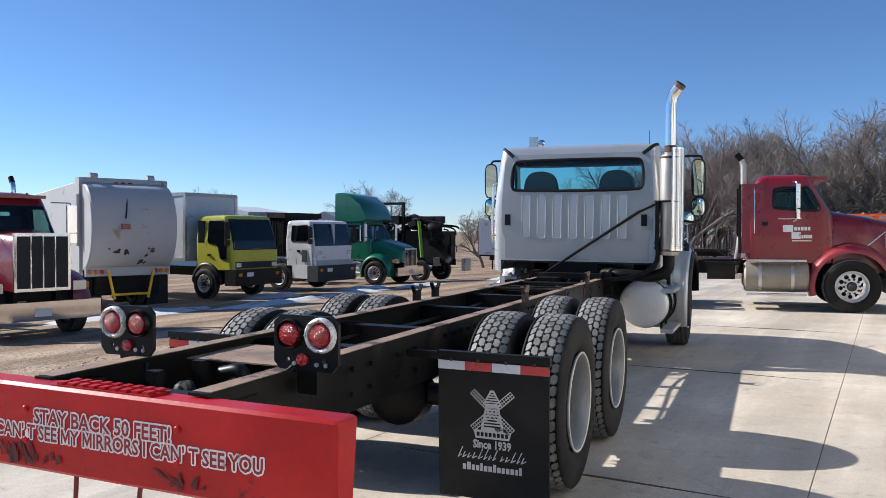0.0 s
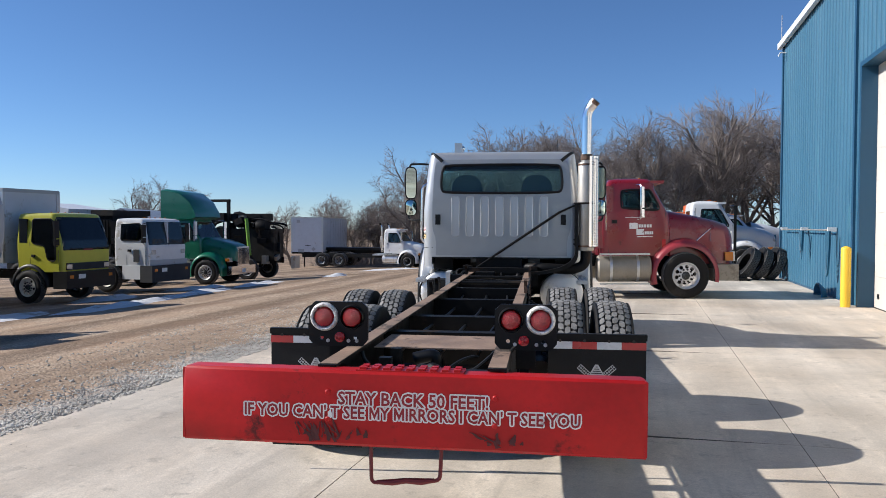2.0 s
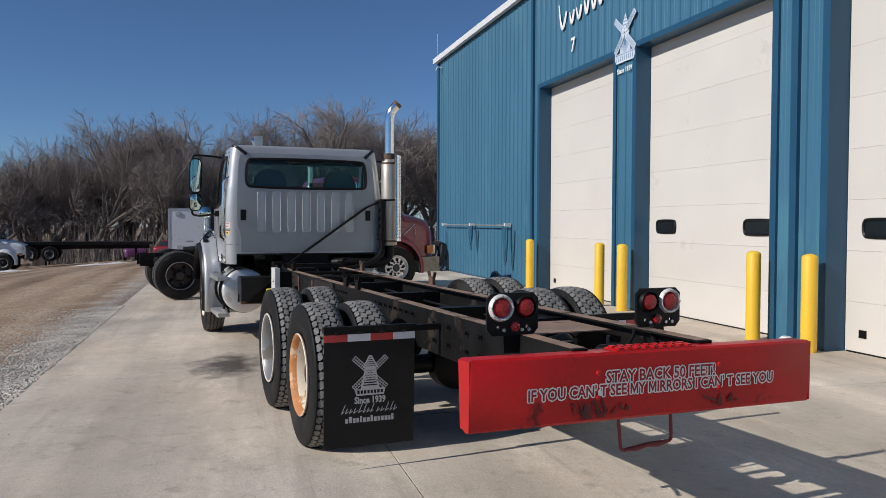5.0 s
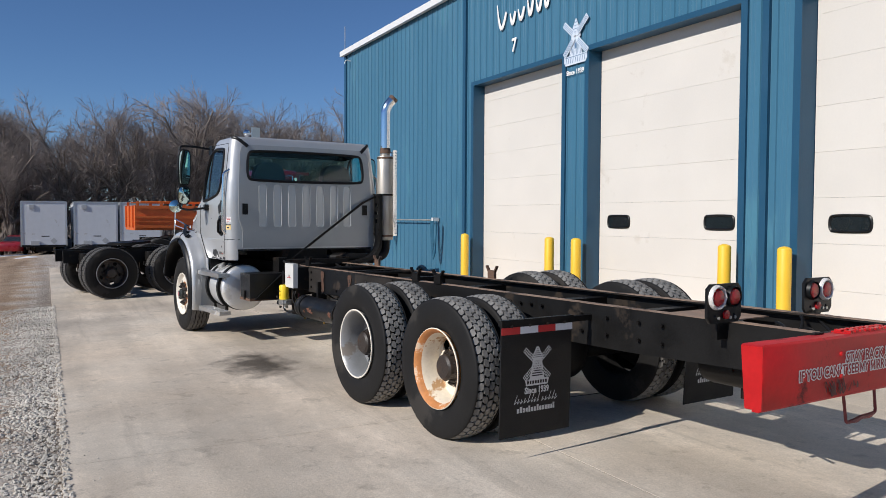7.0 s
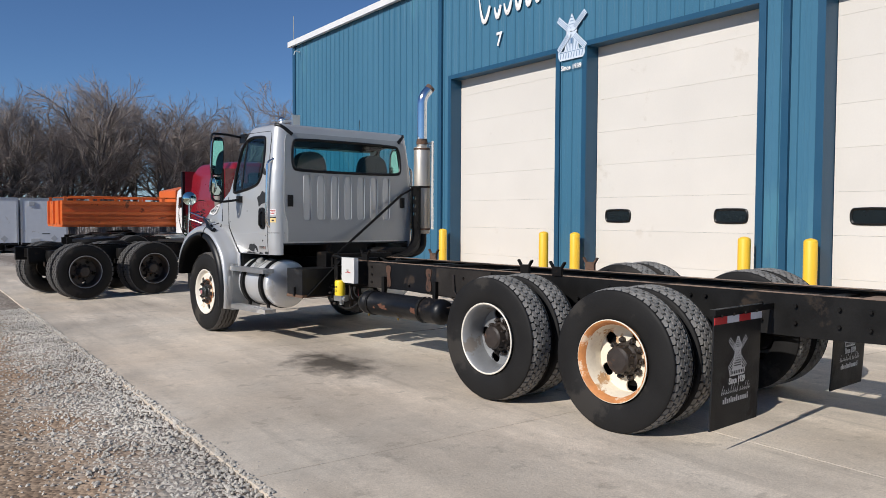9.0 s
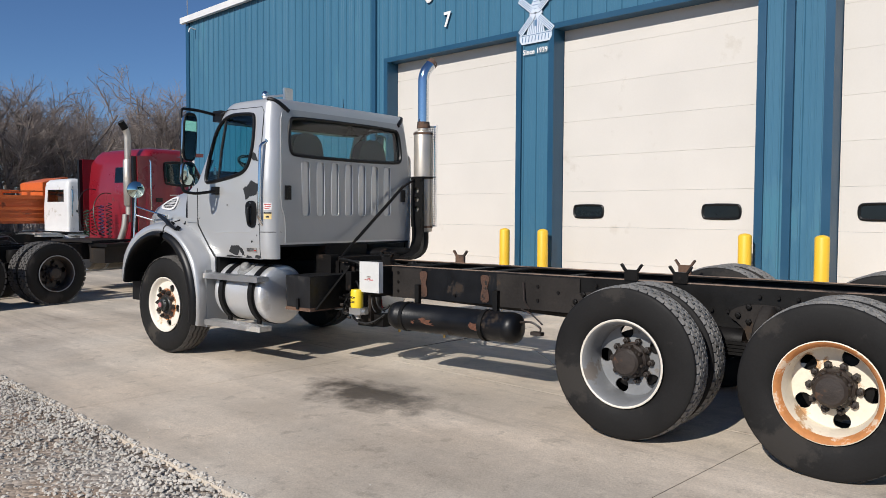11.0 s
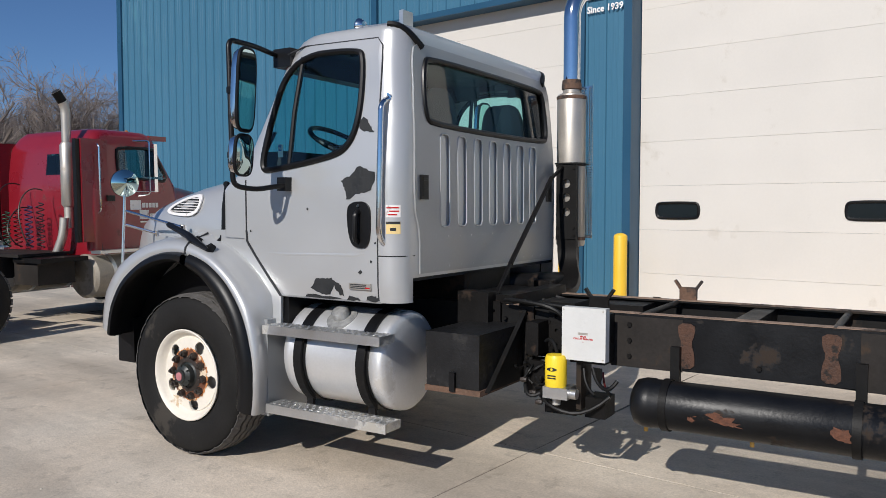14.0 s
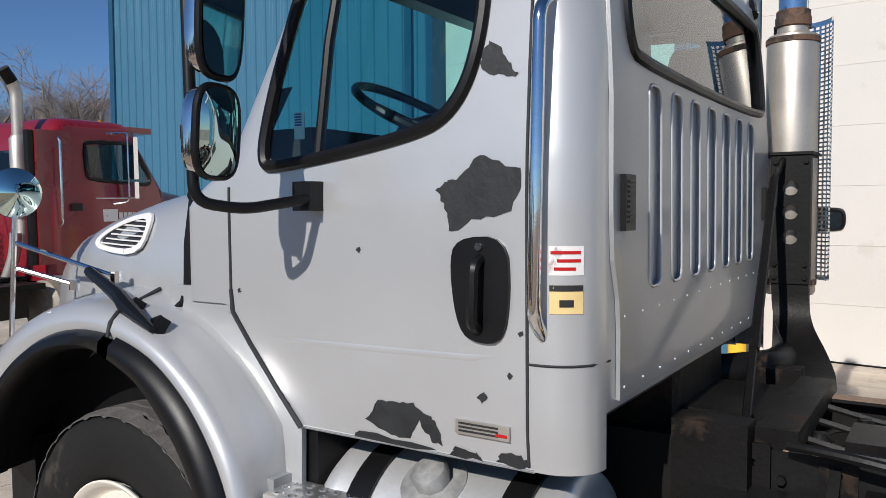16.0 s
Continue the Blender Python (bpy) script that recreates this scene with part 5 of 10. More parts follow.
    for pts in ([(-0.36, 0.05, 1.01), (-0.33, 0.0, 0.93), (-0.24, 0.02, 0.85), (-0.08, 0.05, 0.83), (0.06, 0.08, 0.83)], [(0.37, 0.10, 1.01), (0.32, 0.03, 0.96), (0.22, 0.0, 0.88), (0.10, 0.05, 0.84), (-0.05, 0.10, 0.84)], [(-0.30, 0.25, 0.86), (-0.1, 0.18, 0.82), (0.15, 0.2, 0.84), (0.33, 0.22, 0.90)]):
        bm = bmesh.new()
        tube(bm, [Vector(p) for p in smooth_loop(pts, 3, False)], 0.011, 7)
        part("loose_hose", bm, m_loose, T)
    build_bumper(T)
    for s in (-1, 1):
        build_lamp_panel(T, s)
        build_flap(T, s)
    build_cab(T)
    build_hood(T)
    build_side_gear(T)
    build_exhaust(T)


def build_bumper(T):
    bm = bmesh.new()
    y = -0.60
    prof = [(y + 0.13, 0.985), (y + 0.012, 0.99), (y, 0.978), (y - 0.006, 0.83), (y + 0.004, 0.667), (y + 0.02, 0.652), (y + 0.06, 0.652), (y + 0.06, 0.662), (y + 0.03, 0.667), (y + 0.014, 0.83), (y + 0.02, 0.975), (y + 0.13, 0.973)]
    xs = [-1.038, -1.022, -0.6, 0, 0.6, 1.005, 1.022]
    rows = []
    for x in xs:
        e = 0.008 if x in (xs[0], xs[-1]) else 0
        rows.append([bm.verts.new((x, a + (e if a < y + 0.01 else 0), b - (e if b > 0.98 else 0))) for a, b in prof])
    for a, b in zip(rows, rows[1:]):
        for i in range(len(prof)):
            bm.faces.new((a[i], a[(i + 1) % len(prof)], b[(i + 1) % len(prof)], b[i]))
    bm.faces.new(rows[0])
    bm.faces.new(rows[-1])
    B = part("bumper", bm, M_RED, T, "scuffed red steel rear bumper with a warning decal")
    for s in (-1, 1):
        bm = bmesh.new()
        plate(bm, [(y + 0.004, 0.662), (y + 0.10, 0.662), (y + 0.128, 0.975), (y + 0.004, 0.982)], [], lambda u, v, w: (s * ((1.024 if s > 0 else 1.040) - w), u, v), 0.012)
        part("end_plate", bm, M_RED, B, "red scraped end plate", smooth=0)
        part("bumper_arm", bbox(s * 0.40 - 0.03, s * 0.40 + 0.03, y + 0.02, -0.2, 0.73, 0.95, 0.01), M_BLACKR, B)
        part("side_bracket", bbox(s * 0.46, s * 0.66, -0.46, -0.40, 0.80, 0.94, 0.008), M_BLACKR, B)
    bm = bmesh.new()
    box(bm, -0.24, 0.24, y + 0.012, y + 0.125, 0.988, 0.996)
    for i in range(9):
        for j in range(2):
            cx, cy = -0.21 + 0.0525 * i, y + 0.04 + 0.055 * j
            box(bm, cx - 0.014, cx + 0.014, cy - 0.02, cy + 0.02, 0.996, 1.006)
    part("tread_strip", bm, M_RED, B, "red studded step strip", smooth=0)
    for x, z in ((-0.36, 0.895), (0.38, 0.895), (-0.36, 0.775), (0.38, 0.775)):
        bm = bmesh.new()
        drum(bm, [(0.013, 0.01), (0.013, -0.006), (0.009, -0.010)], 8, "y", (x, y - 0.006, z))
        part("bolt", bm, M_RED, B)
    bm = bmesh.new()
    tube(bm, arc_path([(-0.185, y + 0.08, 0.69), (-0.175, y + 0.06, 0.478), (0.135, y + 0.06, 0.503), (0.14, y + 0.08, 0.69)], 0.025), 0.009, 8)
    tube(bm, [(-0.15, y + 0.06, 0.482), (-0.08, y + 0.055, 0.486), (-0.02, y + 0.062, 0.494), (0.05, y + 0.057, 0.495), (0.11, y + 0.06, 0.502)], [0.010, 0.015, 0.013, 0.016, 0.010], 8)
    part("pull_handle", bm, mat("dark_red_handle", (0.16, 0.02, 0.02), 0.5, var=0.2), B, "dark red bent rod step handle")
    face = pose(0, 0, 0, 90, 0, 0)
    # white outlines with red letters on them
    m_letter = mat("dark_red_vinyl", (0.26, 0.008, 0.014), 0.45, var=0.15, scale=12)
    for txt, x, z, sz, sq, sp in (("STAY BACK 50 FEET!", 0.02, 0.868, 0.080, 0.92, 1.0), ("IF YOU CAN' T SEE MY MIRRORS I CAN' T SEE YOU", 0.0, 0.805, 0.076, 0.868, 1.0)):
        lettering("letter_outline", txt, sz, M_WHITE, B, Matrix.Translation((x, y - 0.0068, z)) @ face, "white letter outline", offset=0.0016, halo=0.0066, squeeze=sq, spacing=sp, apart=True)
        lettering("letter", txt, sz, m_letter, B, Matrix.Translation((x, y - 0.0090, z)) @ face, "dark red letter", offset=0.0018, squeeze=sq, spacing=sp, apart=True)
    bm = bmesh.new()
    plate(bm, ragged([(-0.365, 0.775), (-0.345, 0.78), (-0.34, 0.815), (-0.355, 0.82)], 0.006, 4), [], lambda u, v, w: (u, y - 0.0085 - w, v), 0.001)
    part("torn_decal", bm, M_WHITE, B, "torn scrap of decal", smooth=0)
    m_scuff = mat("dark_scuff", (0.075, 0.011, 0.012), 0.6, var=0.5, scale=9, dirt=(0.24, 0.010, 0.011), dirt_amount=0.5, dirt_scale=22)
    rnd = random.Random(19)
    for cx, n, reach in ((-0.40, 16, 0.10), (0.42, 9, 0.05), (-0.27, 7, 0.08)):
        for i in range(n):
            x = cx + rnd.gauss(0, 0.055)
            zb, h = rnd.uniform(0.672, 0.71), rnd.uniform(0.25, 1.0) * reach
            lean, w = rnd.gauss(-0.01, 0.03), rnd.uniform(0.004, 0.016)
            bm = bmesh.new()
            plate(bm, ragged([(x - w, zb), (x + w, zb), (x + lean + w * 0.3, zb + h), (x + lean - w * 0.3, zb + h)], 0.004, i, 4), [], lambda u, v, k: (u, y - 0.0052 - 0.00012 * i - k, v), 0.0008)
            part("scuff", bm, m_scuff, B, "dark scraped streak", smooth=0)
    B.matrix_local = pose(0, 0, 0, 0, 0.42, 0)


M_RING = mat("speckled_bright_ring", (0.70, 0.68, 0.66), 0.45, 0.2, var=0.35, scale=90, grain=260, bump=0.02)


def build_lamp_panel(T, s):
    """s -1: the one over the left rail. A black plate with two round red lamps, the outer one in a chrome ring."""
    c = 0.478 * s if s < 0 else 0.502
    out = [(c - 0.158, 1.035), (c - 0.128, 1.0), (c + 0.128, 1.0), (c + 0.158, 1.035), (c + 0.158, 1.205), (c + 0.125, 1.235), (c - 0.125, 1.235), (c - 0.158, 1.205)]
    holes = [circle(c + u, 1.045, 0.011, 10) for u in (-0.09, 0.09)] + [circle(c + 0.075 * s, 1.055, 0.011, 10)] * 0
    bm = bmesh.new()
    plate(bm, out, holes, lambda u, v, w: (u, w, v), 0.018)
    P = part("lamp_panel", bm, M_PLASTIC, T, "black tail lamp plate with round red lamps", smooth=20)
    P.location.y = 0.045
    for dx, ring in ((0.075 * s, True), (-0.075 * s, False)):
        bm = bmesh.new()
        drum(bm, [(0.052, 0.0), (0.052, -0.012), (0.045, -0.022), (0.02, -0.027)], 28, "y", (c + dx, 0, 1.155))
        L = part("tail_lamp", bm, M_LENS, P, "round red tail lamp lens")
        bm = bmesh.new()
        r = (0.054, 0.076) if ring else (0.053, 0.066)
        lathe(bm, [(r[0], -0.008), (r[0] + 0.004, -0.02), (sum(r) / 2, -0.024), (r[1] - 0.004, -0.018), (r[1], 0.0)], 32, "y", (c + dx, 0, 1.155))
        part("ring", bm, M_RING if ring else M_PLASTIC, P, "bolted bright ring" if ring else "black rubber grommet")
        if ring:
            for i in range(8):
                a = 2 * math.pi * i / 8
                bm = bmesh.new()
                drum(bm, [(0.005, -0.018), (0.005, -0.028)], 6, "y", (c + dx + 0.065 * math.cos(a), 0, 1.155 + 0.065 * math.sin(a)))
                part("screw", bm, M_STEEL, P)
    bm = bmesh.new()
    drum(bm, [(0.027, 0.0), (0.027, -0.014), (0.012, -0.02)], 20, "y", (c - 0.01 * s, 0, 1.05))
    part("marker_lamp", bm, M_LENS, P, "small round red marker lamp")
    for u in (-0.055, 0.055, 0.1):
        bm = bmesh.new()
        drum(bm, [(0.01, 0.0), (0.01, -0.006)], 8, "y", (c + u, 0, 1.03))
        part("stud", bm, M_ALU, P)
    part("lamp_foot", bbox(c - 0.05, c + 0.05, 0.01, 0.05, 0.9, 1.02, 0.005), M_BLACKR, P)


def build_flap(T, s):
    """A rubber mud flap behind the tandem wheels, hung from a bar, with a red and white strip and a printed emblem."""
    y, x0, x1 = 1.21, 0.625, 1.255
    xa, xb = (s * x1, s * x0) if s < 0 else (s * x0, s * x1)
    bm = bmesh.new()
    n = 8
    vs = []
    for j in range(n + 1):
        z = 0.125 + (0.90 - 0.125) * j / n
        vs.append([[bm.verts.new((xa + (xb - xa) * i / 6, y + 0.03 * (1 - j / n) ** 2 * (0.6 if s < 0 else 1) + d, z)) for i in range(7)] for d in (0, 0.010)])
    for a, b in zip(vs, vs[1:]):
        for i in range(6):
            bm.faces.new((a[0][i], a[0][i + 1], b[0][i + 1], b[0][i]))
            bm.faces.new((a[1][i], b[1][i], b[1][i + 1], a[1][i + 1]))
        bm.faces.new((a[0][0], b[0][0], b[1][0], a[1][0]))
        bm.faces.new((a[0][6], a[1][6], b[1][6], b[0][6]))
    F = part("mud_flap", bm, M_FLAP, T, "black rubber mud flap with a white windmill print")
    bm = bbox(xa - 0.005, xb + 0.005, y - 0.012, y + 0.03, 0.895, 0.935, 0.008)
    box(bm, min(s * 0.43, s * 0.66), max(s * 0.43, s * 0.66), y, y + 0.03, 0.885, 0.925)
    part("hanger_bar", bm, M_BLACK, F)
    for i in range(4):
        bm = bmesh.new()
        drum(bm, [(0.010, 0), (0.010, -0.01)], 6, "y", (xa + (xb - xa) * (i + 0.5) / 4, y - 0.006, 0.89))
        part("bolt", bm, M_HUB, F)
    m_rr, m_rw = mat("reflective_red", (0.5, 0.03, 0.03), 0.3, coat=0.4), mat("reflective_white", (0.72, 0.72, 0.74), 0.3, coat=0.4)
    red_first = s < 0
    for i in range(4):
        bm = bmesh.new()
        a, b = xa + (xb - xa) * i / 4, xa + (xb - xa) * (i + 1) / 4
        box(bm, a, b, y - 0.006, y - 0.002, 0.835, 0.883)
        part("reflector", bm, m_rr if (i % 2 == 0) == red_first else m_rw, F, "reflective strip", smooth=0)
    xc = (xa + xb) / 2
    b1, b2 = bmesh.new(), bmesh.new()

    def put(u, v):
        z = 0.455 + v
        return (xc + u, y + 0.03 * max(0, (1 - (z - 0.125) / 0.775)) ** 2 * (0.6 if s < 0 else 1) - 0.003, z)
    windmill(b1, b2, put, 0.33)
    m_print = mat("white_print", (0.52, 0.52, 0.52), 0.6, var=0.1, dirt=(0.05, 0.05, 0.05), dirt_amount=0.25, dirt_scale=20)
    part("windmill_tower", b1, m_print, F, smooth=0)
    part("sail_lattice", b2, m_print, F, smooth=0)
    lettering("print_since", "Since 1939", 0.062, m_print, F, Matrix.Translation((xc, y + 0.002, 0.435)) @ pose(0, 0, 0, 90, 0, 0), offset=0.002, squeeze=0.8)
    # a line of slanted strokes and a line of bars below it
    bm = bmesh.new()
    rnd = random.Random(21)
    x = xc - 0.20
    while x < xc + 0.19:
        w, h = rnd.uniform(0.012, 0.022), rnd.choice((0.03, 0.035, 0.06))
        z = 0.352
        yy = y + 0.006
        poly(bm, [(x, yy, z), (x + 0.006, yy, z), (x + 0.006 + h * 0.45, yy, z + h), (x + h * 0.45, yy, z + h)])
        poly(bm, [(x + 0.006, yy - 0.0003, z), (x + w + 0.01, yy - 0.0003, z + 0.014), (x + w + 0.01, yy - 0.0003, z + 0.02), (x + 0.006, yy - 0.0003, z + 0.006)])
        x += w + (0.03 if abs(x - xc) < 0.012 else 0.012)
    part("script_line", bm, m_print, F, "white slanted script strokes", smooth=0)
    x = xc - 0.17
    while x < xc + 0.16:
        w = rnd.uniform(0.014, 0.022)
        yy = y + 0.009
        h = rnd.choice((0.030, 0.030, 0.042))
        bm = bmesh.new()
        poly(bm, [(x, yy, 0.288), (x + w, yy, 0.288), (x + w, yy, 0.288 + h), (x, yy, 0.288 + h)])
        part("print_bar", bm, m_print, F, "white printed bar", smooth=0)
        x += w + 0.006


def build_cab(T):
    zs = [1.05 + 0.024 * i for i in range(int((2.58 - 1.05) / 0.024) + 1)] + [2.60, 2.62, 2.635, 2.65, 2.663, 2.675, 2.683, 2.69, 2.695, 2.70, 2.708, 2.716]
    n = (60, 8, 56, 40)

    def sort(reg, c, lining=False):
        x, y, z = c
        if reg == 5:
            return "shell"
        if reg == 0:
            if z < 1.205:
                return None
            if inside((x, z), WIN_B):
                return None if lining else "glass_back"
            return "shell"
        if reg == 4 and y > 7.9 and 1.90 < z < 2.50 and abs(x) < lerp_rows(CAB_ROWS, z)[1] - 0.05:
            return None if lining else "glass_f"
        if reg in (1, 3) or (reg == 4 and y > 8.0):
            if y > 8.155 + (z - 1.05) * 0.87 and z < 1.40:
                return None
            if inside((y, z), WIN_L):
                return None if lining else ("glass_l" if x < 0 else "glass_r")
            if reg in (1, 3) and 7.383 < y < 8.443 and z < 2.6:
                return "door_l" if x < 0 else "door_r"
            return "shell"
        if reg == 2 or (reg == 4 and y > 7.9):
            if 1.90 < z < 2.50:
                return None if lining else "glass_f"
            return "shell"
        return "shell"

    bms = loft_cab(CAB_ROWS, zs, n, sort)
    cab = part("cab", bms["shell"], M_SILVER, T, "silver painted cab shell with dark chips", smooth=50)
    part("rear_window", bms["glass_back"], M_GLASS, cab, "tinted rear window", smooth=60).visible_shadow = False
    part("windshield", bms["glass_f"], M_GLASS, cab, smooth=60).visible_shadow = False
    for k, s in (("l", -1), ("r", 1)):
        d = part("cab_door", bms["door_" + k], M_SILVER, T, "silver cab door with peeled paint patches" if s < 0 else "", smooth=50)
        part("side_window", bms["glass_" + k], M_GLASS, d, "tinted door window", smooth=60).visible_shadow = False
        bm = bmesh.new()
        tube(bm, [(s * (side_x(z) + 0.002), y, z) for y, z in WIN_L], 0.020, 8, closed=True)
        part("window_seal", bm, M_PLASTIC, d, "black rubber window seal")
        bm = bmesh.new()
        tube(bm, [(s * (side_x(2.54) - 0.005), 8.0, 2.54), (s * (side_x(2.2) - 0.005), 8.045, 2.2), (s * (side_x(1.9) - 0.005), 8.07, 1.875)], 0.016, 8)
        part("window_post", bm, M_PLASTIC, d)
        # dark shut lines
        bm = bmesh.new()
        tube(bm, [(s * (side_x(z) - 0.002), 7.383, z) for z in [1.06 + 0.1 * i for i in range(15)]] + [(s * (side_x(2.55) - 0.004), 7.39, 2.55), (s * (side_x(2.6) - 0.004), 7.43, 2.6), (s * (side_x(2.61) - 0.004), 8.0, 2.61), (s * (side_x(2.55) - 0.004), 8.13, 2.57)], 0.006, 6)
        tube(bm, [(s * (side_x(z) - 0.002), 8.443, z) for z in [1.39 + 0.066 * i for i in range(7)]], 0.007, 6)
        part("shut_line", bm, M_DARK, d, "dark shut line")
        # sill edge of the door
        bm = bmesh.new()
        tube(bm, [(s * (side_x(1.03) - 0.01), 7.37, 1.055), (s * (side_x(1.03) - 0.01), 8.155, 1.055), (s * (side_x(1.28) - 0.01), 8.44, 1.385)], 0.012, 6)
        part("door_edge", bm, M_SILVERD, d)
        # crease along the door
        bm = bmesh.new()
        tube(bm, [(s * (side_x(1.3) - 0.034), 7.42, 1.345), (s * (side_x(1.3) - 0.0325), 7.55, 1.325), (s * (side_x(1.3) - 0.0325), 8.1, 1.315), (s * (side_x(1.3) - 0.034), 8.34, 1.32)], 0.034, 24)
        part("door_crease", bm, M_SILVER, d, smooth=80)
        # handle in its dark dish
        loop = smooth_loop([(7.435, 1.645), (7.585, 1.64), (7.605, 1.56), (7.58, 1.395), (7.52, 1.365), (7.445, 1.375), (7.425, 1.5)], 2)
        bm = bmesh.new()
        plate(bm, loop, [], lambda u, v, w: (s * (side_x(v) + w), u, v), 0.012)
        h = part("handle_dish", bm, M_PLASTIC, d, "black recessed handle surround")
        bm = bmesh.new()
        tube(bm, arc_path([(s * 1.13, 7.512, 1.585), (s * 1.165, 7.513, 1.57), (s * 1.165, 7.518, 1.42), (s * 1.13, 7.52, 1.405)], 0.02), 0.016, 8)
        part("handle", bm, M_PLASTIC, h, "black pull handle")
        bm = bmesh.new()
        drum(bm, [(0.010, 0), (0.010, s * 0.006)], 10, "x", (s * 1.137, 7.513, 1.617))
        part("lock", bm, M_CHROME, h, "chrome lock barrel")
        # grab bar behind the door
        bm = bmesh.new()
        tube(bm, arc_path([(s * 1.07, 7.34, 2.24), (s * 1.145, 7.338, 2.20), (s * 1.165, 7.345, 1.45), (s * 1.10, 7.345, 1.385)], 0.05), 0.017, 12)
        part("grab_bar", bm, M_CHROME, cab, "chrome grab bar")
        for z in (2.24, 1.385):
            bm = bmesh.new()
            drum(bm, [(0.03, 0), (0.028, s * 0.012)], 14, "x", (s * (side_x(z) - 0.022), 7.342, z))
            part("bar_foot", bm, M_CHROME, cab)
    # door paint that has come off, and badge
    doors = [o for o in T.children if o.name.startswith("cab_door")]
    dl = doors[0]
    for loop, seed, amt in (([(7.655, 1.762), (7.618, 1.787), (7.574, 1.795), (7.518, 1.856), (7.482, 1.834), (7.395, 1.815), (7.402, 1.75), (7.43, 1.70), (7.515, 1.692), (7.605, 1.652), (7.61, 1.69), (7.627, 1.73)], 3, 0.006),
                            ([(7.50, 2.138), (7.458, 2.115), (7.445, 2.082), (7.413, 2.05), (7.435, 2.04), (7.48, 2.053), (7.523, 2.068), (7.52, 2.104)], 5, 0.005),
                            ([(7.90, 1.11), (7.855, 1.172), (7.79, 1.177), (7.735, 1.18), (7.688, 1.155), (7.66, 1.14), (7.64, 1.078), (7.675, 1.082), (7.713, 1.135), (7.752, 1.08), (7.81, 1.075)], 6, 0.005),
                            ([(7.53, 1.225), (7.51, 1.24), (7.495, 1.225), (7.515, 1.21)], 7, 0.003), ([(7.48, 1.055), (7.46, 1.085), (7.41, 1.09), (7.385, 1.07), (7.39, 1.055)], 8, 0.005),
                            ([(7.62, 1.055), (7.60, 1.08), (7.54, 1.075), (7.52, 1.055)], 9, 0.005), ([(7.95, 1.055), (7.93, 1.075), (7.68, 1.065), (7.66, 1.055)], 10, 0.004)):
        bm = bmesh.new()
        plate(bm, ragged(loop, amt, seed, 4), [], lambda u, v, w: (-(side_x(v) + 0.0012 + w), u, v), 0.0012)
        part("paint_chip", bm, M_PRIMER, dl, "bare dark patch where paint peeled", smooth=0)
    for y, z in ((7.917, 1.60), (8.405, 1.456), (7.43, 1.29), (7.40, 1.40)):
        bm = bmesh.new()
        plate(bm, ragged(circle(y, z, 0.008, 6), 0.003, int(y * 100), 2), [], lambda u, v, w: (-(side_x(v) + 0.0012 + w), u, v), 0.001)
        part("paint_chip", bm, M_PRIMER, dl, smooth=0)
    bm = bmesh.new()
    box(bm, -1.130, -1.122, 7.431, 7.59, 1.122, 1.159)
    part("badge", bevel(bm, 0.003, 1), M_STEEL, dl, "small grey plate with a red end", smooth=0)
    for i in range(3):
        bm = bmesh.new()
        box(bm, -1.1315, -1.130, 7.462, 7.58, 1.129 + 0.01 * i, 1.134 + 0.01 * i)
        part("badge_bar", bm, M_PRIMER, dl, smooth=0)
    bm = bmesh.new()
    box(bm, -1.1320, -1.130, 7.436, 7.468, 1.130, 1.138)
    part("badge_red", bm, M_RED, dl, smooth=0)
    # stickers on the rounded corner
    m_y = mat("yellow_sticker", (0.74, 0.56, 0.24), 0.5)

    def corner(y, z, off):
        _, w, yb, _, rb, _ = lerp_rows(CAB_ROWS, z)
        d = max(0.0, yb + rb - y)
        return (-(w - rb + math.sqrt(max(0, (rb + off) ** 2 - d * d))), y, z)

    def patch(name, y0, y1, z0, z1, material, off, label=""):
        bm = bmesh.new()
        cols = [[bm.verts.new(corner(y0 + (y1 - y0) * i / 6, z, off)) for i in range(7)] for z in (z0, z1)]
        for i in range(6):
            bm.faces.new((cols[0][i], cols[0][i + 1], cols[1][i + 1], cols[1][i]))
        return part(name, bm, material, cab, label)
    patch("sticker", 7.252, 7.325, 1.550, 1.622, M_WHITE, 0.0015, "white sticker with red bars")
    for i, (a, b) in enumerate(((7.257, 7.320), (7.257, 7.305), (7.266, 7.312))):
        patch("sticker_bar", a, b, 1.602 - 0.020 * i, 1.610 - 0.020 * i, M_RED, 0.0025)
    patch("caution_sticker", 7.253, 7.323, 1.455, 1.526, m_y, 0.0015, "yellow caution sticker")
    patch("caution_block", 7.253, 7.323, 1.511, 1.526, M_PRIMER, 0.0025)
    patch("caution_block", 7.270, 7.300, 1.472, 1.490, M_PRIMER, 0.0025)
    lettering("caution_text", "CAUTION", 0.013, m_y, cab, Matrix.Translation((-1.1035, 7.29, 1.5185)) @ pose(0, 0, 0, 90, 0, -57), depth=0.0003)
    bm = bmesh.new()
    tube(bm, [corner(7.383 - 0.018 * i, 1.325, 0.0005) for i in range(9)] + [(-0.97, 7.224, 1.325)], 0.0035, 5)
    part("corner_seam", bm, M_DARK, cab)
    # rear panel set proud of the corner posts, with the window and seven pressed pockets
    half = [(0.93, 1.215), (0.93, 1.40), (0.94, 1.48), (0.975, 1.58), (0.985, 1.70), (0.98, 2.0), (0.965, 2.3), (0.95, 2.48), (0.925, 2.55), (0.86, 2.585)]
    outline = [(-x, z) for x, z in half] + [(x, z) for x, z in reversed(half)]
    pockets = []
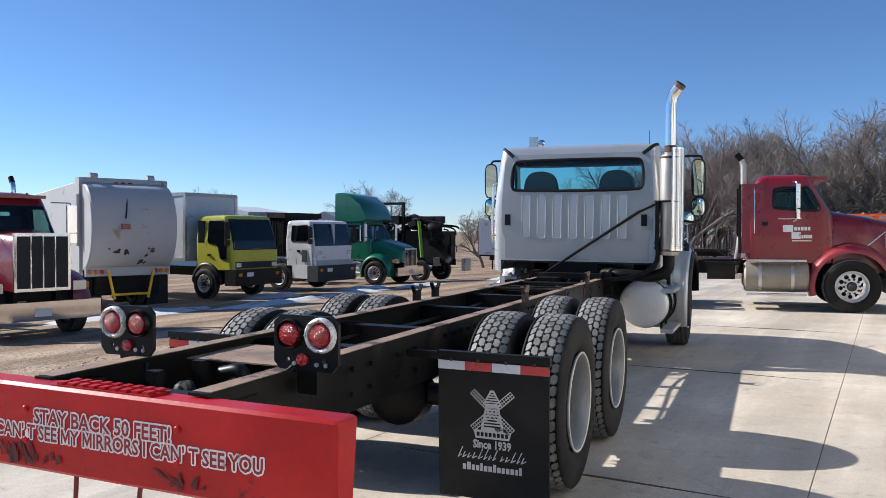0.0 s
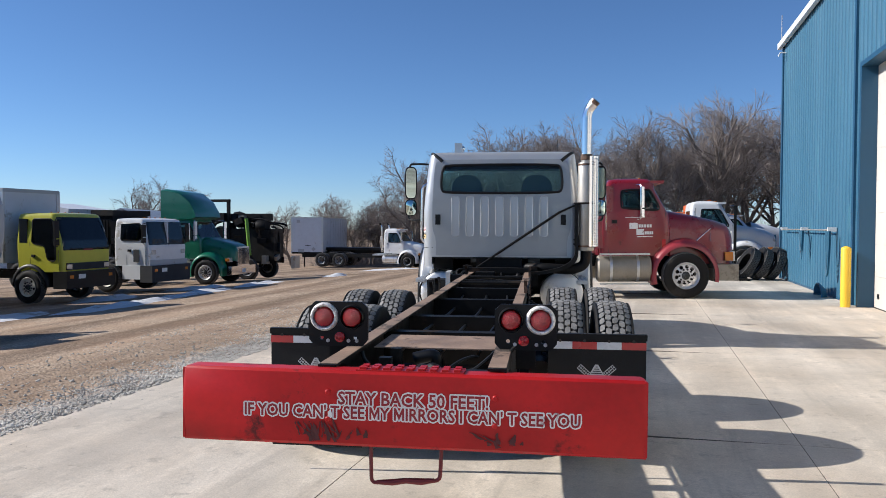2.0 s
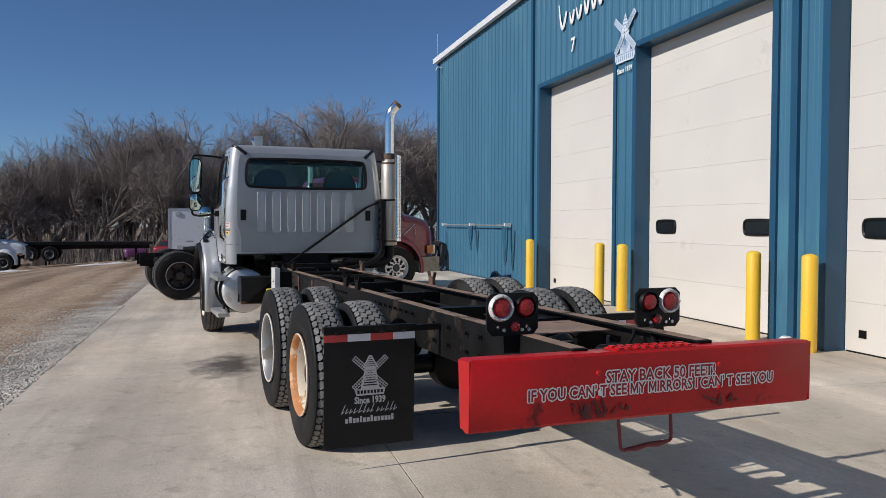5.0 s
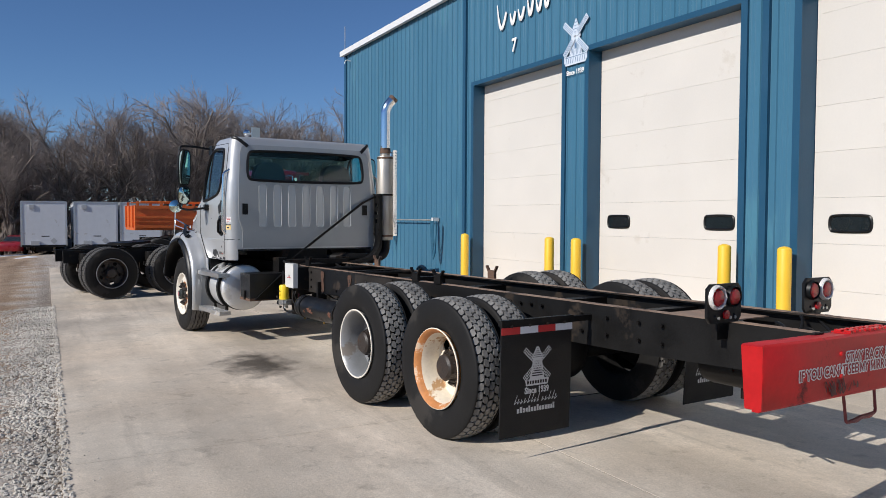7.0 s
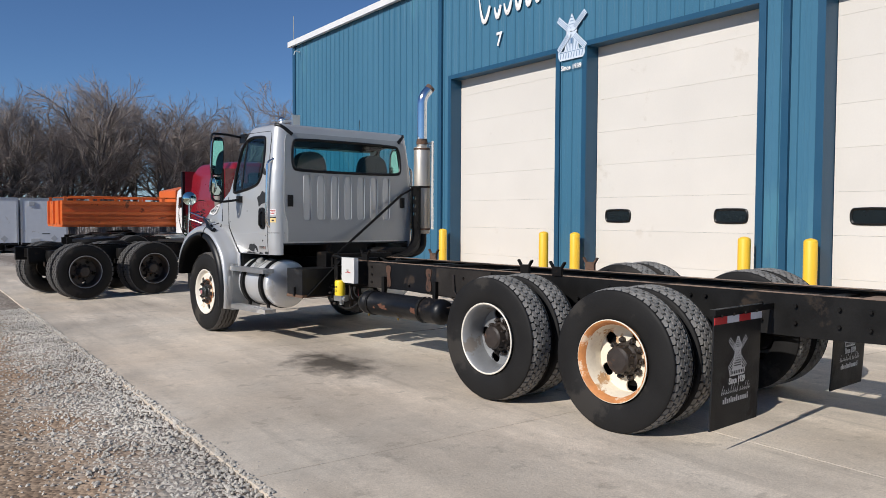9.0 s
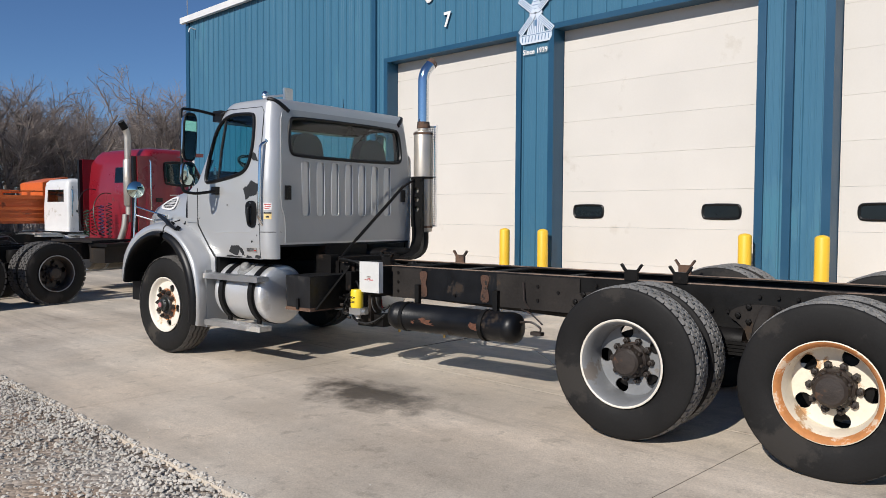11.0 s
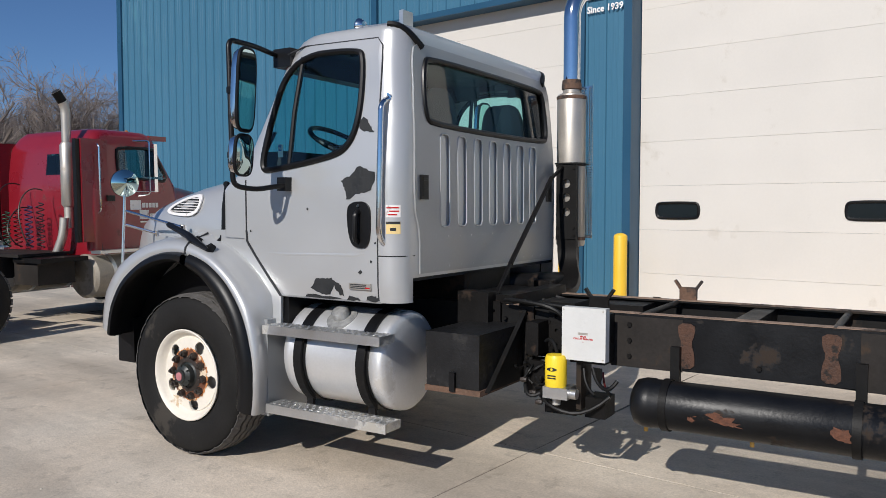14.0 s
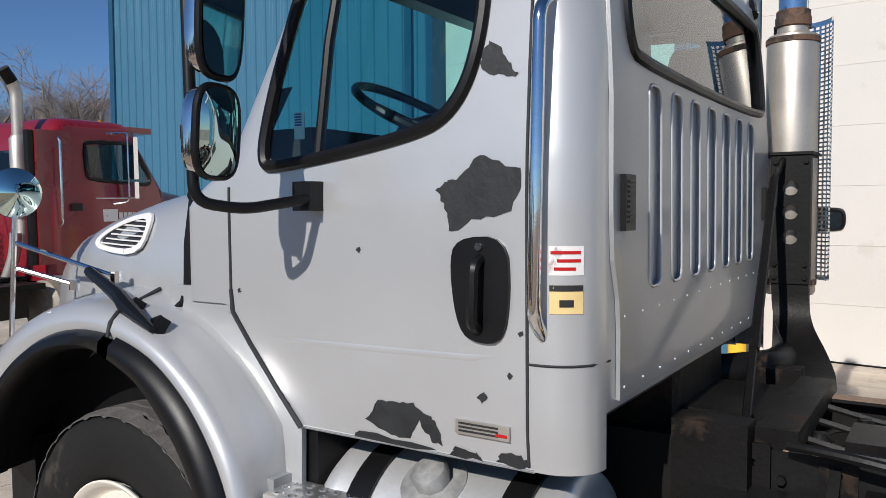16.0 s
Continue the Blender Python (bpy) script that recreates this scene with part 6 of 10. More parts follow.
    for i in range(7):
        xc, hw, zb, zt = -0.65 + 0.209 * i, 0.054, 1.49, 2.06
        pockets.append([(xc + hw * (abs(math.cos(a)) ** 0.6) * (1 if math.cos(a) > 0 else -1), (zt - hw if math.sin(a) >= 0 else zb + hw) + hw * (abs(math.sin(a)) ** 0.6) * (1 if math.sin(a) > 0 else -1)) for a in (2 * math.pi * (k + 0.5) / 20 for k in range(20))])
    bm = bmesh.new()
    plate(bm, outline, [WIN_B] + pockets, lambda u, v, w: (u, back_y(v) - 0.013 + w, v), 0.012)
    # beads in the lighter silver put a highlight along each pocket's edge
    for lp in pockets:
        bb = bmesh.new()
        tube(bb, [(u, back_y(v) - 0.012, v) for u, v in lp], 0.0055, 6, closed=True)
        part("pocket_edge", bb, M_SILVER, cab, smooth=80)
    # the darker silver carries the rear's shade in its paint
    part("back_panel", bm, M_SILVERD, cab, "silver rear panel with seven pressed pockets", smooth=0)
    bm = bmesh.new()
    tube(bm, [(x, back_y(z) - 0.011, z) for x, z in WIN_B], 0.019, 8, closed=True)
    part("rear_window_seal", bm, M_PLASTIC, cab, "black rubber window seal")
    bm = bmesh.new()
    drum(bm, [(0.0045, 0), (0.004, -0.003)], 6, "y")
    rivet = mesh_of("rivet", bm, M_SILVERD, 0)
    for x, y, z in [(-0.9 + 0.144 * i, 7.212, 1.43) for i in range(13)] + [(-0.9 + 0.15 * i, 7.212, 1.245) for i in range(13)]:
        kid("rivet", rivet, cab, pose(x, y, z))
    for x in (-0.90, 0.875):
        bm = bbox(x - 0.036, x + 0.036, 7.196, 7.222, 1.655, 1.80, 0.02, 3)
        for i in range(9):
            box(bm, x - 0.022, x + 0.022, 7.191, 7.200, 1.675 + 0.013 * i, 1.681 + 0.013 * i)
        part("vent", bm, M_PLASTIC, cab, "black louvred cab vent")
    # roof gutter seal at the corners, lamp and bar on the roof
    for s in (-1, 1):
        bm = bmesh.new()
        tube(bm, [Vector(p) for p in smooth_loop([(s * 1.015, 7.42, 2.68), (s * 0.985, 7.335, 2.672), (s * 0.93, 7.292, 2.635), (s * 0.86, 7.266, 2.575), (s * 0.83, 7.258, 2.55)], 2, False)], 0.024, 8)
        part("corner_seal", bm, M_PLASTIC, cab, "black roof corner seal")
    rf = part("roof_box", bbox(-0.695, -0.585, 7.495, 7.525, 2.70, 2.845, 0.006), M_ALU, cab, "pale aluminium roof box with a work lamp")
    bm = bmesh.new()
    tube(bm, [(-0.64, 7.525, 2.775), (-0.634, 7.87, 2.785)], 0.014, 8)
    part("lamp_arm", bm, M_ALU, rf)
    bm = bmesh.new()
    lathe(bm, [(0.001, 7.84), (0.03, 7.845), (0.048, 7.87), (0.052, 7.885), (0.046, 7.895), (0.001, 7.9)], 20, "y", (-0.633, 0, 2.80))
    wl = part("work_lamp", bm, M_CHROME, rf, "round chrome work lamp")
    bm = bmesh.new()
    drum(bm, [(0.040, 7.895), (0.040, 7.902)], 18, "y", (-0.633, 0, 2.80))
    part("lamp_lens", bm, M_PLASTIC, wl)
    amber = mat("amber_lens", (0.5, 0.16, 0.02), 0.2)
    for x, y in ((-0.5, 8.05), (0, 8.08), (0.5, 8.05)):
        bm = bmesh.new()
        drum(bm, [(0.03, 0), (0.026, 0.05), (0.01, 0.06)], 12, "z", (x, y, 2.68))
        part("marker_lamp", bm, amber, cab, "amber roof marker lamp")
    bm = bmesh.new()
    tube(bm, [(0.80, 8.15, 2.62), (0.80, 8.13, 2.95)], 0.004, 6)
    part("aerial", bm, M_PLASTIC, cab)
    # interior
    lin = loft_cab(CAB_ROWS, [1.25 + 0.06 * i for i in range(23)] + [2.60, 2.65], (30, 4, 28, 20), lambda r, c: sort(r, c, True) and "lining", 0.03)
    part("lining", lin["lining"], M_DARK, cab, "dark cab lining", smooth=50)
    part("cab_floor", bbox(-1.04, 1.04, 7.25, 8.5, 1.17, 1.22, 0.01), M_DARK, cab)
    part("dashboard", bbox(-1.02, 1.02, 8.18, 8.5, 1.5, 1.97, 0.08, 3), M_DARK, cab, "dark dashboard")
    for x in (-0.5, 0.5):
        st = part("seat", bbox(x - 0.25, x + 0.25, 7.45, 7.95, 1.40, 1.60, 0.06, 3), M_SEAT, cab, "grey cloth seat")
        bm = bmesh.new()
        prof = smooth_loop([(-0.24, 1.58), (0.24, 1.58), (0.24, 2.1), (0.17, 2.37), (-0.17, 2.37), (-0.24, 2.1)], 2)
        plate(bm, [(x + a, b) for a, b in prof], [], lambda u, v, w: (u, 7.36 + w + (v - 1.58) * -0.02, v), 0.13)
        part("backrest", bm, M_SEAT, st, smooth=40)
    bm = bmesh.new()
    m = Matrix.Translation((-0.55, 8.12, 2.05)) @ pose(0, 0, 0, 30, 0, 0)
    tube(bm, [m @ Vector((0.225 * math.cos(a), 0.225 * math.sin(a), 0)) for a in (2 * math.pi * i / 32 for i in range(32))], 0.017, 8, closed=True)
    for a in (0.2, math.pi - 0.2, -math.pi / 2):
        tube(bm, [m @ Vector((0, 0, -0.03)), m @ Vector((0.22 * math.cos(a), 0.22 * math.sin(a), 0))], 0.012, 6)
    tube(bm, [m @ Vector((0, 0, -0.03)), m @ Vector((0, 0.05, -0.4))], 0.03, 8)
    part("steering_wheel", bm, M_PLASTIC, cab, "black steering wheel")
    bm = bmesh.new()
    box(bm, -1.105, -1.102, 8.135, 8.175, 1.925, 2.005)
    part("window_sticker", bm, M_WHITE, dl, "small white and blue window sticker", smooth=0)
    bm = bmesh.new()
    for i in range(5):
        box(bm, -1.1065, -1.105, 8.145, 8.172, 1.965 + 0.008 * i, 1.97 + 0.008 * i)
    part("sticker_blue", bm, mat("blue_ink", (0.03, 0.1, 0.35), 0.5), dl, smooth=0)
    # mirrors on both doors
    for s in (-1, 1):
        bm = bmesh.new()
        tube(bm, arc_path([(s * 1.03, 8.235, 2.575), (s * 1.25, 8.225, 2.60), (s * 1.475, 8.21, 2.60), (s * 1.49, 8.17, 1.735), (s * 1.38, 8.10, 1.715), (s * 1.17, 8.06, 1.745)], 0.05), 0.016, 10)
        mr = part("mirror_arm", bm, M_PLASTIC, T, "black tubular mirror arm")
        part("arm_foot", bbox(*sorted((s * 1.112, s * 1.18)), 8.045, 8.115, 1.71, 1.795, 0.022, 3), M_PLASTIC, mr)
        part("arm_head", bbox(*sorted((s * 0.90, s * 1.055)), 8.11, 8.255, 2.50, 2.615, 0.03, 3), M_PLASTIC, mr)
        for z0, z1, nm in ((2.06, 2.54, "mirror_head"), (1.80, 2.035, "convex_mirror")):
            m = Matrix.Translation((s * 1.445, 8.12, 0)) @ pose(0, 0, 0, 0, 0, -s * 10) @ pose(0, 0, 2.1, 3.5) @ pose(0, 0, -2.1)
            zc, hh = (z0 + z1) / 2, (z1 - z0) / 2
            oval = [(0.084 * math.copysign(abs(math.cos(a)) ** 0.55, math.cos(a)), hh * math.copysign(abs(math.sin(a)) ** (0.42 if hh > 0.2 else 0.6), math.sin(a))) for a in (2 * math.pi * q / 32 for q in range(32))]
            bm = bmesh.new()
            last = None
            for y, kx, kz in ((-0.004, 0.97, 0.985), (0.012, 1.0, 1.0), (0.03, 0.97, 0.985), (0.05, 0.86, 0.94), (0.066, 0.66, 0.86), (0.074, 0.35, 0.7)):
                ring = [bm.verts.new(m @ Vector((x * kx, y, zc + z * kz))) for x, z in oval]
                for q in range(32 if last else 0):
                    bm.faces.new((last[q], last[(q + 1) % 32], ring[(q + 1) % 32], ring[q]))
                last = ring
            bm.faces.new(last)
            hd = part(nm, bm, M_CHROME, mr, "rounded chrome mirror housing", smooth=70)
            bm = bmesh.new()
            tube(bm, [m @ Vector((x * 1.01, -0.004, zc + z * 1.005)) for x, z in oval], 0.010, 8, closed=True)
            part("rim", bm, M_PLASTIC, hd, "black mirror rim")
            bm = bmesh.new()
            bm.faces.new([bm.verts.new(m @ Vector((x * 0.99, -0.002, zc + z * 0.99))) for x, z in oval])
            part("mirror_back", bm, M_PLASTIC, hd, smooth=0)
            part("clamp", bbox(*sorted((s * 1.475, s * 1.505)), 8.155, 8.20, zc - 0.018, zc + 0.018, 0.012, 2), M_PLASTIC, hd)
            bm = bmesh.new()
            loop = [(x * 0.93, zc + z * 0.97) for x, z in oval]
            if nm == "mirror_head":
                poly(bm, [m @ Vector((x, -0.0135, z)) for x, z in loop])
            else:
                # domed glass
                last = None
                for k, d in ((1.0, 0.0), (0.8, 0.009), (0.55, 0.017), (0.25, 0.022)):
                    ring = [bm.verts.new(m @ Vector((x * k, -0.0135 - d, zc + (z - zc) * k))) for x, z in loop]
                    if last:
                        for q in range(len(ring)):
                            bm.faces.new((last[q], last[(q + 1) % len(ring)], ring[(q + 1) % len(ring)], ring[q]))
                    last = ring
                bm.faces.new(last)
            part("mirror_glass", bm, M_MIRROR, hd, "mirror glass", smooth=60)


def build_hood(T):
    rows = [(8.67, 1.085, 1.85), (8.95, 1.06, 1.815), (9.2, 1.02, 1.775), (9.5, 0.955, 1.715), (9.75, 0.885, 1.65), (9.95, 0.80, 1.57), (10.06, 0.73, 1.47), (10.12, 0.66, 1.35), (10.14, 0.60, 1.25)]
    bm = bmesh.new()
    rings = []
    k = 28
    for y in [8.67 + 0.049 * i for i in range(31)]:
        _, w, zt = lerp_rows(rows, y)
        zb = 1.02
        ring = []
        for j in range(k + 1):
            a = math.pi * j / k
            c, sn = math.cos(a), math.sin(a)
            e = 0.30
            ring.append(bm.verts.new((w * math.copysign(abs(c) ** e, c), y, max(zb + (zt - zb) * abs(sn) ** 0.36, 0.50 + math.sqrt(max(0.0, 0.80 ** 2 - (y - 8.875) ** 2))))))
        rings.append(ring)
    for a, b in zip(rings, rings[1:]):
        for j in range(k):
            bm.faces.new((a[j], a[j + 1], b[j + 1], b[j]))
    bm.faces.new(rings[-1])
    H = part("hood", bm, M_SILVER, T, "silver sloping hood", smooth=60)
    part("grille", bbox(-0.5, 0.5, 10.10, 10.17, 0.75, 1.3, 0.03), M_CHROME, H, "bright front grille")
    for s in (-1, 1):
        bm = bmesh.new()
        tube(bm, [(s * 1.15, 8.82, 1.355), (s * 1.12, 8.74, 1.36), (s * 1.10, 8.70, 1.40), (s * 1.09, 8.69, 1.46), (s * 1.085, 8.69, 1.60), (s * 1.06, 8.69, 1.75)], 0.017, 8)
        drum(bm, [(0.02, -0.012), (0.02, 0.012)], 8, "x", (s * 1.06, 8.69, 1.765))
        part("hood_seal", bm, M_PLASTIC, H, "black rubber hood seal")
    FB = part("front_bumper", bbox(-1.13, 1.13, 9.60, 9.78, 0.47, 0.80, 0.04, 3), M_PLASTIC, T, "dark front bumper with a silver face")
    part("bumper_face", bbox(-1.09, 1.09, 9.782, 9.84, 0.56, 0.82, 0.02, 2), M_SILVERD, FB)
    for s in (-1, 1):
        # side intake with white frame
        def put(u, v, w):
            y = 8.99 + u * 1.12
            _, ww, zt = lerp_rows(rows, y)
            q = min(1.0, (1.52 + v * 1.14 - 1.02) / (zt - 1.02))
            return (s * (ww * (1 - q ** 5.5) ** 0.15 + 0.006 + w), y, 1.52 + v * 1.14)
        out = smooth_loop([(0.0, 0.02), (0.33, 0.03), (0.43, 0.055), (0.38, 0.10), (0.22, 0.15), (0.0, 0.17)], 2)
        inn = smooth_loop([(0.025, 0.04), (0.32, 0.045), (0.38, 0.06), (0.34, 0.09), (0.20, 0.13), (0.025, 0.15)], 2)
        bm = bmesh.new()
        plate(bm, out, [inn], put, 0.012)
        v = part("intake_frame", bm, M_WHITE, H, "cream plastic side intake")
        bm = bmesh.new()
        bm.faces.new([bm.verts.new(put(a, b, 0.0)) for a, b in inn])
        part("intake_back", bm, M_DARK, v, smooth=0)
        for i in range(6):
            z = 0.052 + 0.016 * i
            e = 0.36 - 0.028 * i
            bm = bmesh.new()
            tube(bm, [put(0.02, z, 0.006), put(e * 0.5, z + 0.002, 0.006), put(e, z + 0.004, 0.004)], 0.0035, 5)
            part("slat", bm, M_WHITE, v)
        build_fender(T, s)


def build_fender(T, s):
    """Round wheel arch: angle from the front, radius of the lip, of the outer ridge and of the inner edge, and where that edge lies."""
    cy, cz = 8.99, 0.5

    def flared(x, y, z):
        """The arch swells outwards and a little to the rear, beyond the line of the doors."""
        d = 0.45 * max(0.0, x - 1.0)
        return (s * (x + d + 0.05 + 0.05 * max(0.0, min(1.0, (x - 0.95) / 0.06))), y - 1.2 * d, z + 0.15 * d)
    table = [(0, 0.70, 0.84, 0.86, 0.90), (18, 0.745, 0.90, 0.91, 0.88), (32, 0.78, 0.955, 0.965, 0.82), (47, 0.80, 0.955, 0.985, 0.80), (62, 0.80, 0.925, 0.97, 0.84), (77, 0.80, 0.905, 0.95, 0.90), (90, 0.80, 0.895, 0.945, 0.95),
             (100, 0.797, 0.885, 0.935, 0.985), (112, 0.79, 0.872, 0.935, 1.008), (128, 0.765, 0.855, 0.93, 1.010), (144, 0.735, 0.835, 0.925, 1.010), (155, 0.715, 0.80, 0.835, 1.012), (160, 0.705, 0.785, 0.80, 1.012), (180, 0.69, 0.745, 0.755, 1.02), (197, 0.70, 0.745, 0.765, 1.02)]
    bm, fl, inner = bmesh.new(), bmesh.new(), bmesh.new()
    a_rows, f_rows, i_rows = [], [], []
    for th in range(16, 199, 4):
        _, rf, ro, ri, xi = lerp_rows(table, th)
        c, sn = math.cos(radians(th)), math.sin(radians(th))

        def at(r, x):
            return flared(x, cy + r * c, cz + r * sn)
        prof = [(rf - 0.01, 1.140), (rf + (ro - rf) * 0.25, 1.150), (rf + (ro - rf) * 0.6, 1.140), (rf + (ro - rf) * 0.86, 1.118), (ro, 1.085), (ro + (ri - ro) * 0.35, 1.085 + (xi - 1.085) * 0.32),
                (ro + (ri - ro) * 0.75, 1.085 + (xi - 1.085) * 0.72), (ri, xi), (ri - 0.012, xi - 0.03), (ri - 0.02, min(xi - 0.1, 0.80))]
        a_rows.append([bm.verts.new(at(r, x)) for r, x in prof])
        fw = 0.75 if th < 96 else 1.0 + 0.55 * min(1, (th - 96) / 30)
        f_rows.append([fl.verts.new(at(rf - d * fw, x)) for d, x in ((0.075, 1.10), (0.08, 1.15), (0.055, 1.178), (0.015, 1.176), (-0.008, 1.150), (0.02, 1.12))])
        i_rows.append([inner.verts.new(at(r, x)) for r, x in ((rf - 0.05, 1.11), (rf - 0.02, 0.9), (rf - 0.02, 0.5))])
    k = [i for i, th in enumerate(range(16, 199, 4)) if th <= 96][-1]
    for rows, b, closed in ((a_rows, bm, False), (f_rows, fl, True), (i_rows, inner, False)):
        m = len(rows[0])
        for n_, (p, q) in enumerate(zip(rows, rows[1:])):
            if closed and n_ == k:
                continue
            for j in range(m if closed else m - 1):
                b.faces.new((p[j], p[(j + 1) % m], q[(j + 1) % m], q[j]))
    for r in (0, -1):
        fl.faces.new(f_rows[r])
    F = part("fender", bm, M_SILVER, T, "silver front fender", smooth=70)
    part("fender_flare", fl, M_PLASTIC, F, "black rubber fender flare", smooth=60)
    part("inner_fender", inner, M_PLASTIC, F, "black inner fender", smooth=60)
    bm = bmesh.new()
    plate(bm, [(cy + 0.735 * math.cos(radians(a)), cz + 0.735 * math.sin(radians(a))) for a in range(-10, 191, 10)], [], lambda u, v, w: (s * (1.02 + w), u, v), 0.006)
    part("splash_panel", bm, M_PLASTIC, F, "black splash panel in the wheel well", smooth=0)
    xa, xb = sorted((s * 0.80, s * 1.19))
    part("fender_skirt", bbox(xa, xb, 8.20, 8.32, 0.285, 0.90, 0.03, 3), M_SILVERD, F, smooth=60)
    xa, xb = sorted((s * 0.78, s * 1.08))
    part("cowl_panel", bbox(xa, xb, 8.12, 8.18, 0.86, 1.25, 0.01), M_PLASTIC, F)
    # panel between fender and door, closing the cowl below the shut line
    bm = bmesh.new()
    plate(bm, [(8.155, 1.05), (8.16, 0.80), (8.20, 0.82), (8.28, 1.01), (8.40, 1.17), (8.58, 1.28), (8.76, 1.335), (8.76, 1.46), (8.50, 1.46), (8.44, 1.385)], [], lambda u, v, w: (s * (1.112 + w), u, v), -0.02)
    part("cowl_side", bm, M_SILVER, F, smooth=0)
    bm = bmesh.new()
    tube(bm, [(s * 1.121, 8.443, 1.46), (s * 1.122, 8.435, 1.385), (s * 1.122, 8.36, 1.29), (s * 1.12, 8.26, 1.172), (s * 1.118, 8.175, 1.075), (s * 1.116, 8.155, 1.05)], 0.009, 6)
    part("cowl_gap", bm, M_DARK, F, smooth=60)
    bm = bmesh.new()
    drum(bm, [(0.036, 0), (0.034, 0.008), (0.012, 0.013)], 18, "z", (0, 0, 0))
    bm.transform(Matrix.Translation((s * 1.258, 9.10, 1.358)) @ pose(0, 0, 0, 0, s * 52, 0) @ Matrix.Diagonal((0.75, 1.15, 1, 1)))
    part("side_marker", bm, mat("yellowed_lens", (0.62, 0.55, 0.32), 0.3), F, "yellowed side marker")
    # rubber hood latch on its two feet
    bm = bmesh.new()
    tube(bm, [flared(*q) for q in ((1.025, 9.20, 1.487), (1.055, 9.06, 1.450), (1.085, 8.93, 1.415), (1.105, 8.86, 1.385), (1.125, 8.70, 1.325))], [0.020, 0.022, 0.026, 0.030, 0.012], 8)
    latch = part("hood_latch", bm, M_PLASTIC, F, "black rubber hood latch")
    for x, y, z in ((1.075, 8.88, 1.372), (1.095, 8.73, 1.325)):
        bm = bmesh.new()
        box(bm, -0.03, 0.03, -0.05, 0.05, -0.025, 0.018, Matrix.Translation(flared(x, y, z)) @ pose(0, 0, 0, -22, s * 50, 0))
        part("latch_foot", bevel(bm, 0.008, 2), M_PLASTIC, latch)
    # the seam where hood and fender part
    bm = bmesh.new()
    pts = []
    _, rf, ro, ri, xi = lerp_rows(table, 97)
    for r, x in ((ri + 0.003, xi + 0.01), (ro + (ri - ro) * 0.5, 1.085 + (xi - 1.085) * 0.48), (ro + 0.003, 1.088), (rf + (ro - rf) * 0.86, 1.122), (rf + (ro - rf) * 0.5, 1.147), (rf, 1.153)):
        pts.append(flared(x, cy + r * math.cos(radians(97)), cz + r * math.sin(radians(97))))
    tube(bm, pts, 0.007, 6)
    part("seam", bm, M_DARK, F, smooth=60)
    # spot mirror on a tripod
    b0 = Vector((s * 1.165, 9.62, 1.785))
    bm = bmesh.new()
    tube(bm, [b0, b0 + Vector((s * 0.03, 0.01, -0.62))], 0.010, 8)
    sp = part("spot_mirror_stand", bm, M_CHROME, F, "chrome fender mirror tripod")
    for q0, q1 in ((-0.20, (s * 1.10, 9.08, 1.47)), (-0.30, (s * 1.05, 9.42, 1.42))):
        bm = bmesh.new()
        tube(bm, [b0 + Vector((0, 0, q0)), q1], 0.010, 8)
        drum(bm, [(0.02, -0.02), (0.02, 0.02)], 8, "z", q1)
        part("stay", bm, M_CHROME, sp)
    bm = bmesh.new()
    lathe(bm, [(0.001, -0.035), (0.05, -0.028), (0.085, -0.010), (0.098, 0.0)], 28, "y")
    bm.transform(Matrix.Translation(b0) @ pose(0, 0, 0, 0, 0, s * 18))
    part("spot_mirror", bm, M_MIRROR, sp, "round convex mirror", smooth=80)
    bm = bmesh.new()
    lathe(bm, [(0.098, 0.0), (0.10, 0.012), (0.08, 0.04), (0.03, 0.055), (0.001, 0.058)], 28, "y")
    bm.transform(Matrix.Translation(b0) @ pose(0, 0, 0, 0, 0, s * 18))
    part("spot_mirror_back", bm, M_PLASTIC, sp)


def tread_step(bm, x0, x1, y0, y1, z):
    """A folded step tray with round perforations in its top."""
    n = int((y1 - y0) / 0.05)
    holes = []
    for i in range(n):
        for j, u in enumerate((0.2, 0.5, 0.8)):
            yy = y0 + (i + (0.62 if j % 2 else 0.3)) * (y1 - y0) / n
            r = 0.012 if j != 1 else 0.009
            holes.append(circle(x0 + (x1 - x0) * u, yy, r, 8))
            # raised lip and drawn collar of each hole
            lathe(bm, [(r + 0.006, z), (r + 0.002, z + 0.003), (r - 0.0005, z + 0.002), (r - 0.001, z - 0.022)], 8, "z", (x0 + (x1 - x0) * u, yy, 0))
    plate(bm, [(x0, y0), (x1, y0), (x1, y1), (x0, y1)], holes, lambda u, v, w: (u, v, z + w), -0.004)
    box(bm, x0, x0 + 0.004, y0, y1, z - 0.055, z - 0.004)
    box(bm, x1 - 0.004, x1, y0, y1, z - 0.045, z - 0.004)
    for y in (y0, y1 - 0.004):
        box(bm, x0 + 0.004, x1 - 0.004, y, y + 0.004, z - 0.05, z - 0.004)


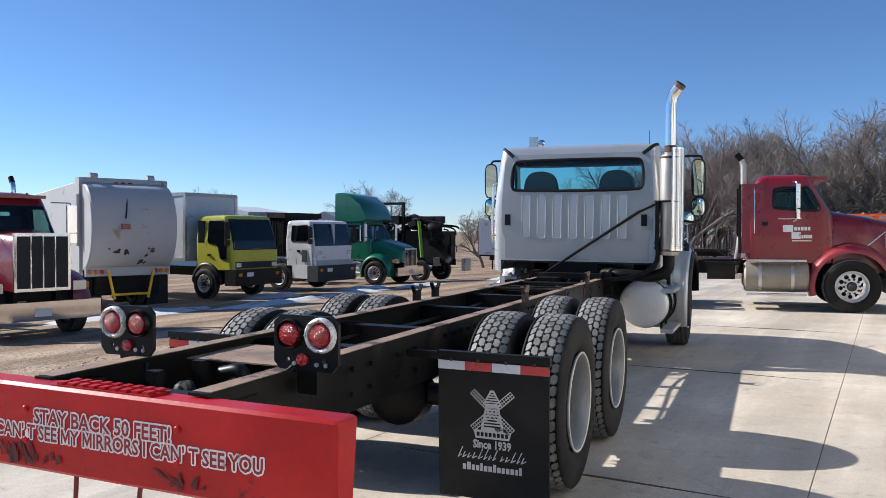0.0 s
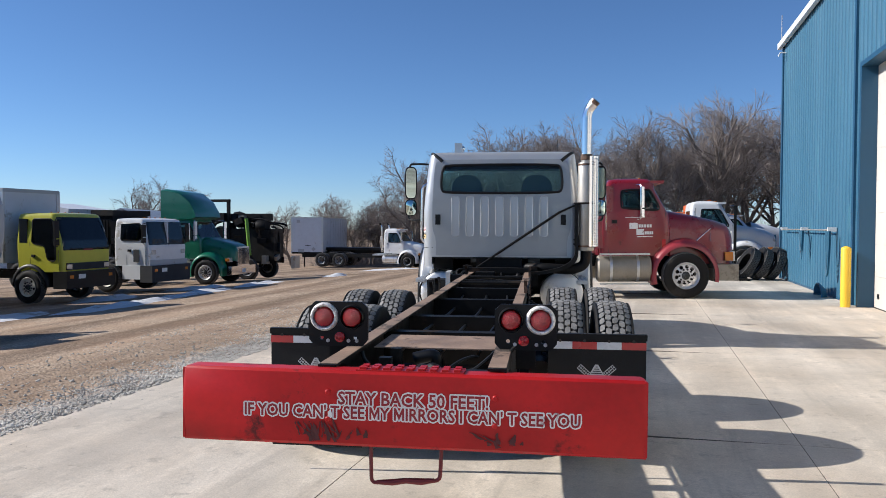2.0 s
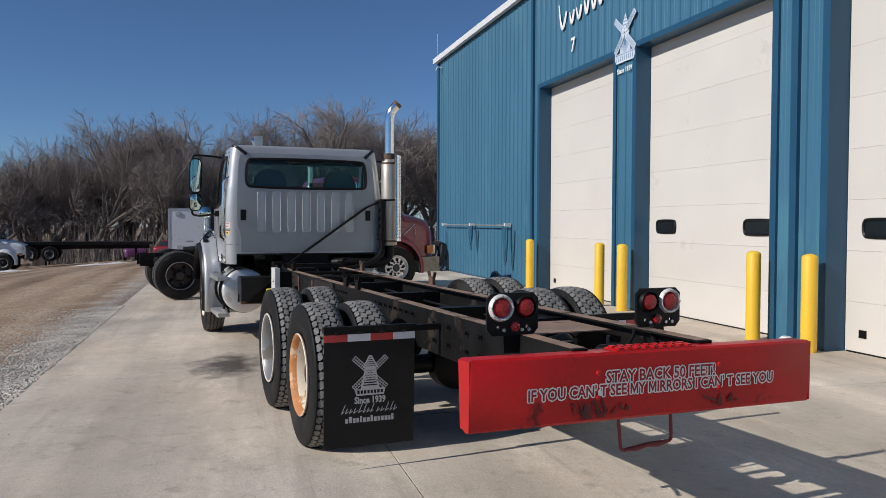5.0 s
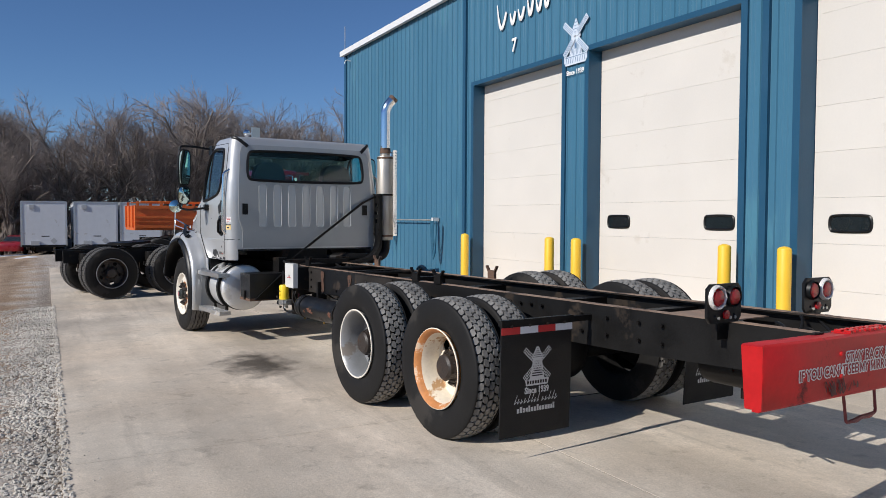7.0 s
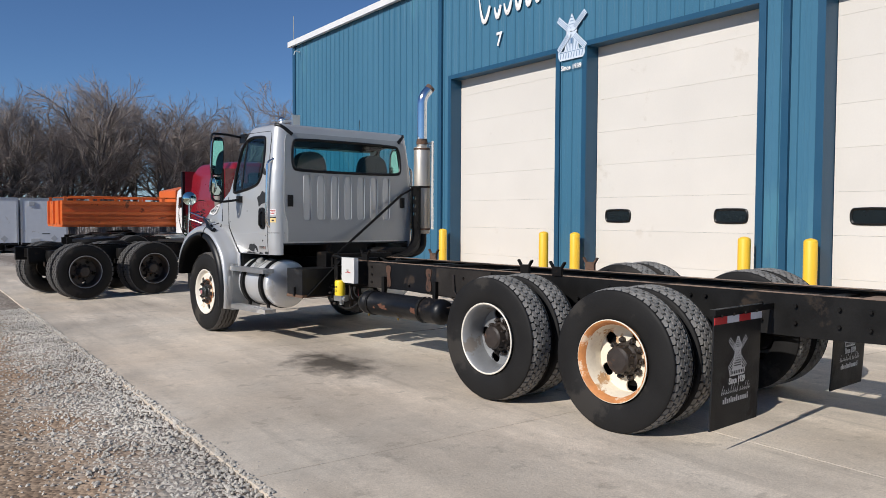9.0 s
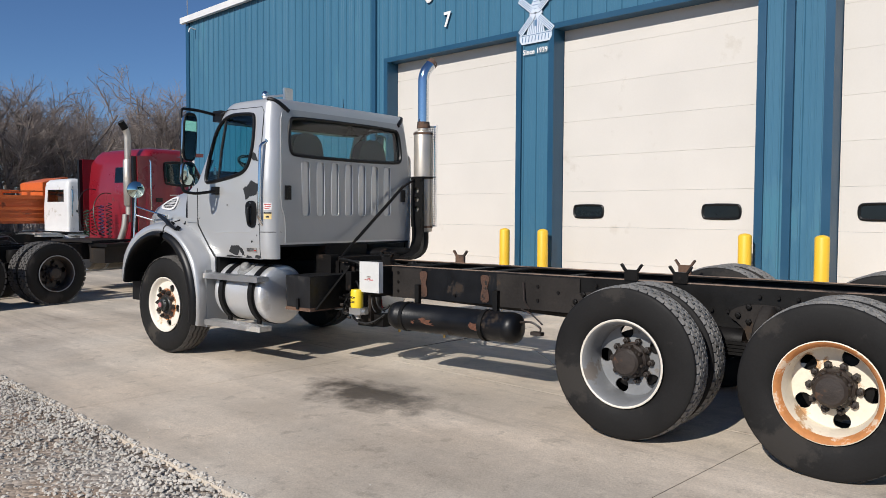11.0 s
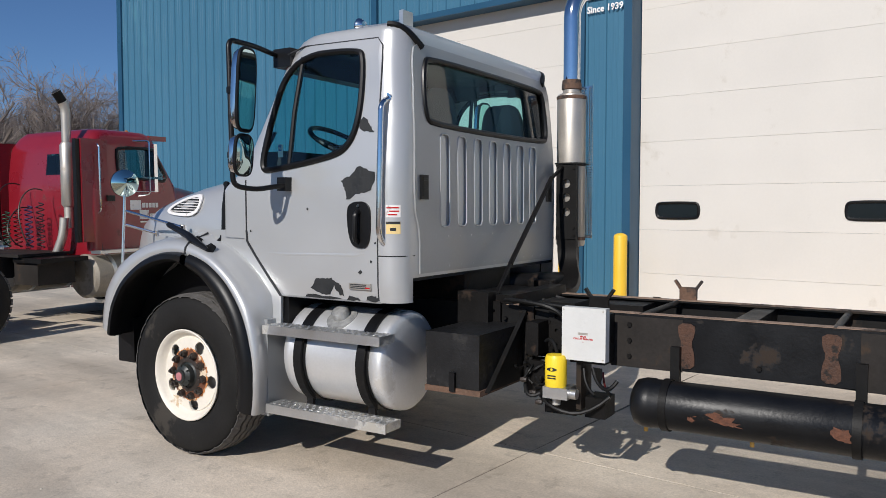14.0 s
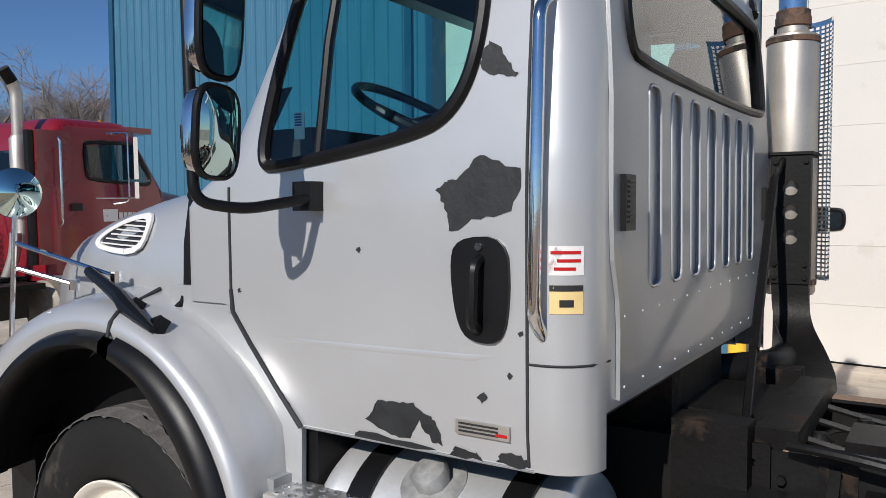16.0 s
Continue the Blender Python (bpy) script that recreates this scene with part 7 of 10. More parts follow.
def build_side_gear(T):
    for s in (-1, 1):
        # fuel tank with straps and steps
        cx, cz, R = s * 0.865, 0.675, 0.305
        bm = bmesh.new()
        y0, y1 = 7.31, 8.13
        prof = [(0.001, y0 - 0.006), (R * 0.6, y0 + 0.0), (R - 0.045, y0 + 0.010), (R - 0.016, y0 + 0.020), (R - 0.003, y0 + 0.034), (R, y0 + 0.05), (R, y0 + 0.10), (R - 0.003, y0 + 0.105), (R - 0.003, y1 - 0.10), (R, y1 - 0.09), (R, y1 - 0.05), (R - 0.03, y1 - 0.02), (0.001, y1)]
        lathe(bm, prof, 56, "y", (cx, 0, cz))
        K = part("fuel_tank", bm, M_TANK, T, "round aluminium fuel tank with black straps", smooth=50)
        for y in (7.46, 7.945):
            bm = bmesh.new()
            lathe(bm, [(R + 0.001, y - 0.04), (R + 0.010, y - 0.04), (R + 0.010, y + 0.04), (R + 0.001, y + 0.04)], 48, "y", (cx, 0, cz))
            part("strap", bm, M_PLASTIC, K, "black rubber-lined strap")
            bm = bmesh.new()
            arc = [(cx + s * rr * math.cos(radians(a)), cz + rr * math.sin(radians(a))) for rr, seq in ((R + 0.012, range(28, -56, -7)), (R + 0.034, range(-55, 29, 7))) for a in seq]
            plate(bm, arc, [], lambda u, v, w: (u, y - 0.03 + w, v), 0.06)
            for z, xo in ((0.845, 1.21), (0.36, 1.20)):
                xa, xb = sorted((s * 1.07, s * xo))
                box(bm, xa, xb, y - 0.025, y + 0.025, z - 0.03, z)
            box(bm, *sorted((s * 1.06, s * 1.085)), y - 0.025, y + 0.025, 0.35, 0.50)
            box(bm, *sorted((s * 1.12, s * 1.16)), y - 0.025, y + 0.025, 0.80, 0.86)
            part("step_bracket", bm, M_BLACK, K, smooth=0)
        bm = bmesh.new()
        drum(bm, [(0.055, 0), (0.058, 0.045), (0.050, 0.056), (0.03, 0.06)], 9, "z")
        drum(bm, [(0.105, -0.02), (0.10, 0.004), (0.07, 0.010)], 28, "z")
        bm.transform(Matrix.Translation((cx + s * (R - 0.004) * math.cos(radians(58)), 7.73, cz + (R - 0.004) * math.sin(radians(58)))) @ pose(0, 0, 0, 0, s * 32, 0))
        part("filler_cap", bm, mat("dull_cast_aluminium", (0.33, 0.33, 0.32), 0.62, 0.5, var=0.25, scale=20, bump=0.03), K, "dull filler cap")
        for z, y0, y1 in ((0.872, 7.29, 8.20), (0.375, 7.25, 8.18)):
            bm = bmesh.new()
            xa, xb = sorted((s * 1.085, s * 1.235))
            tread_step(bm, xa, xb, y0, y1, z)
            part("cab_step", bm, M_ALU, T, "perforated aluminium cab step", smooth=0)
    # tool box behind the left tank
    bm = bmesh.new()
    box(bm, -0.99, -0.46, 6.78, 7.13, 0.58, 0.885)
    B = part("battery_box", bevel(bm, 0.028, 3), M_BOXB, T, "black covered battery box on a rusty tray")
    part("lid", bbox(-0.993, -0.46, 6.777, 7.133, 0.80, 0.893, 0.03, 3), M_BOXB, B, "dusty black moulded lid")
    part("tray", bbox(-0.995, -0.44, 6.77, 7.14, 0.545, 0.578, 0.006), M_RUSTY, B, "rusty tray")
    bm = bmesh.new()
    box(bm, -1.012, -0.995, 6.93, 6.965, 0.56, 0.67)
    part("latch", bm, M_PLASTIC, B)
    bm = bmesh.new()
    plate(bm, [(-0.46, 0.96), (-0.46, 0.56), (-0.92, 0.56)], [], lambda u, v, w: (u, 6.762 + w, v), 0.012)
    for p, q in (((-0.46, 0.97), (-0.93, 0.56)), ((-0.46, 0.98), (-0.46, 0.55))):
        plate(bm, [p, q, (q[0] - 0.012, q[1]), (p[0] - 0.012, p[1])], [], lambda u, v, w: (u, 6.742 + w, v), 0.03)
    part("gusset", bm, M_BLACK, B, smooth=0)
    # breaker box, filter and valves
    bx = part("breaker_box", bbox(-0.66, -0.60, 6.165, 6.425, 0.745, 1.045, 0.012), M_BOXG, T, "pale grey plastic breaker box")
    for txt, z in (("MAIN", 0.882), ("CIRCUIT BREAKER", 0.869), ("+", 0.851)):
        lettering("box_print", txt, 0.0135, M_RED, bx, Matrix.Translation((-0.6606, 6.297, z)) @ pose(0, 0, 0, 90, 0, -90), "small red print", offset=0.0004, depth=0.0004, squeeze=1.05)
    bm = bmesh.new()
    box(bm, -0.6615, -0.659, 6.27, 6.325, 0.893, 0.905)
    for yy, zz in ((6.18, 0.76), (6.415, 0.76), (6.18, 1.03), (6.415, 1.03)):
        drum(bm, [(0.005, 0.0), (0.005, -0.002)], 6, "x", (-0.660, yy, zz))
    part("box_plate", bm, M_STEEL, bx, smooth=0)
    part("box_bracket", bbox(-0.60, -0.44, 6.19, 6.40, 0.72, 1.0, 0.006), M_BLACK, bx)
    bm = bmesh.new()
    drum(bm, [(0.06, 0.585), (0.063, 0.60), (0.063, 0.745), (0.055, 0.765), (0.02, 0.77)], 28, "z", (-0.66, 6.46, 0))
    fl = part("filter", bm, M_FILT, T, "yellow spin-on filter canister")
    bm = bmesh.new()
    plate(bm, smooth_loop([(6.50, 0.69), (6.46, 0.705), (6.42, 0.69), (6.46, 0.675)], 2), [circle(6.46, 0.69, 0.008, 8)], lambda u, v, w: (-0.7235 - w + 2.2 * (u - 6.46) ** 2 * 2, u, v), 0.001)
    for i in range(2):
        box(bm, -0.7245, -0.722, 6.435, 6.485, 0.65 - 0.014 * i, 0.657 - 0.014 * i)
    part("filter_print", bm, M_PRIMER, fl, smooth=0)
    bm = bbox(-0.71, -0.58, 6.37, 6.52, 0.52, 0.585, 0.02)
    drum(bm, [(0.03, 6.33), (0.03, 6.40)], 10, "y", (-0.66, 0, 0.55))
    drum(bm, [(0.025, 0.47), (0.025, 0.53)], 10, "z", (-0.63, 6.47, 0))
    part("filter_head", bm, M_ALU, fl, "cast aluminium filter head")
    part("filter_bracket", bbox(-0.60, -0.44, 6.33, 6.36, 0.45, 0.78, 0.006), M_BLACK, fl)
    for x0, x1, y0, y1, z0, z1 in ((-0.58, -0.44, 6.52, 6.70, 0.50, 0.70), (-0.56, -0.40, 6.20, 6.32, 0.40, 0.52), (-0.50, -0.36, 6.4, 6.6, 0.38, 0.5), (-0.60, -0.44, 6.60, 6.68, 0.74, 0.93)):
        part("valve", bbox(x0, x1, y0, y1, z0, z1, 0.025, 2), M_BLACKR, T, "greasy black air valve")
    m_cab = mat("black_hose", (0.008, 0.008, 0.008), 0.5, spec=0.25)
    for pts, r in (([(-0.64, 6.52, 0.55), (-0.70, 6.62, 0.50), (-0.62, 6.68, 0.60), (-0.50, 6.66, 0.78)], 0.012), ([(-0.58, 6.28, 0.74), (-0.60, 6.24, 0.62), (-0.57, 6.18, 0.56), (-0.50, 6.12, 0.66)], 0.012),
                   ([(-0.57, 6.33, 0.74), (-0.62, 6.30, 0.60), (-0.60, 6.22, 0.52)], 0.009), ([(-0.45, 6.9, 1.02), (-0.47, 6.6, 1.03), (-0.48, 6.35, 1.0), (-0.5, 6.2, 0.98)], 0.013), ([(-0.5, 6.7, 0.72), (-0.6, 6.6, 0.55), (-0.62, 6.5, 0.62)], 0.012), ([(-0.52, 6.1, 0.6), (-0.62, 6.3, 0.42), (-0.66, 6.5, 0.45), (-0.55, 6.65, 0.55)], 0.012), ([(-0.55, 6.6, 0.8), (-0.62, 6.5, 0.86), (-0.62, 6.45, 0.7)], 0.01), ([(-0.46, 6.95, 1.03), (-0.55, 6.75, 1.05), (-0.56, 6.5, 1.02), (-0.50, 6.44, 0.9)], 0.014)):
        bm = bmesh.new()
        tube(bm, [Vector(p) for p in smooth_loop(pts, 2, False)], r, 8)
        part("hose", bm, m_cab, T)
    rnh = random.Random(41)
    for i in range(9):
        y, z = rnh.uniform(6.50, 6.72), rnh.uniform(0.50, 0.70)
        pts = [(-0.60 + rnh.uniform(-0.06, 0.06), y + rnh.uniform(-0.06, 0.06), z + rnh.uniform(-0.06, 0.06)) for _ in range(4)] + [(-0.48, y, z + 0.06)]
        bm = bmesh.new()
        tube(bm, [Vector(p) for p in smooth_loop(pts, 3, False)], rnh.uniform(0.006, 0.011), 6)
        part("hose", bm, m_cab, T)
    for y, z in ((6.60, 0.53), (6.66, 0.60), (6.56, 0.48)):
        bm = bmesh.new()
        drum(bm, [(0.013, -0.02), (0.016, -0.006), (0.016, 0.006), (0.013, 0.02)], 6, "y", (-0.67, y, z))
        part("coupler", bm, M_HUB, T, "small greasy hose coupler")
    for i in range(5):
        bm = bmesh.new()
        tube(bm, [Vector(p) for p in smooth_loop([(-0.58, 6.27 - 0.012 * i, 0.74), (-0.60 - 0.01 * i, 6.25 - 0.015 * i, 0.65), (-0.58, 6.19 + 0.012 * i, 0.57 + 0.01 * i), (-0.55, 6.15, 0.545)], 3, False)], 0.006, 5)
        part("cable", bm, m_cab, T)
    bm = bmesh.new()
    tube(bm, [Vector(p) for p in smooth_loop([(-0.56, 6.22, 0.72), (-0.58, 6.20, 0.6), (-0.53, 6.19, 0.55)], 2, False)], 0.006, 6)
    part("red_wire", bm, M_RED, T, "red cable")
    # long air tank under the left rail
    bm = bmesh.new()
    y0, y1, R, cx, cz = 4.57, 6.03, 0.135, -0.60, 0.545
    lathe(bm, [(0.001, y0 + 0.0), (R * 0.6, y0 + 0.012), (R * 0.9, y0 + 0.035), (R, y0 + 0.08), (R, y0 + 0.13), (R - 0.004, y0 + 0.135), (R - 0.004, y1 - 0.13), (R, y1 - 0.125), (R, y1 - 0.08), (R * 0.9, y1 - 0.035), (R * 0.6, y1 - 0.012), (0.001, y1)], 32, "y", (cx, 0, cz))
    A = part("air_tank", bm, M_FRAMEG, T, "long black air tank with rust patches", smooth=50)
    for loop, seed in (([(5.60, 0.04), (5.54, 0.06), (5.47, 0.0), (5.43, -0.10), (5.50, -0.09), (5.57, -0.05)], 1), ([(5.00, 0.06), (4.95, 0.06), (4.93, -0.06), (4.98, -0.1), (5.03, -0.03)], 2), ([(5.69, -0.04), (5.66, -0.02), (5.65, -0.09), (5.68, -0.1)], 3)):
        bm = bmesh.new()
        plate(bm, ragged([(a, b) for a, b in loop], 0.02, seed, 4), [], lambda u, v, w: (cx - (R - 0.0025 + w) * math.cos(v * 3.0), u, cz + (R - 0.0025 + w) * math.sin(v * 3.0)), 0.001)
        part("rust_patch", bm, mat("brown_rust", (0.11, 0.046, 0.026), 0.9, var=0.5, scale=30, bump=0.1), A, "orange rust patch", smooth=0)
    for y in (5.83, 4.92):
        bm = bmesh.new()
        lathe(bm, [(R + 0.001, y - 0.02), (R + 0.006, y - 0.02), (R + 0.006, y + 0.02), (R + 0.001, y + 0.02)], 32, "y", (cx, 0, cz))
        box(bm, -0.49, -0.448, y - 0.025, y + 0.025, 0.63, 0.84)
        part("tank_hanger", bm, M_BLACK, A, smooth=30)
    m_brass = mat("brass", (0.5, 0.33, 0.1), 0.35, 0.9)
    for y in (5.95, 5.4):
        bm = bmesh.new()
        drum(bm, [(0.012, -0.025), (0.012, 0.0)], 6, "z", (cx, y, cz - R))
        part("drain_cock", bm, m_brass, A, "brass drain cock")
    bm = bmesh.new()
    tube(bm, arc_path([(-0.60, 4.58, 0.60), (-0.62, 4.45, 0.62), (-0.60, 4.36, 0.56), (-0.60, 4.42, 0.50)], 0.05), 0.009, 6)
    tube(bm, arc_path([(-0.52, 4.62, 0.70), (-0.56, 4.50, 0.68), (-0.60, 4.36, 0.60)], 0.05), 0.007, 6)
    box(bm, -0.63, -0.57, 4.36, 4.46, 0.505, 0.535)
    part("fitting", bm, M_HUB, A)
    bm = bmesh.new()
    tube(bm, [Vector(p) for p in smooth_loop([(-0.62, 4.55, 0.42), (-0.66, 4.3, 0.36), (-0.60, 4.15, 0.2), (-0.66, 4.1, 0.02), (-0.9, 3.9, 0.006)], 3, False)], 0.0015, 5)
    part("loose_wire", bm, M_HUB, A)
    bm = bmesh.new()
    tube(bm, arc_path([(-0.455, 4.58, 0.70), (-0.475, 4.62, 0.76), (-0.46, 4.64, 0.93)], 0.03), 0.009, 6)
    part("stub_pipe", bm, M_HUB, T)
    # V-shaped hose rests on the rails
    for x, y in ((-0.43, 3.65), (0.43, 3.55), (0.43, 6.0), (-0.40, 6.3), (-0.43, 3.25)):
        bm = bmesh.new()
        box(bm, x - 0.015, x + 0.015, y - 0.055, y + 0.055, 1.0, 1.085)
        for d in (-1, 1):
            box(bm, x - 0.015, x + 0.015, -0.008, 0.008, 0.0, 0.065, Matrix.Translation((0, y + d * 0.05, 1.075)) @ pose(0, 0, 0, -d * 35))
        part("hose_rest", bm, M_RUSTY if x > 0 else M_BLACKR, T, "rusty V-shaped rest", smooth=0)
    # clutter behind the cab
    rnd = random.Random(5)
    for i in range(9):
        x, y, z = rnd.uniform(-0.33, 0.33), rnd.uniform(6.35, 7.15), rnd.uniform(0.74, 0.86)
        bm = bmesh.new()
        tube(bm, [Vector(p) for p in smooth_loop([(x, y, z), (x + rnd.uniform(-0.2, 0.2), y - 0.12, z + 0.1), (x + rnd.uniform(-0.25, 0.25), y - 0.3, z + 0.05), (x + rnd.uniform(-0.2, 0.2), y - 0.5, z - 0.12)], 2, False)], rnd.uniform(0.01, 0.022), 6)
        part("hose", bm, m_cab, T)
    for i in range(7):
        x, y = rnd.uniform(-0.38, 0.38), rnd.uniform(6.5, 7.15)
        bm = bmesh.new()
        drum(bm, [(0.03, 0), (0.045, 0.03), (0.045, 0.10), (0.02, 0.13)], 10, "z", (x, y, rnd.uniform(0.78, 0.88)))
        part("fitting", bm, M_BLACKR, T)
    for y in (6.55, 6.75, 6.98):
        bm = bmesh.new()
        plate(bm, [(y - 0.05, 0.72), (y + 0.05, 0.72), (y + 0.05, 1.02), (y - 0.05, 1.02)], [circle(y, z, 0.012, 8) for z in (0.78, 0.87, 0.96)], lambda u, v, w: (-(RAIL_X + 0.012 + w), u, v), 0.01)
        part("rail_plate", bm, M_BLACKR, T, smooth=0)
    for x0, x1, y0, y1, z0, z1 in ((-0.42, 0.42, 6.86, 6.98, 0.99, 1.06), (-0.30, -0.05, 6.5, 6.75, 0.9, 1.02), (0.1, 0.35, 6.2, 6.5, 0.86, 0.98), (-0.52, -0.40, 6.98, 7.2, 0.8, 1.08), (0.40, 0.52, 6.98, 7.2, 0.8, 1.08), (-0.35, 0.3, 7.25, 7.8, 0.98, 1.18)):
        part("bracket", bbox(x0, x1, y0, y1, z0, z1, 0.012), M_BLACKR, T)
    for x in (-0.25, 0.0, 0.22):
        bm = bmesh.new()
        tube(bm, [Vector(p) for p in smooth_loop([(x, 7.2, 1.08), (x + 0.05, 6.6, 0.92), (x - 0.05, 5.6, 0.88), (x, 4.4, 0.9), (x + 0.04, 3.2, 0.86), (x, 1.2, 0.9), (x, -0.1, 0.88)], 3, False)], 0.012, 6)
        part("air_line", bm, m_cab, T)
    bm = bmesh.new()
    tube(bm, [Vector(p) for p in smooth_loop([(0.30, 0.25, 0.93), (0.18, 0.1, 0.95), (0.05, -0.1, 0.86), (0.3, -0.25, 0.86), (0.42, 0.02, 0.99), (0.47, 0.04, 1.04)], 3, False)], 0.010, 6)
    tube(bm, [Vector(p) for p in smooth_loop([(-0.36, 0.2, 0.9), (-0.25, -0.05, 0.86), (-0.1, -0.15, 0.84), (-0.02, -0.22, 0.90)], 3, False)], 0.014, 6)
    part("lamp_harness", bm, m_cab, T, "black lamp wiring")
    bm = bmesh.new()
    drum(bm, [(0.05, 0.80), (0.055, 0.88), (0.04, 0.93), (0.02, 0.945)], 14, "z", (0.0, -0.12, 0))
    tube(bm, arc_path([(0.0, -0.12, 0.9), (0.06, -0.16, 0.95), (0.12, -0.2, 0.86)], 0.04), 0.025, 8)
    part("coupling", bm, M_BLACKR, T)
    for x in (-0.36, 0.36):
        bm = bmesh.new()
        drum(bm, [(0.075, 1.55), (0.085, 1.6), (0.085, 1.72), (0.06, 1.8)], 18, "y", (x * 1.6, 0, 0.62))
        part("brake_chamber", bm, M_BLACKR, T)
        bm = bmesh.new()
        drum(bm, [(0.075, 2.75), (0.085, 2.8), (0.085, 2.92), (0.06, 3.0)], 18, "y", (x * 1.3, 0, 0.62))
        part("brake_chamber", bm, M_BLACKR, T)


def build_exhaust(T):
    cx, cy = 1.185, 7.15
    bm = bmesh.new()
    lathe(bm, [(0.05, 1.29), (0.106, 1.30), (0.115, 1.315), (0.115, 2.495), (0.108, 2.515), (0.070, 2.53), (0.070, 2.58)], 32, "z", (cx, cy, 0))
    X = part("muffler", bm, M_STEEL, T, "dull steel vertical exhaust muffler", smooth=40)
    for z in (1.36, 1.955, 2.49):
        bm = bmesh.new()
        lathe(bm, [(0.1155, z - 0.014), (0.120, z - 0.012), (0.120, z + 0.012), (0.1155, z + 0.014)], 32, "z", (cx, cy, 0))
        part("clamp", bm, M_RUSTY, X, "rusty clamp")
    bm = bmesh.new()
    lathe(bm, [(0.071, 2.555), (0.080, 2.56), (0.080, 2.60), (0.076, 2.605), (0.076, 2.63), (0.070, 2.635)], 24, "z", (cx, cy, 0))
    part("clamp", bm, M_RUSTY, X, "rusty clamp")
    bm = bmesh.new()
    pts = arc_path([(cx, cy, 2.56), (cx, cy, 3.22), (cx + 0.12, cy - 0.05, 3.37)], 0.16, 8)
    tube(bm, pts, 0.067, 24, cap=False)
    tube(bm, pts[-3:], 0.061, 24, cap=False)
    part("tail_pipe", bm, M_CHROME, X, "curved chrome exhaust pipe", smooth=60)
    bm = bmesh.new()
    drum(bm, [(0.062, 0), (0.062, 0.002)], 20, "z")
    bm.transform(Matrix.Translation(pts[-1]) @ (Vector(pts[-1]) - Vector(pts[-2])).to_track_quat("Z", "Y").to_matrix().to_4x4() @ pose(0, 0, -0.02))
    part("pipe_mouth", bm, M_DARK, X, "sooty pipe mouth")
    bm = bmesh.new()
    tube(bm, [pts[-1] - (pts[-1] - pts[-2]).normalized() * 0.05, pts[-1]], 0.0675, 24, cap=False)
    part("burnt_tip", bm, M_RUSTY, X, "heat-browned pipe tip", smooth=60)
    # perforated heat shield
    bm = bmesh.new()
    n, rows_ = 11, 60
    z0, z1 = 1.36, 2.60
    for i in range(n):
        for j in range(rows_):
            a0 = radians(-78 + 118 * i / n)
            a1 = radians(-78 + 118 * (i + 1) / n)
            za, zb = z0 + (z1 - z0) * j / rows_, z0 + (z1 - z0) * (j + 1) / rows_
            rr = 0.172
            solid = j in (0, rows_ - 1) or i in (0, n - 1)

            def p(a, z):
                return (cx + rr * math.cos(a), cy + rr * math.sin(a), z)
            if solid:
                poly(bm, [p(a0, za), p(a1, za), p(a1, zb), p(a0, zb)])
            else:
                am, zm, da, dz = (a0 + a1) / 2, (za + zb) / 2, (a1 - a0) * 0.30, (zb - za) * 0.30
                o = [p(a0, za), p(a1, za), p(a1, zb), p(a0, zb)]
                q = [p(am - da, zm - dz), p(am + da, zm - dz), p(am + da, zm + dz), p(am - da, zm + dz)]
                for k in range(4):
                    poly(bm, [o[k], o[(k + 1) % 4], q[(k + 1) % 4], q[k]])
    bmesh.ops.remove_doubles(bm, verts=bm.verts[:], dist=0.0005)
    part("heat_shield", bm, M_CHROME, X, "perforated chrome heat shield", smooth=60)
    # bracket: black channel with three round holes in its web, curving down to the rail
    bm = bmesh.new()
    hl = [circle(7.125, z, 0.034, 16) for z in (1.80, 1.69, 1.575)]
    plate(bm, [(7.04, 1.36), (7.21, 1.36), (7.21, 1.95), (7.04, 1.95)], hl, lambda u, v, w: (1.03 + w, u, v), 0.008)
    for y in (7.04, 7.202):
        box(bm, 1.038, 1.075, y, y + 0.008, 1.36, 1.95)
    box(bm, 1.02, 1.28, 7.03, 7.22, 1.952, 1.965)
    K = part("exhaust_bracket", bm, M_BLACK, X, "black steel bracket with three round holes", smooth=0)
    for u, v in ((7.06, 1.92), (7.19, 1.92), (7.06, 1.45), (7.19, 1.45), (7.06, 1.39), (7.19, 1.39)):
        bm = bmesh.new()
        drum(bm, [(0.012, 0), (0.012, -0.012)], 6, "x", (1.03, u, v))
        part("bolt", bm, M_BLACKR, K)
    bm = bmesh.new()
    path = arc_path([(1.05, 7.125, 1.42), (1.05, 7.12, 1.18), (0.88, 7.02, 1.06), (0.62, 6.95, 1.0), (0.44, 6.95, 0.99)], 0.12, 6)
    prev = None
    for p in path:
        q = [bm.verts.new((p.x - 0.01, p.y - 0.08, p.z + 0.02)), bm.verts.new((p.x - 0.01, p.y + 0.08, p.z + 0.02)), bm.verts.new((p.x + 0.03, p.y + 0.08, p.z - 0.02)), bm.verts.new((p.x + 0.03, p.y - 0.08, p.z - 0.02))]
        if prev:
            for k in range(4):
                bm.faces.new((prev[k], prev[(k + 1) % 4], q[(k + 1) % 4], q[k]))
        prev = q
    tube(bm, arc_path([(cx, cy, 1.32), (cx, cy, 1.10), (1.0, 7.12, 1.03), (0.55, 7.10, 1.06), (0.35, 7.3, 1.05)], 0.13, 7), 0.070, 16)
    part("elbow", bm, M_BLACKR, X, "dark rusty exhaust elbow", smooth=40)
    bm = bmesh.new()
    tube(bm, [(-0.36, 7.02, 1.03), (-0.05, 7.06, 1.245)], 0.014, 8)
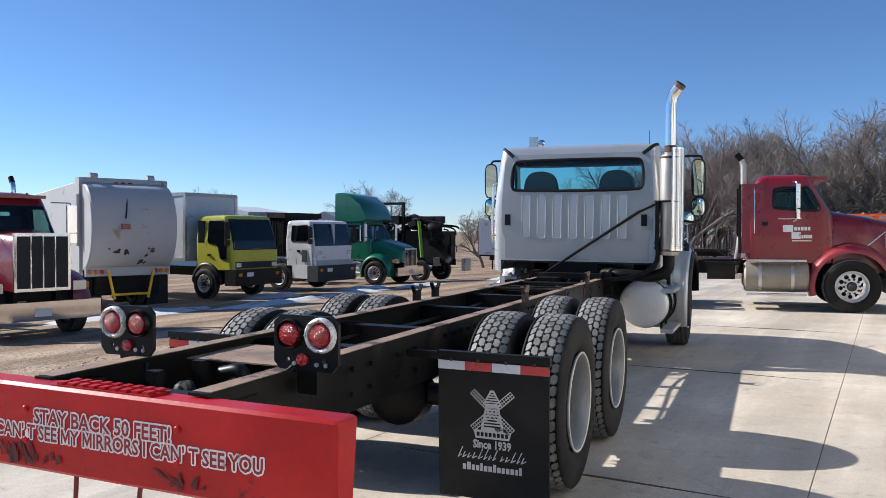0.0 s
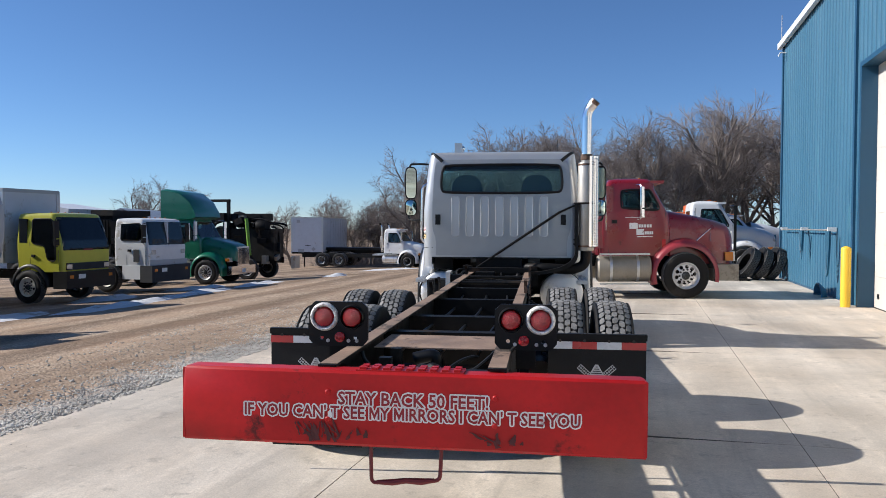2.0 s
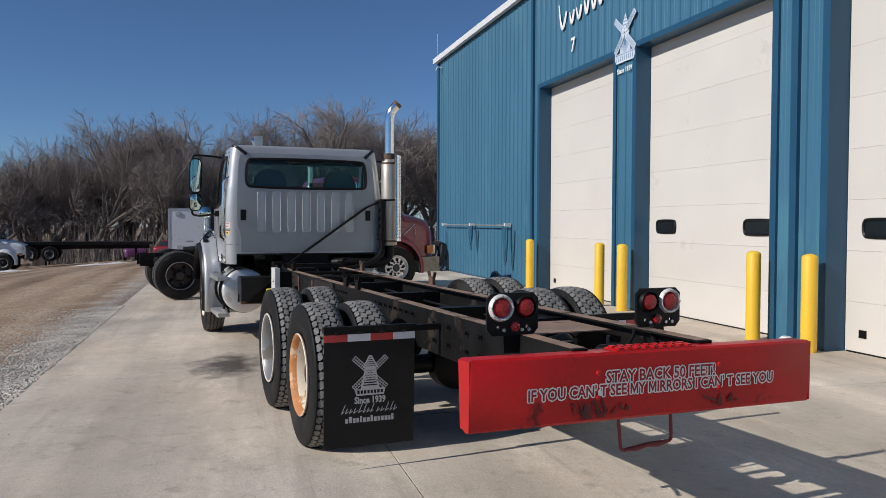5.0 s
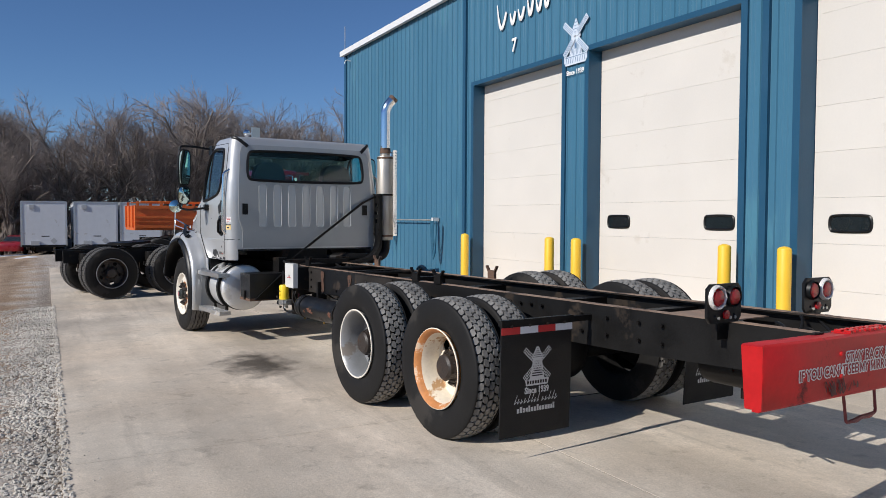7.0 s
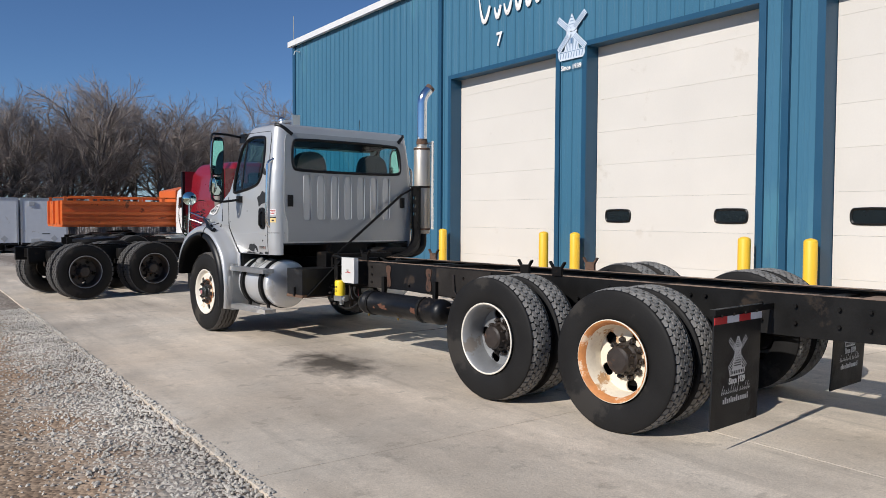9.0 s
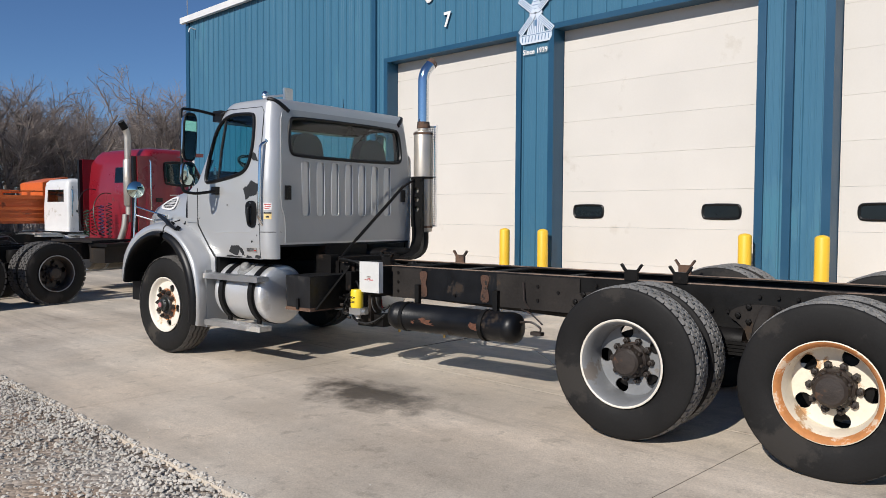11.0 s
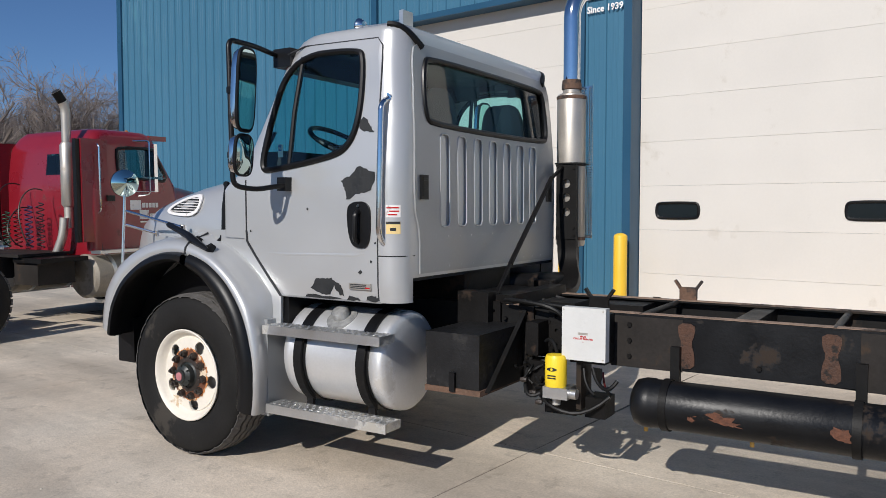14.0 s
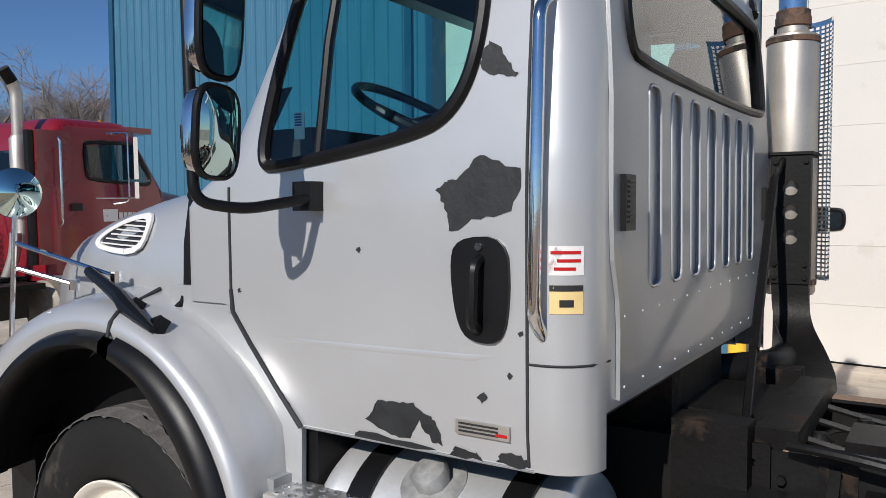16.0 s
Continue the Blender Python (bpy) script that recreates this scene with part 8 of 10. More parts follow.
    tube(bm, [(-0.07, 7.055, 1.23), (0.83, 7.16, 1.84)], 0.018, 8)
    tube(bm, [(0.81, 7.158, 1.828), (1.03, 7.16, 1.93)], 0.014, 8)
    part("stay_rod", bm, M_BLACKR, X, "thin dark stay rod")


build_ground()
build_slabs()
build_snow()
build_building()
build_truck()


# ---------------------------------------------------------------- other vehicles
M_DRED = mat("dark_red_cab_paint", (0.21, 0.008, 0.016), 0.3, var=0.1, scale=2, bump=0.005, coat=0.6, dirt=(0.13, 0.022, 0.024), dirt_amount=0.25)
M_DREDF = mat("faded_red_fender", (0.27, 0.028, 0.036), 0.4, var=0.1, coat=0.3)
M_GREEN = mat("green_cab_paint", (0.010, 0.135, 0.072), 0.32, var=0.08, coat=0.6)
M_YELG = mat("lime_yellow_cab_paint", (0.52, 0.50, 0.035), 0.35, var=0.06, coat=0.5)
M_WHT = mat("white_truck_paint", (0.72, 0.72, 0.71), 0.4, var=0.05, coat=0.4, dirt=(0.45, 0.42, 0.36), dirt_amount=0.35)
M_TANKW = mat("weathered_white_tank", (0.47, 0.465, 0.45), 0.5, var=0.06, scale=1, dirt=(0.36, 0.30, 0.22), dirt_amount=0.35, dirt_scale=1.5)
M_TRAILER = mat("pale_trailer_skin", (0.62, 0.64, 0.67), 0.45, var=0.05, dirt=(0.45, 0.44, 0.42), dirt_amount=0.3)
M_GREYB = mat("grey_box_body", (0.42, 0.43, 0.44), 0.45, var=0.06, dirt=(0.3, 0.29, 0.27), dirt_amount=0.35)
M_DUSTY = mat("dusty_old_aluminium", (0.30, 0.27, 0.22), 0.6, 0.3, var=0.2, scale=3, dirt=(0.20, 0.17, 0.13), dirt_amount=0.7)
M_CLEAR = mat("lamp_lens", (0.6, 0.6, 0.58), 0.1, 0.4, var=0.05, coat=0.6)
M_AMBER = mat("amber_lamp", (0.55, 0.18, 0.02), 0.25)


def far_tyre(name_mat, rows, count):
    """A lighter tyre for trucks that stay far off."""
    bm = bmesh.new()
    lathe(bm, tyre_profile(0.53, 0.28)[::2] + [tyre_profile(0.53, 0.28)[-1]], 36, "x", close=True)
    t = mesh_of("tyre", bm, M_RUBBER, 50)
    bm = bmesh.new()
    for i in range(rows):
        x0 = -0.118 + 0.236 * i / rows
        x1 = x0 + 0.236 / rows - 0.012
        for k in range(count):
            a0 = 2 * math.pi * (k + (0.5 if i % 2 else 0)) / count
            a1 = a0 + 2 * math.pi / count * 0.78
            q = [(x, r * math.cos(a), r * math.sin(a)) for r in (0.505, 0.53) for x, a in ((x0, a0), (x1, a0), (x1, a1), (x0, a1))]
            v = [bm.verts.new(p) for p in q]
            for f in ((4, 5, 6, 7), (0, 1, 5, 4), (1, 2, 6, 5), (2, 3, 7, 6), (3, 0, 4, 7)):
                bm.faces.new([v[j] for j in f])
    return t, mesh_of("tread", bm, name_mat, 0)


FAR_LUG, FAR_RIB = far_tyre(M_TREADD, 4, 34), far_tyre(M_TREADD, 4, 30)
FAR_RIM = rim_mesh(0.155, M_GRIM, M_GRIM, name="wheel")
DARK_RIM = rim_mesh(0.155, M_HUB, M_GRIM, name="wheel")
ALU_RIM = rim_mesh(0.04, M_TANK, M_ALU, 10, name="wheel")
WHT_RIM = rim_mesh(0.04, M_WRIM, M_WRIM, 5, name="wheel")


def at_lot(x, y, heading, dz=0.0):
    """heading: the way the front points, degrees from +x towards +y."""
    return pose(x, y, (lot_z(x, y) if x < edge_x(min(y, 30)) or y > 28.6 else 0.0) + dz, 0, 0, heading - 90)


def rails(T, y0, y1, z0=0.72, z1=0.98, material=None):
    for s in (-1, 1):
        part("frame_rail", bbox(min(s * 0.36, s * 0.43), max(s * 0.36, s * 0.43), y0, y1, z0, z1, 0.01), material or M_BLACK, T, smooth=0)
    for i in range(4):
        y = y0 + 0.15 + (y1 - y0 - 0.4) * i / 3
        part("crossmember", bbox(-0.35, 0.35, y, y + 0.1, z0 + 0.05, z1 - 0.03, 0.01), M_BLACKR, T, smooth=0)


def axle(T, y, rim, tyre, dual, dish, z=0.522, spin=0):
    for s in (-1, 1):
        wheel(T, (s * (1.10 if dual else 1.06), y, z), s, rim, tyre, HUB_R if dual else HUB_F, dual, dish, spin=spin)
    bm = bmesh.new()
    tube(bm, [(-0.95, y, z), (0.95, y, z)], 0.07, 10)
    part("axle", bm, M_BLACKR, T)


def cab_of(T, rows, paint, win, wsz, seal=True, lining=True, step=0.06, n=(16, 5, 18, 18), door=None, label="", pane=None, back_win=None):
    """A lofted cab with side windows (loop of y, z), a windshield between two heights and a rear window."""
    z0, z1 = rows[0][0], rows[-1][0]
    zs = []
    z = z0
    while z < rows[-4][0]:
        zs.append(z)
        z += step
    zs += [r[0] for r in rows[-4:]]

    def sort(reg, c):
        x, y, z = c
        w = lerp_rows(rows, z)[1]
        if reg in (1, 3) and inside((y, z), win):
            return "side_l" if x < 0 else "side_r"
        if (reg == 2 or (reg == 4 and y > (rows[0][2] + rows[0][3]) / 2)) and wsz[0] < z < wsz[1] and abs(x) < w - 0.06:
            return "front"
        xa, xb = back_win or (0.35 - w, w - 0.35)
        if reg == 0 and wsz[0] + 0.12 < z < wsz[1] - 0.1 and xa < x < xb:
            return "back"
        return "shell"
    bms = loft_cab(rows, zs, n, sort)
    cab = part("cab", bms["shell"], paint, T, label, smooth=45)
    for k, nm in (("side_l", "side_window"), ("side_r", "side_window"), ("front", "windshield"), ("back", "rear_window")):
        if k in bms:
            part(nm, bms[k], pane or M_GLASSM, cab, smooth=60).visible_shadow = False
    if lining:
        lin = loft_cab(rows, zs, n, lambda r, c: "l" if sort(r, c) == "shell" else None, 0.03)
        part("lining", lin["l"], M_DARK, cab, smooth=45)
    part("dashboard", bbox(-0.8, 0.8, rows[0][3] - 0.55, rows[0][3] - 0.1, wsz[0] - 0.3, wsz[0], 0.05), M_DARK, cab)
    for x in (-0.45, 0.45):
        ym = rows[0][2] + 0.35
        part("seat", bbox(x - 0.22, x + 0.22, ym, ym + 0.15, wsz[0] - 0.3, wsz[0] + 0.45, 0.05), M_SEAT, cab)
    if seal:
        for s in (-1, 1):
            bm = bmesh.new()
            tube(bm, [(s * (lerp_rows(rows, z)[1] + 0.002), y, z) for y, z in win], 0.022, 6, closed=True)
            part("window_seal", bm, M_PLASTIC, cab)
    for s in (-1, 1):
        ya, yb = (rows[0][2] + 0.18, rows[0][3] - 0.12) if door is None else door
        bm = bmesh.new()
        pts = [(s * (lerp_rows(rows, z)[1] - 0.001), y, z) for y, z in ((ya, z0 + 0.05), (ya, wsz[0] + 0.2), (ya, wsz[1] + 0.02))]
        tube(bm, pts, 0.007, 5)
        tube(bm, [(s * (lerp_rows(rows, z)[1] - 0.001), y, z) for y, z in ((yb, z0 + 0.05), (yb, wsz[0]))], 0.007, 5)
        part("shut_line", bm, M_DARK, cab)
        part("door_handle", bbox(min(s * (rows[1][1] - 0.01), s * (rows[1][1] + 0.03)), max(s * (rows[1][1] - 0.01), s * (rows[1][1] + 0.03)), ya + 0.08, ya + 0.2, wsz[0] - 0.24, wsz[0] - 0.16, 0.01), M_PLASTIC, cab)
    return cab


def hood_of(T, y0, y1, rows, zb, paint, grille, label="", bars=9):
    bm = bmesh.new()
    rings, k = [], 18
    for i in range(15):
        y = y0 + (y1 - y0) * i / 14
        _, w, zt = lerp_rows(rows, y)
        rings.append([bm.verts.new((w * math.copysign(abs(math.cos(a)) ** 0.36, math.cos(a)), y, zb + (zt - zb) * abs(math.sin(a)) ** 0.42)) for a in (math.pi * j / k for j in range(k + 1))])
    for a, b in zip(rings, rings[1:]):
        for j in range(k):
            bm.faces.new((a[j], a[j + 1], b[j + 1], b[j]))
    bm.faces.new(rings[-1])
    H = part("hood", bm, paint, T, label, smooth=60)
    gw, gz0, gz1 = grille
    G = part("grille", bbox(-gw, gw, y1 - 0.02, y1 + 0.05, gz0, gz1, 0.04, 3), M_CHROME, H, "chrome radiator grille")
    part("grille_core", bbox(-gw + 0.05, gw - 0.05, y1 + 0.045, y1 + 0.056, gz0 + 0.06, gz1 - 0.06, 0.004), M_DARK, G)
    for i in range(bars):
        x = (-gw + 0.07) + (2 * gw - 0.14) * (i / 8 if bars == 9 else (i + 1) / (bars + 1))
        part("grille_bar", bbox(x - 0.012, x + 0.012, y1 + 0.05, y1 + 0.066, gz0 + 0.06, gz1 - 0.06, 0.003, 1), M_CHROME, G, smooth=0)
    return H


def fender_of(T, cy, cz, r, x_in, x_out, paint, a0=-5, a1=185, top=0.12, name="fender"):
    for s in (-1, 1):
        bm = bmesh.new()
        rows = []
        for th in range(a0, a1 + 1, 8):
            c, sn = math.cos(radians(th)), math.sin(radians(th))
            rows.append([bm.verts.new((s * x, cy + rr * c, cz + rr * sn)) for rr, x in ((r, x_out), (r + 0.06, x_out), (r + 0.10, x_out - 0.04), (r + 0.12 + top * max(0, sn) * 0.5, (x_in + x_out) / 2), (r + 0.12 + top * max(0, sn), x_in))])
        for a, b in zip(rows, rows[1:]):
            for j in range(4):
                bm.faces.new((a[j], a[j + 1], b[j + 1], b[j]))
        F = part(name, bm, paint, T, smooth=60)
        bm = bmesh.new()
        rows = []
        for th in range(a0, a1 + 1, 12):
            c, sn = math.cos(radians(th)), math.sin(radians(th))
            rows.append([bm.verts.new((s * x, cy + r * c, cz + r * sn)) for x in (x_out, 0.45)])
        for a, b in zip(rows, rows[1:]):
            bm.faces.new((a[0], a[1], b[1], b[0]))
        part("inner_fender", bm, M_DARK, F, smooth=60)


def mirrors_of(T, y, z0, z1, x=1.2, chrome=True):
    for s in (-1, 1):
        bm = bmesh.new()
        tube(bm, arc_path([(s * 0.9, y - 0.1, z1 + 0.05), (s * (x + 0.08), y, z1 + 0.05), (s * (x + 0.08), y, z0 - 0.05), (s * 0.95, y - 0.1, z0 - 0.08)], 0.05, 3), 0.014, 6)
        a = part("mirror_arm", bm, M_CHROME if chrome else M_PLASTIC, T)
        xa, xb = sorted((s * (x - 0.02), s * (x + 0.18)))
        hd = part("mirror_head", bbox(xa, xb, y, y + 0.06, z0 + 0.2, z1, 0.02), M_CHROME if chrome else M_PLASTIC, a)
        bm = bmesh.new()
        poly(bm, [(xa + 0.015, y - 0.002, z0 + 0.215), (xb - 0.015, y - 0.002, z0 + 0.215), (xb - 0.015, y - 0.002, z1 - 0.015), (xa + 0.015, y - 0.002, z1 - 0.015)])
        part("mirror_glass", bm, M_MIRROR, hd, smooth=0)
        part("spot_mirror", bbox(xa, xb, y, y + 0.06, z0 - 0.02, z0 + 0.17, 0.03), M_CHROME if chrome else M_PLASTIC, a)


def tanks_of(T, y0, y1, material=None, z=0.68, R=0.28, x=0.88, square=False):
    for s in (-1, 1):
        if square:
            material = M_DUSTY
            bm = bbox(min(s * 0.62, s * 1.12), max(s * 0.62, s * 1.12), y0, y1, z - R, z + R, 0.05, 3)
        else:
            bm = bmesh.new()
            drum(bm, [(R - 0.04, y0), (R, y0 + 0.04), (R, y1 - 0.04), (R - 0.04, y1)], 28, "y", (s * x, 0, z))
        K = part("fuel_tank", bm, material or M_TANK, T, "dusty aluminium fuel tank", smooth=40)
        for f in (0.25, 0.75):
            y = y0 + (y1 - y0) * f
            bm = bmesh.new()
            if square:
                box(bm, min(s * 0.61, s * 1.13), max(s * 0.61, s * 1.13), y - 0.03, y + 0.03, z - R - 0.008, z + R + 0.008)
            else:
                lathe(bm, [(R + 0.001, y - 0.03), (R + 0.008, y - 0.03), (R + 0.008, y + 0.03), (R + 0.001, y + 0.03)], 28, "y", (s * x, 0, z))
            part("strap", bm, M_ALU, K, smooth=30)
        part("step", bbox(min(s * 1.0, s * 1.2), max(s * 1.0, s * 1.2), y0 + 0.05, y1 - 0.05, z + R + 0.01, z + R + 0.05, 0.008), M_ALU, T)
        part("step", bbox(min(s * 1.05, s * 1.2), max(s * 1.05, s * 1.2), y0 + 0.05, y1 - 0.05, z - R - 0.05, z - R - 0.015, 0.008), M_ALU, T)


def stack_of(T, x, y, z0, z1, r=0.065, lean=-0.12, name="exhaust_pipe"):
    bm = bmesh.new()
    pts = arc_path([(x, y, z0), (x, y, z1 - 0.18), (x, y + lean, z1)], 0.12, 5)
    tube(bm, pts, r, 14)
    S = part(name, bm, M_CHROME if r < 0.06 else M_STEEL, T, "tall upright exhaust pipe", smooth=50)
    bm = bmesh.new()
    d = (pts[-1] - pts[-2]).normalized()
    tube(bm, [pts[-1] - d * 0.02, pts[-1] + d * 0.004], r * 0.93, 14)
    part("pipe_mouth", bm, M_DARK, S)
    bm = bmesh.new()
    tube(bm, pts[-3:], r + 0.003, 14, cap=False)
    part("sooty_tip", bm, M_BLACKR, S, "soot-black pipe tip", smooth=50)
    bm = bmesh.new()
    drum(bm, [(r * 1.1, z0 + 0.30), (r * 1.5, z0 + 0.34), (r * 1.5, z0 + 1.16), (r * 1.1, z0 + 1.20)], 16, "z", (x, y, 0))
    part("muffler", bm, M_STEEL, S, smooth=50)
    return S


def bars_on(T, name, rows, x, material, side, label=""):
    """Printed bars on a flank: rows of (y0, y1, z0, z1)."""
    for y0, y1, z0, z1 in rows:
        bm = bmesh.new()
        xa, xb = sorted((side * x, side * (x + 0.003)))
        box(bm, xa, xb, y0, y1, z0, z1)
        part(name, bm, material, T, label, smooth=0)


def front_of(T, y, wide, z0, z1, material, lamps_z=1.05, lamp_x=0.78):
    B = part("front_bumper", bbox(-wide, wide, y, y + 0.16, z0, z1, 0.04, 3), material, T)
    part("number_plate", bbox(-0.16, 0.16, y + 0.158, y + 0.166, z0 + 0.08, z0 + 0.24, 0.003, 1), M_WHITE, B, "plain pale plate")
    for s in (-1, 1):
        L = part("headlight", bbox(min(s * lamp_x - 0.13, s * lamp_x + 0.13), max(s * lamp_x - 0.13, s * lamp_x + 0.13), y - 0.14, y - 0.02, lamps_z - 0.09, lamps_z + 0.09, 0.03, 2), M_CLEAR, T, "clear headlight")
        part("turn_lamp", bbox(s * (lamp_x + 0.17) - 0.04, s * (lamp_x + 0.17) + 0.04, y - 0.2, y - 0.06, lamps_z - 0.06, lamps_z + 0.06, 0.015), M_AMBER, T)


WIN_CONV = smooth_loop([(-1.52, 1.94), (-1.48, 1.90), (-0.62, 1.885), (-0.56, 1.92), (-0.58, 2.02), (-0.84, 2.54), (-0.90, 2.58), (-1.48, 2.59), (-1.52, 2.55)], 1)


def conventional(name, m, label, paint, fender, high=False, tandem=(-4.0, -5.3), grille_big=False, chrome_bumper=True, day_stack=True, rims=(ALU_RIM, DARK_RIM), side_panel=True, category="truck", rear_to=-6.0, tank_sq=False, single=False, apron=False, squat=1.0):
    """A long-nosed tractor; local y is the way ahead, 0 at the front axle."""
    T = thing(name, m, label, category)
    rails(T, rear_to, 0.9)
    axle(T, 0.0, rims[0], RIB, False, 0.04, spin=15)
    for i, y in enumerate(tandem):
        axle(T, y, rims[1], FAR_LUG, True, 0.155, spin=25 * i)
    rows = [(1.08, 0.97, -1.90, -0.30, 0.08, 0.08), (1.6, 0.99, -1.90, -0.30, 0.08, 0.08), (1.95, 0.98, -1.90, -0.34, 0.08, 0.10), (2.6, 0.93, -1.88, -0.72, 0.10, 0.16), (2.78, 0.90, -1.86, -0.80, 0.12, 0.18), (2.87, 0.82, -1.78, -0.90, 0.14, 0.18), (2.91, 0.6, -1.6, -1.1, 0.1, 0.1), (2.92, 0.3, -1.5, -1.2, 0.1, 0.1)]
    def low(z):
        return 1.08 + ((1.9 + (z - 1.9) * 0.87 if single and z > 1.9 else z) - 1.08) * squat
    rows = [(low(r[0]),) + r[1:] for r in rows]
    win = [(y, low(z)) for y, z in WIN_CONV]
    if apron:
        rows[0] = (0.97,) + rows[0][1:]
        for i, (yb, yf) in ((3, (-1.84, -0.63)), (4, (-1.74, -0.64)), (5, (-1.68, -0.72)), (6, (-1.5, -0.9)), (7, (-1.4, -1.0))):
            rows[i] = rows[i][:2] + (yb, yf) + rows[i][4:]
        win = smooth_loop([(-1.42, 2.12), (-1.38, 2.08), (-0.64, 2.02), (-0.56, 2.05), (-0.57, 2.14), (-0.74, 2.47), (-0.80, 2.51), (-1.37, 2.50), (-1.42, 2.46)], 1)
    cab = cab_of(T, rows, paint, win, (low(1.98), low(2.62)), label="", back_win=(-0.05, 0.6) if apron else None)
    if apron:
        hood_of(T, -0.32, 1.14, [(-0.32, 0.90, 2.03), (0.3, 0.90, 1.91), (0.8, 0.88, 1.79), (1.04, 0.85, 1.71), (1.10, 0.82, 1.66), (1.14, 0.76, 1.58)], 0.78, paint, (0.55, 0.86, 1.52))
    elif grille_big:
        hood_of(T, -0.32, 1.12, [(-0.32, 0.74, 2.16), (0.5, 0.62, 2.10), (1.08, 0.54, 2.06), (1.12, 0.53, 2.04)], 1.0, paint, (0.52, 0.98, 2.08), bars=3)
    else:
        hood_of(T, -0.32, 1.12, [(-0.32, 0.86, 2.0), (0.3, 0.80, 1.90), (0.8, 0.74, 1.76), (1.02, 0.70, 1.66), (1.12, 0.66, 1.56)], 1.0, paint, (0.52, 0.78, 1.60))
    fender_of(T, 0.0, 0.52, 0.66, 0.76, 1.17, fender, -12, 196)
    if apron:
        B = part("front_bumper", bbox(-1.10, 1.10, 0.64, 1.20, 0.40, 0.77, 0.05, 3), M_DUSTY, T, "dull steel front bumper")
        part("number_plate", bbox(-0.16, 0.16, 1.198, 1.206, 0.5, 0.66, 0.003, 1), M_WHITE, B, "plain pale plate")
        for s in (-1, 1):
            L = part("headlight", bbox(min(s * 0.70, s * 0.90), max(s * 0.70, s * 0.90), 1.06, 1.17, 0.84, 1.06, 0.03, 2), M_CLEAR, T, "clear headlight")
            part("turn_lamp", bbox(min(s * 0.84, s * 0.93), max(s * 0.84, s * 0.93), 0.94, 1.12, 0.85, 1.05, 0.03, 2), M_AMBER, T)
            part("cab_reflector", bbox(min(s * 0.95, s * 1.0), max(s * 0.95, s * 1.0), -0.50, -0.42, 1.16, 1.36, 0.015), M_LENS, T, "red side lamp")
            bm = bmesh.new()
            tube(bm, [(s * 0.9, 0.28, 1.3), (s * 0.905, 0.62, 1.60), (s * 0.91, 0.62, 1.30)], 0.012, 6)
            part("hood_strap", bm, M_CHROME, T)
    else:
        front_of(T, 1.02, 1.12, 0.42, 0.78, M_CHROME if chrome_bumper else M_GREYB)
    mirrors_of(T, -0.42 if not single else -1.0, 1.88, low(2.66), 1.2 if not single else 1.06)
    tanks_of(T, -1.98, -0.76, M_DUSTY if tank_sq else None, R=0.31 if tank_sq else 0.28)
    part("sun_visor", bbox(-0.86, 0.86, -0.92 if not apron else -0.76, -0.64 if not apron else -0.43, low(2.79) - (0.03 if apron else 0), low(2.86) - (0.02 if apron else 0), 0.02), paint, cab)
    for s in (-1, 1):
        part("wheel_step", bbox(min(s * 0.5, s * 1.1), max(s * 0.5, s * 1.1), -2.75, -2.05, 0.92, 0.98, 0.01), M_BLACKR if apron else M_ALU, T)
        bm = bmesh.new()
        tube(bm, arc_path([(s * 0.96, -1.78, 1.55), (s * 1.04, -1.78, 1.6), (s * 1.04, -1.78, 2.5), (s * 0.95, -1.78, 2.55)], 0.04, 3), 0.014, 6)
        part("grab_bar", bm, M_CHROME, cab)
        if side_panel:
            part("side_fairing", bbox(min(s * 0.88, s * 0.975), max(s * 0.88, s * 0.975), -2.02, -1.60, 1.16, low(2.70), 0.02), paint, T)
            part("fairing_edge", bbox(min(s * 0.885, s * 0.955), max(s * 0.885, s * 0.955), -2.09, -2.025, 1.16, low(2.69), 0.01), M_PLASTIC, T)
        if day_stack:
            if not single or s > 0:
                stack_of(T, s * (0.80 if not single else 0.62), -2.12 if not single else -1.98, 1.15 if not single else 1.35, 3.3 if not single else 3.24, r=0.055 if not single else 0.062, lean=-0.14)
    part("deck", bbox(-0.7, 0.7, -2.8, -2.0, 0.99, 1.03, 0.01), M_FRAMED if apron else M_ALU, T, "worn deck plate behind the cab")
    if apron:
        for s in (-1, 1):
            part("deck_box", bbox(min(s * 0.45, s * 0.95), max(s * 0.45, s * 0.95), -2.7, -2.15, 0.62, 0.915, 0.03), M_FRAMED, T)
    bm = bmesh.new()
    plate(bm, circle(0, (tandem[0] + tandem[-1]) / 2, 0.45, 24), [circle(0, (tandem[0] + tandem[-1]) / 2 - 0.1, 0.07, 10)], lambda u, v, w: (u, v, 1.10 + w + 0.04 * (v - tandem[0])), 0.05)
    part("fifth_wheel", bm, M_BLACKR, T, "greasy fifth wheel plate", smooth=30)
    for y in tandem:
        for s in (-1, 1):
            bm = bmesh.new()
            box(bm, s * 0.48 - 0.04, s * 0.48 + 0.04, y - 0.5, y + 0.5, 0.62, 0.70)
            drum(bm, [(0.12, 0.70), (0.14, 0.8), (0.13, 0.92)], 14, "z", (s * 0.55, y - 0.35, 0))
            part("air_spring", bm, M_BLACKR, T)
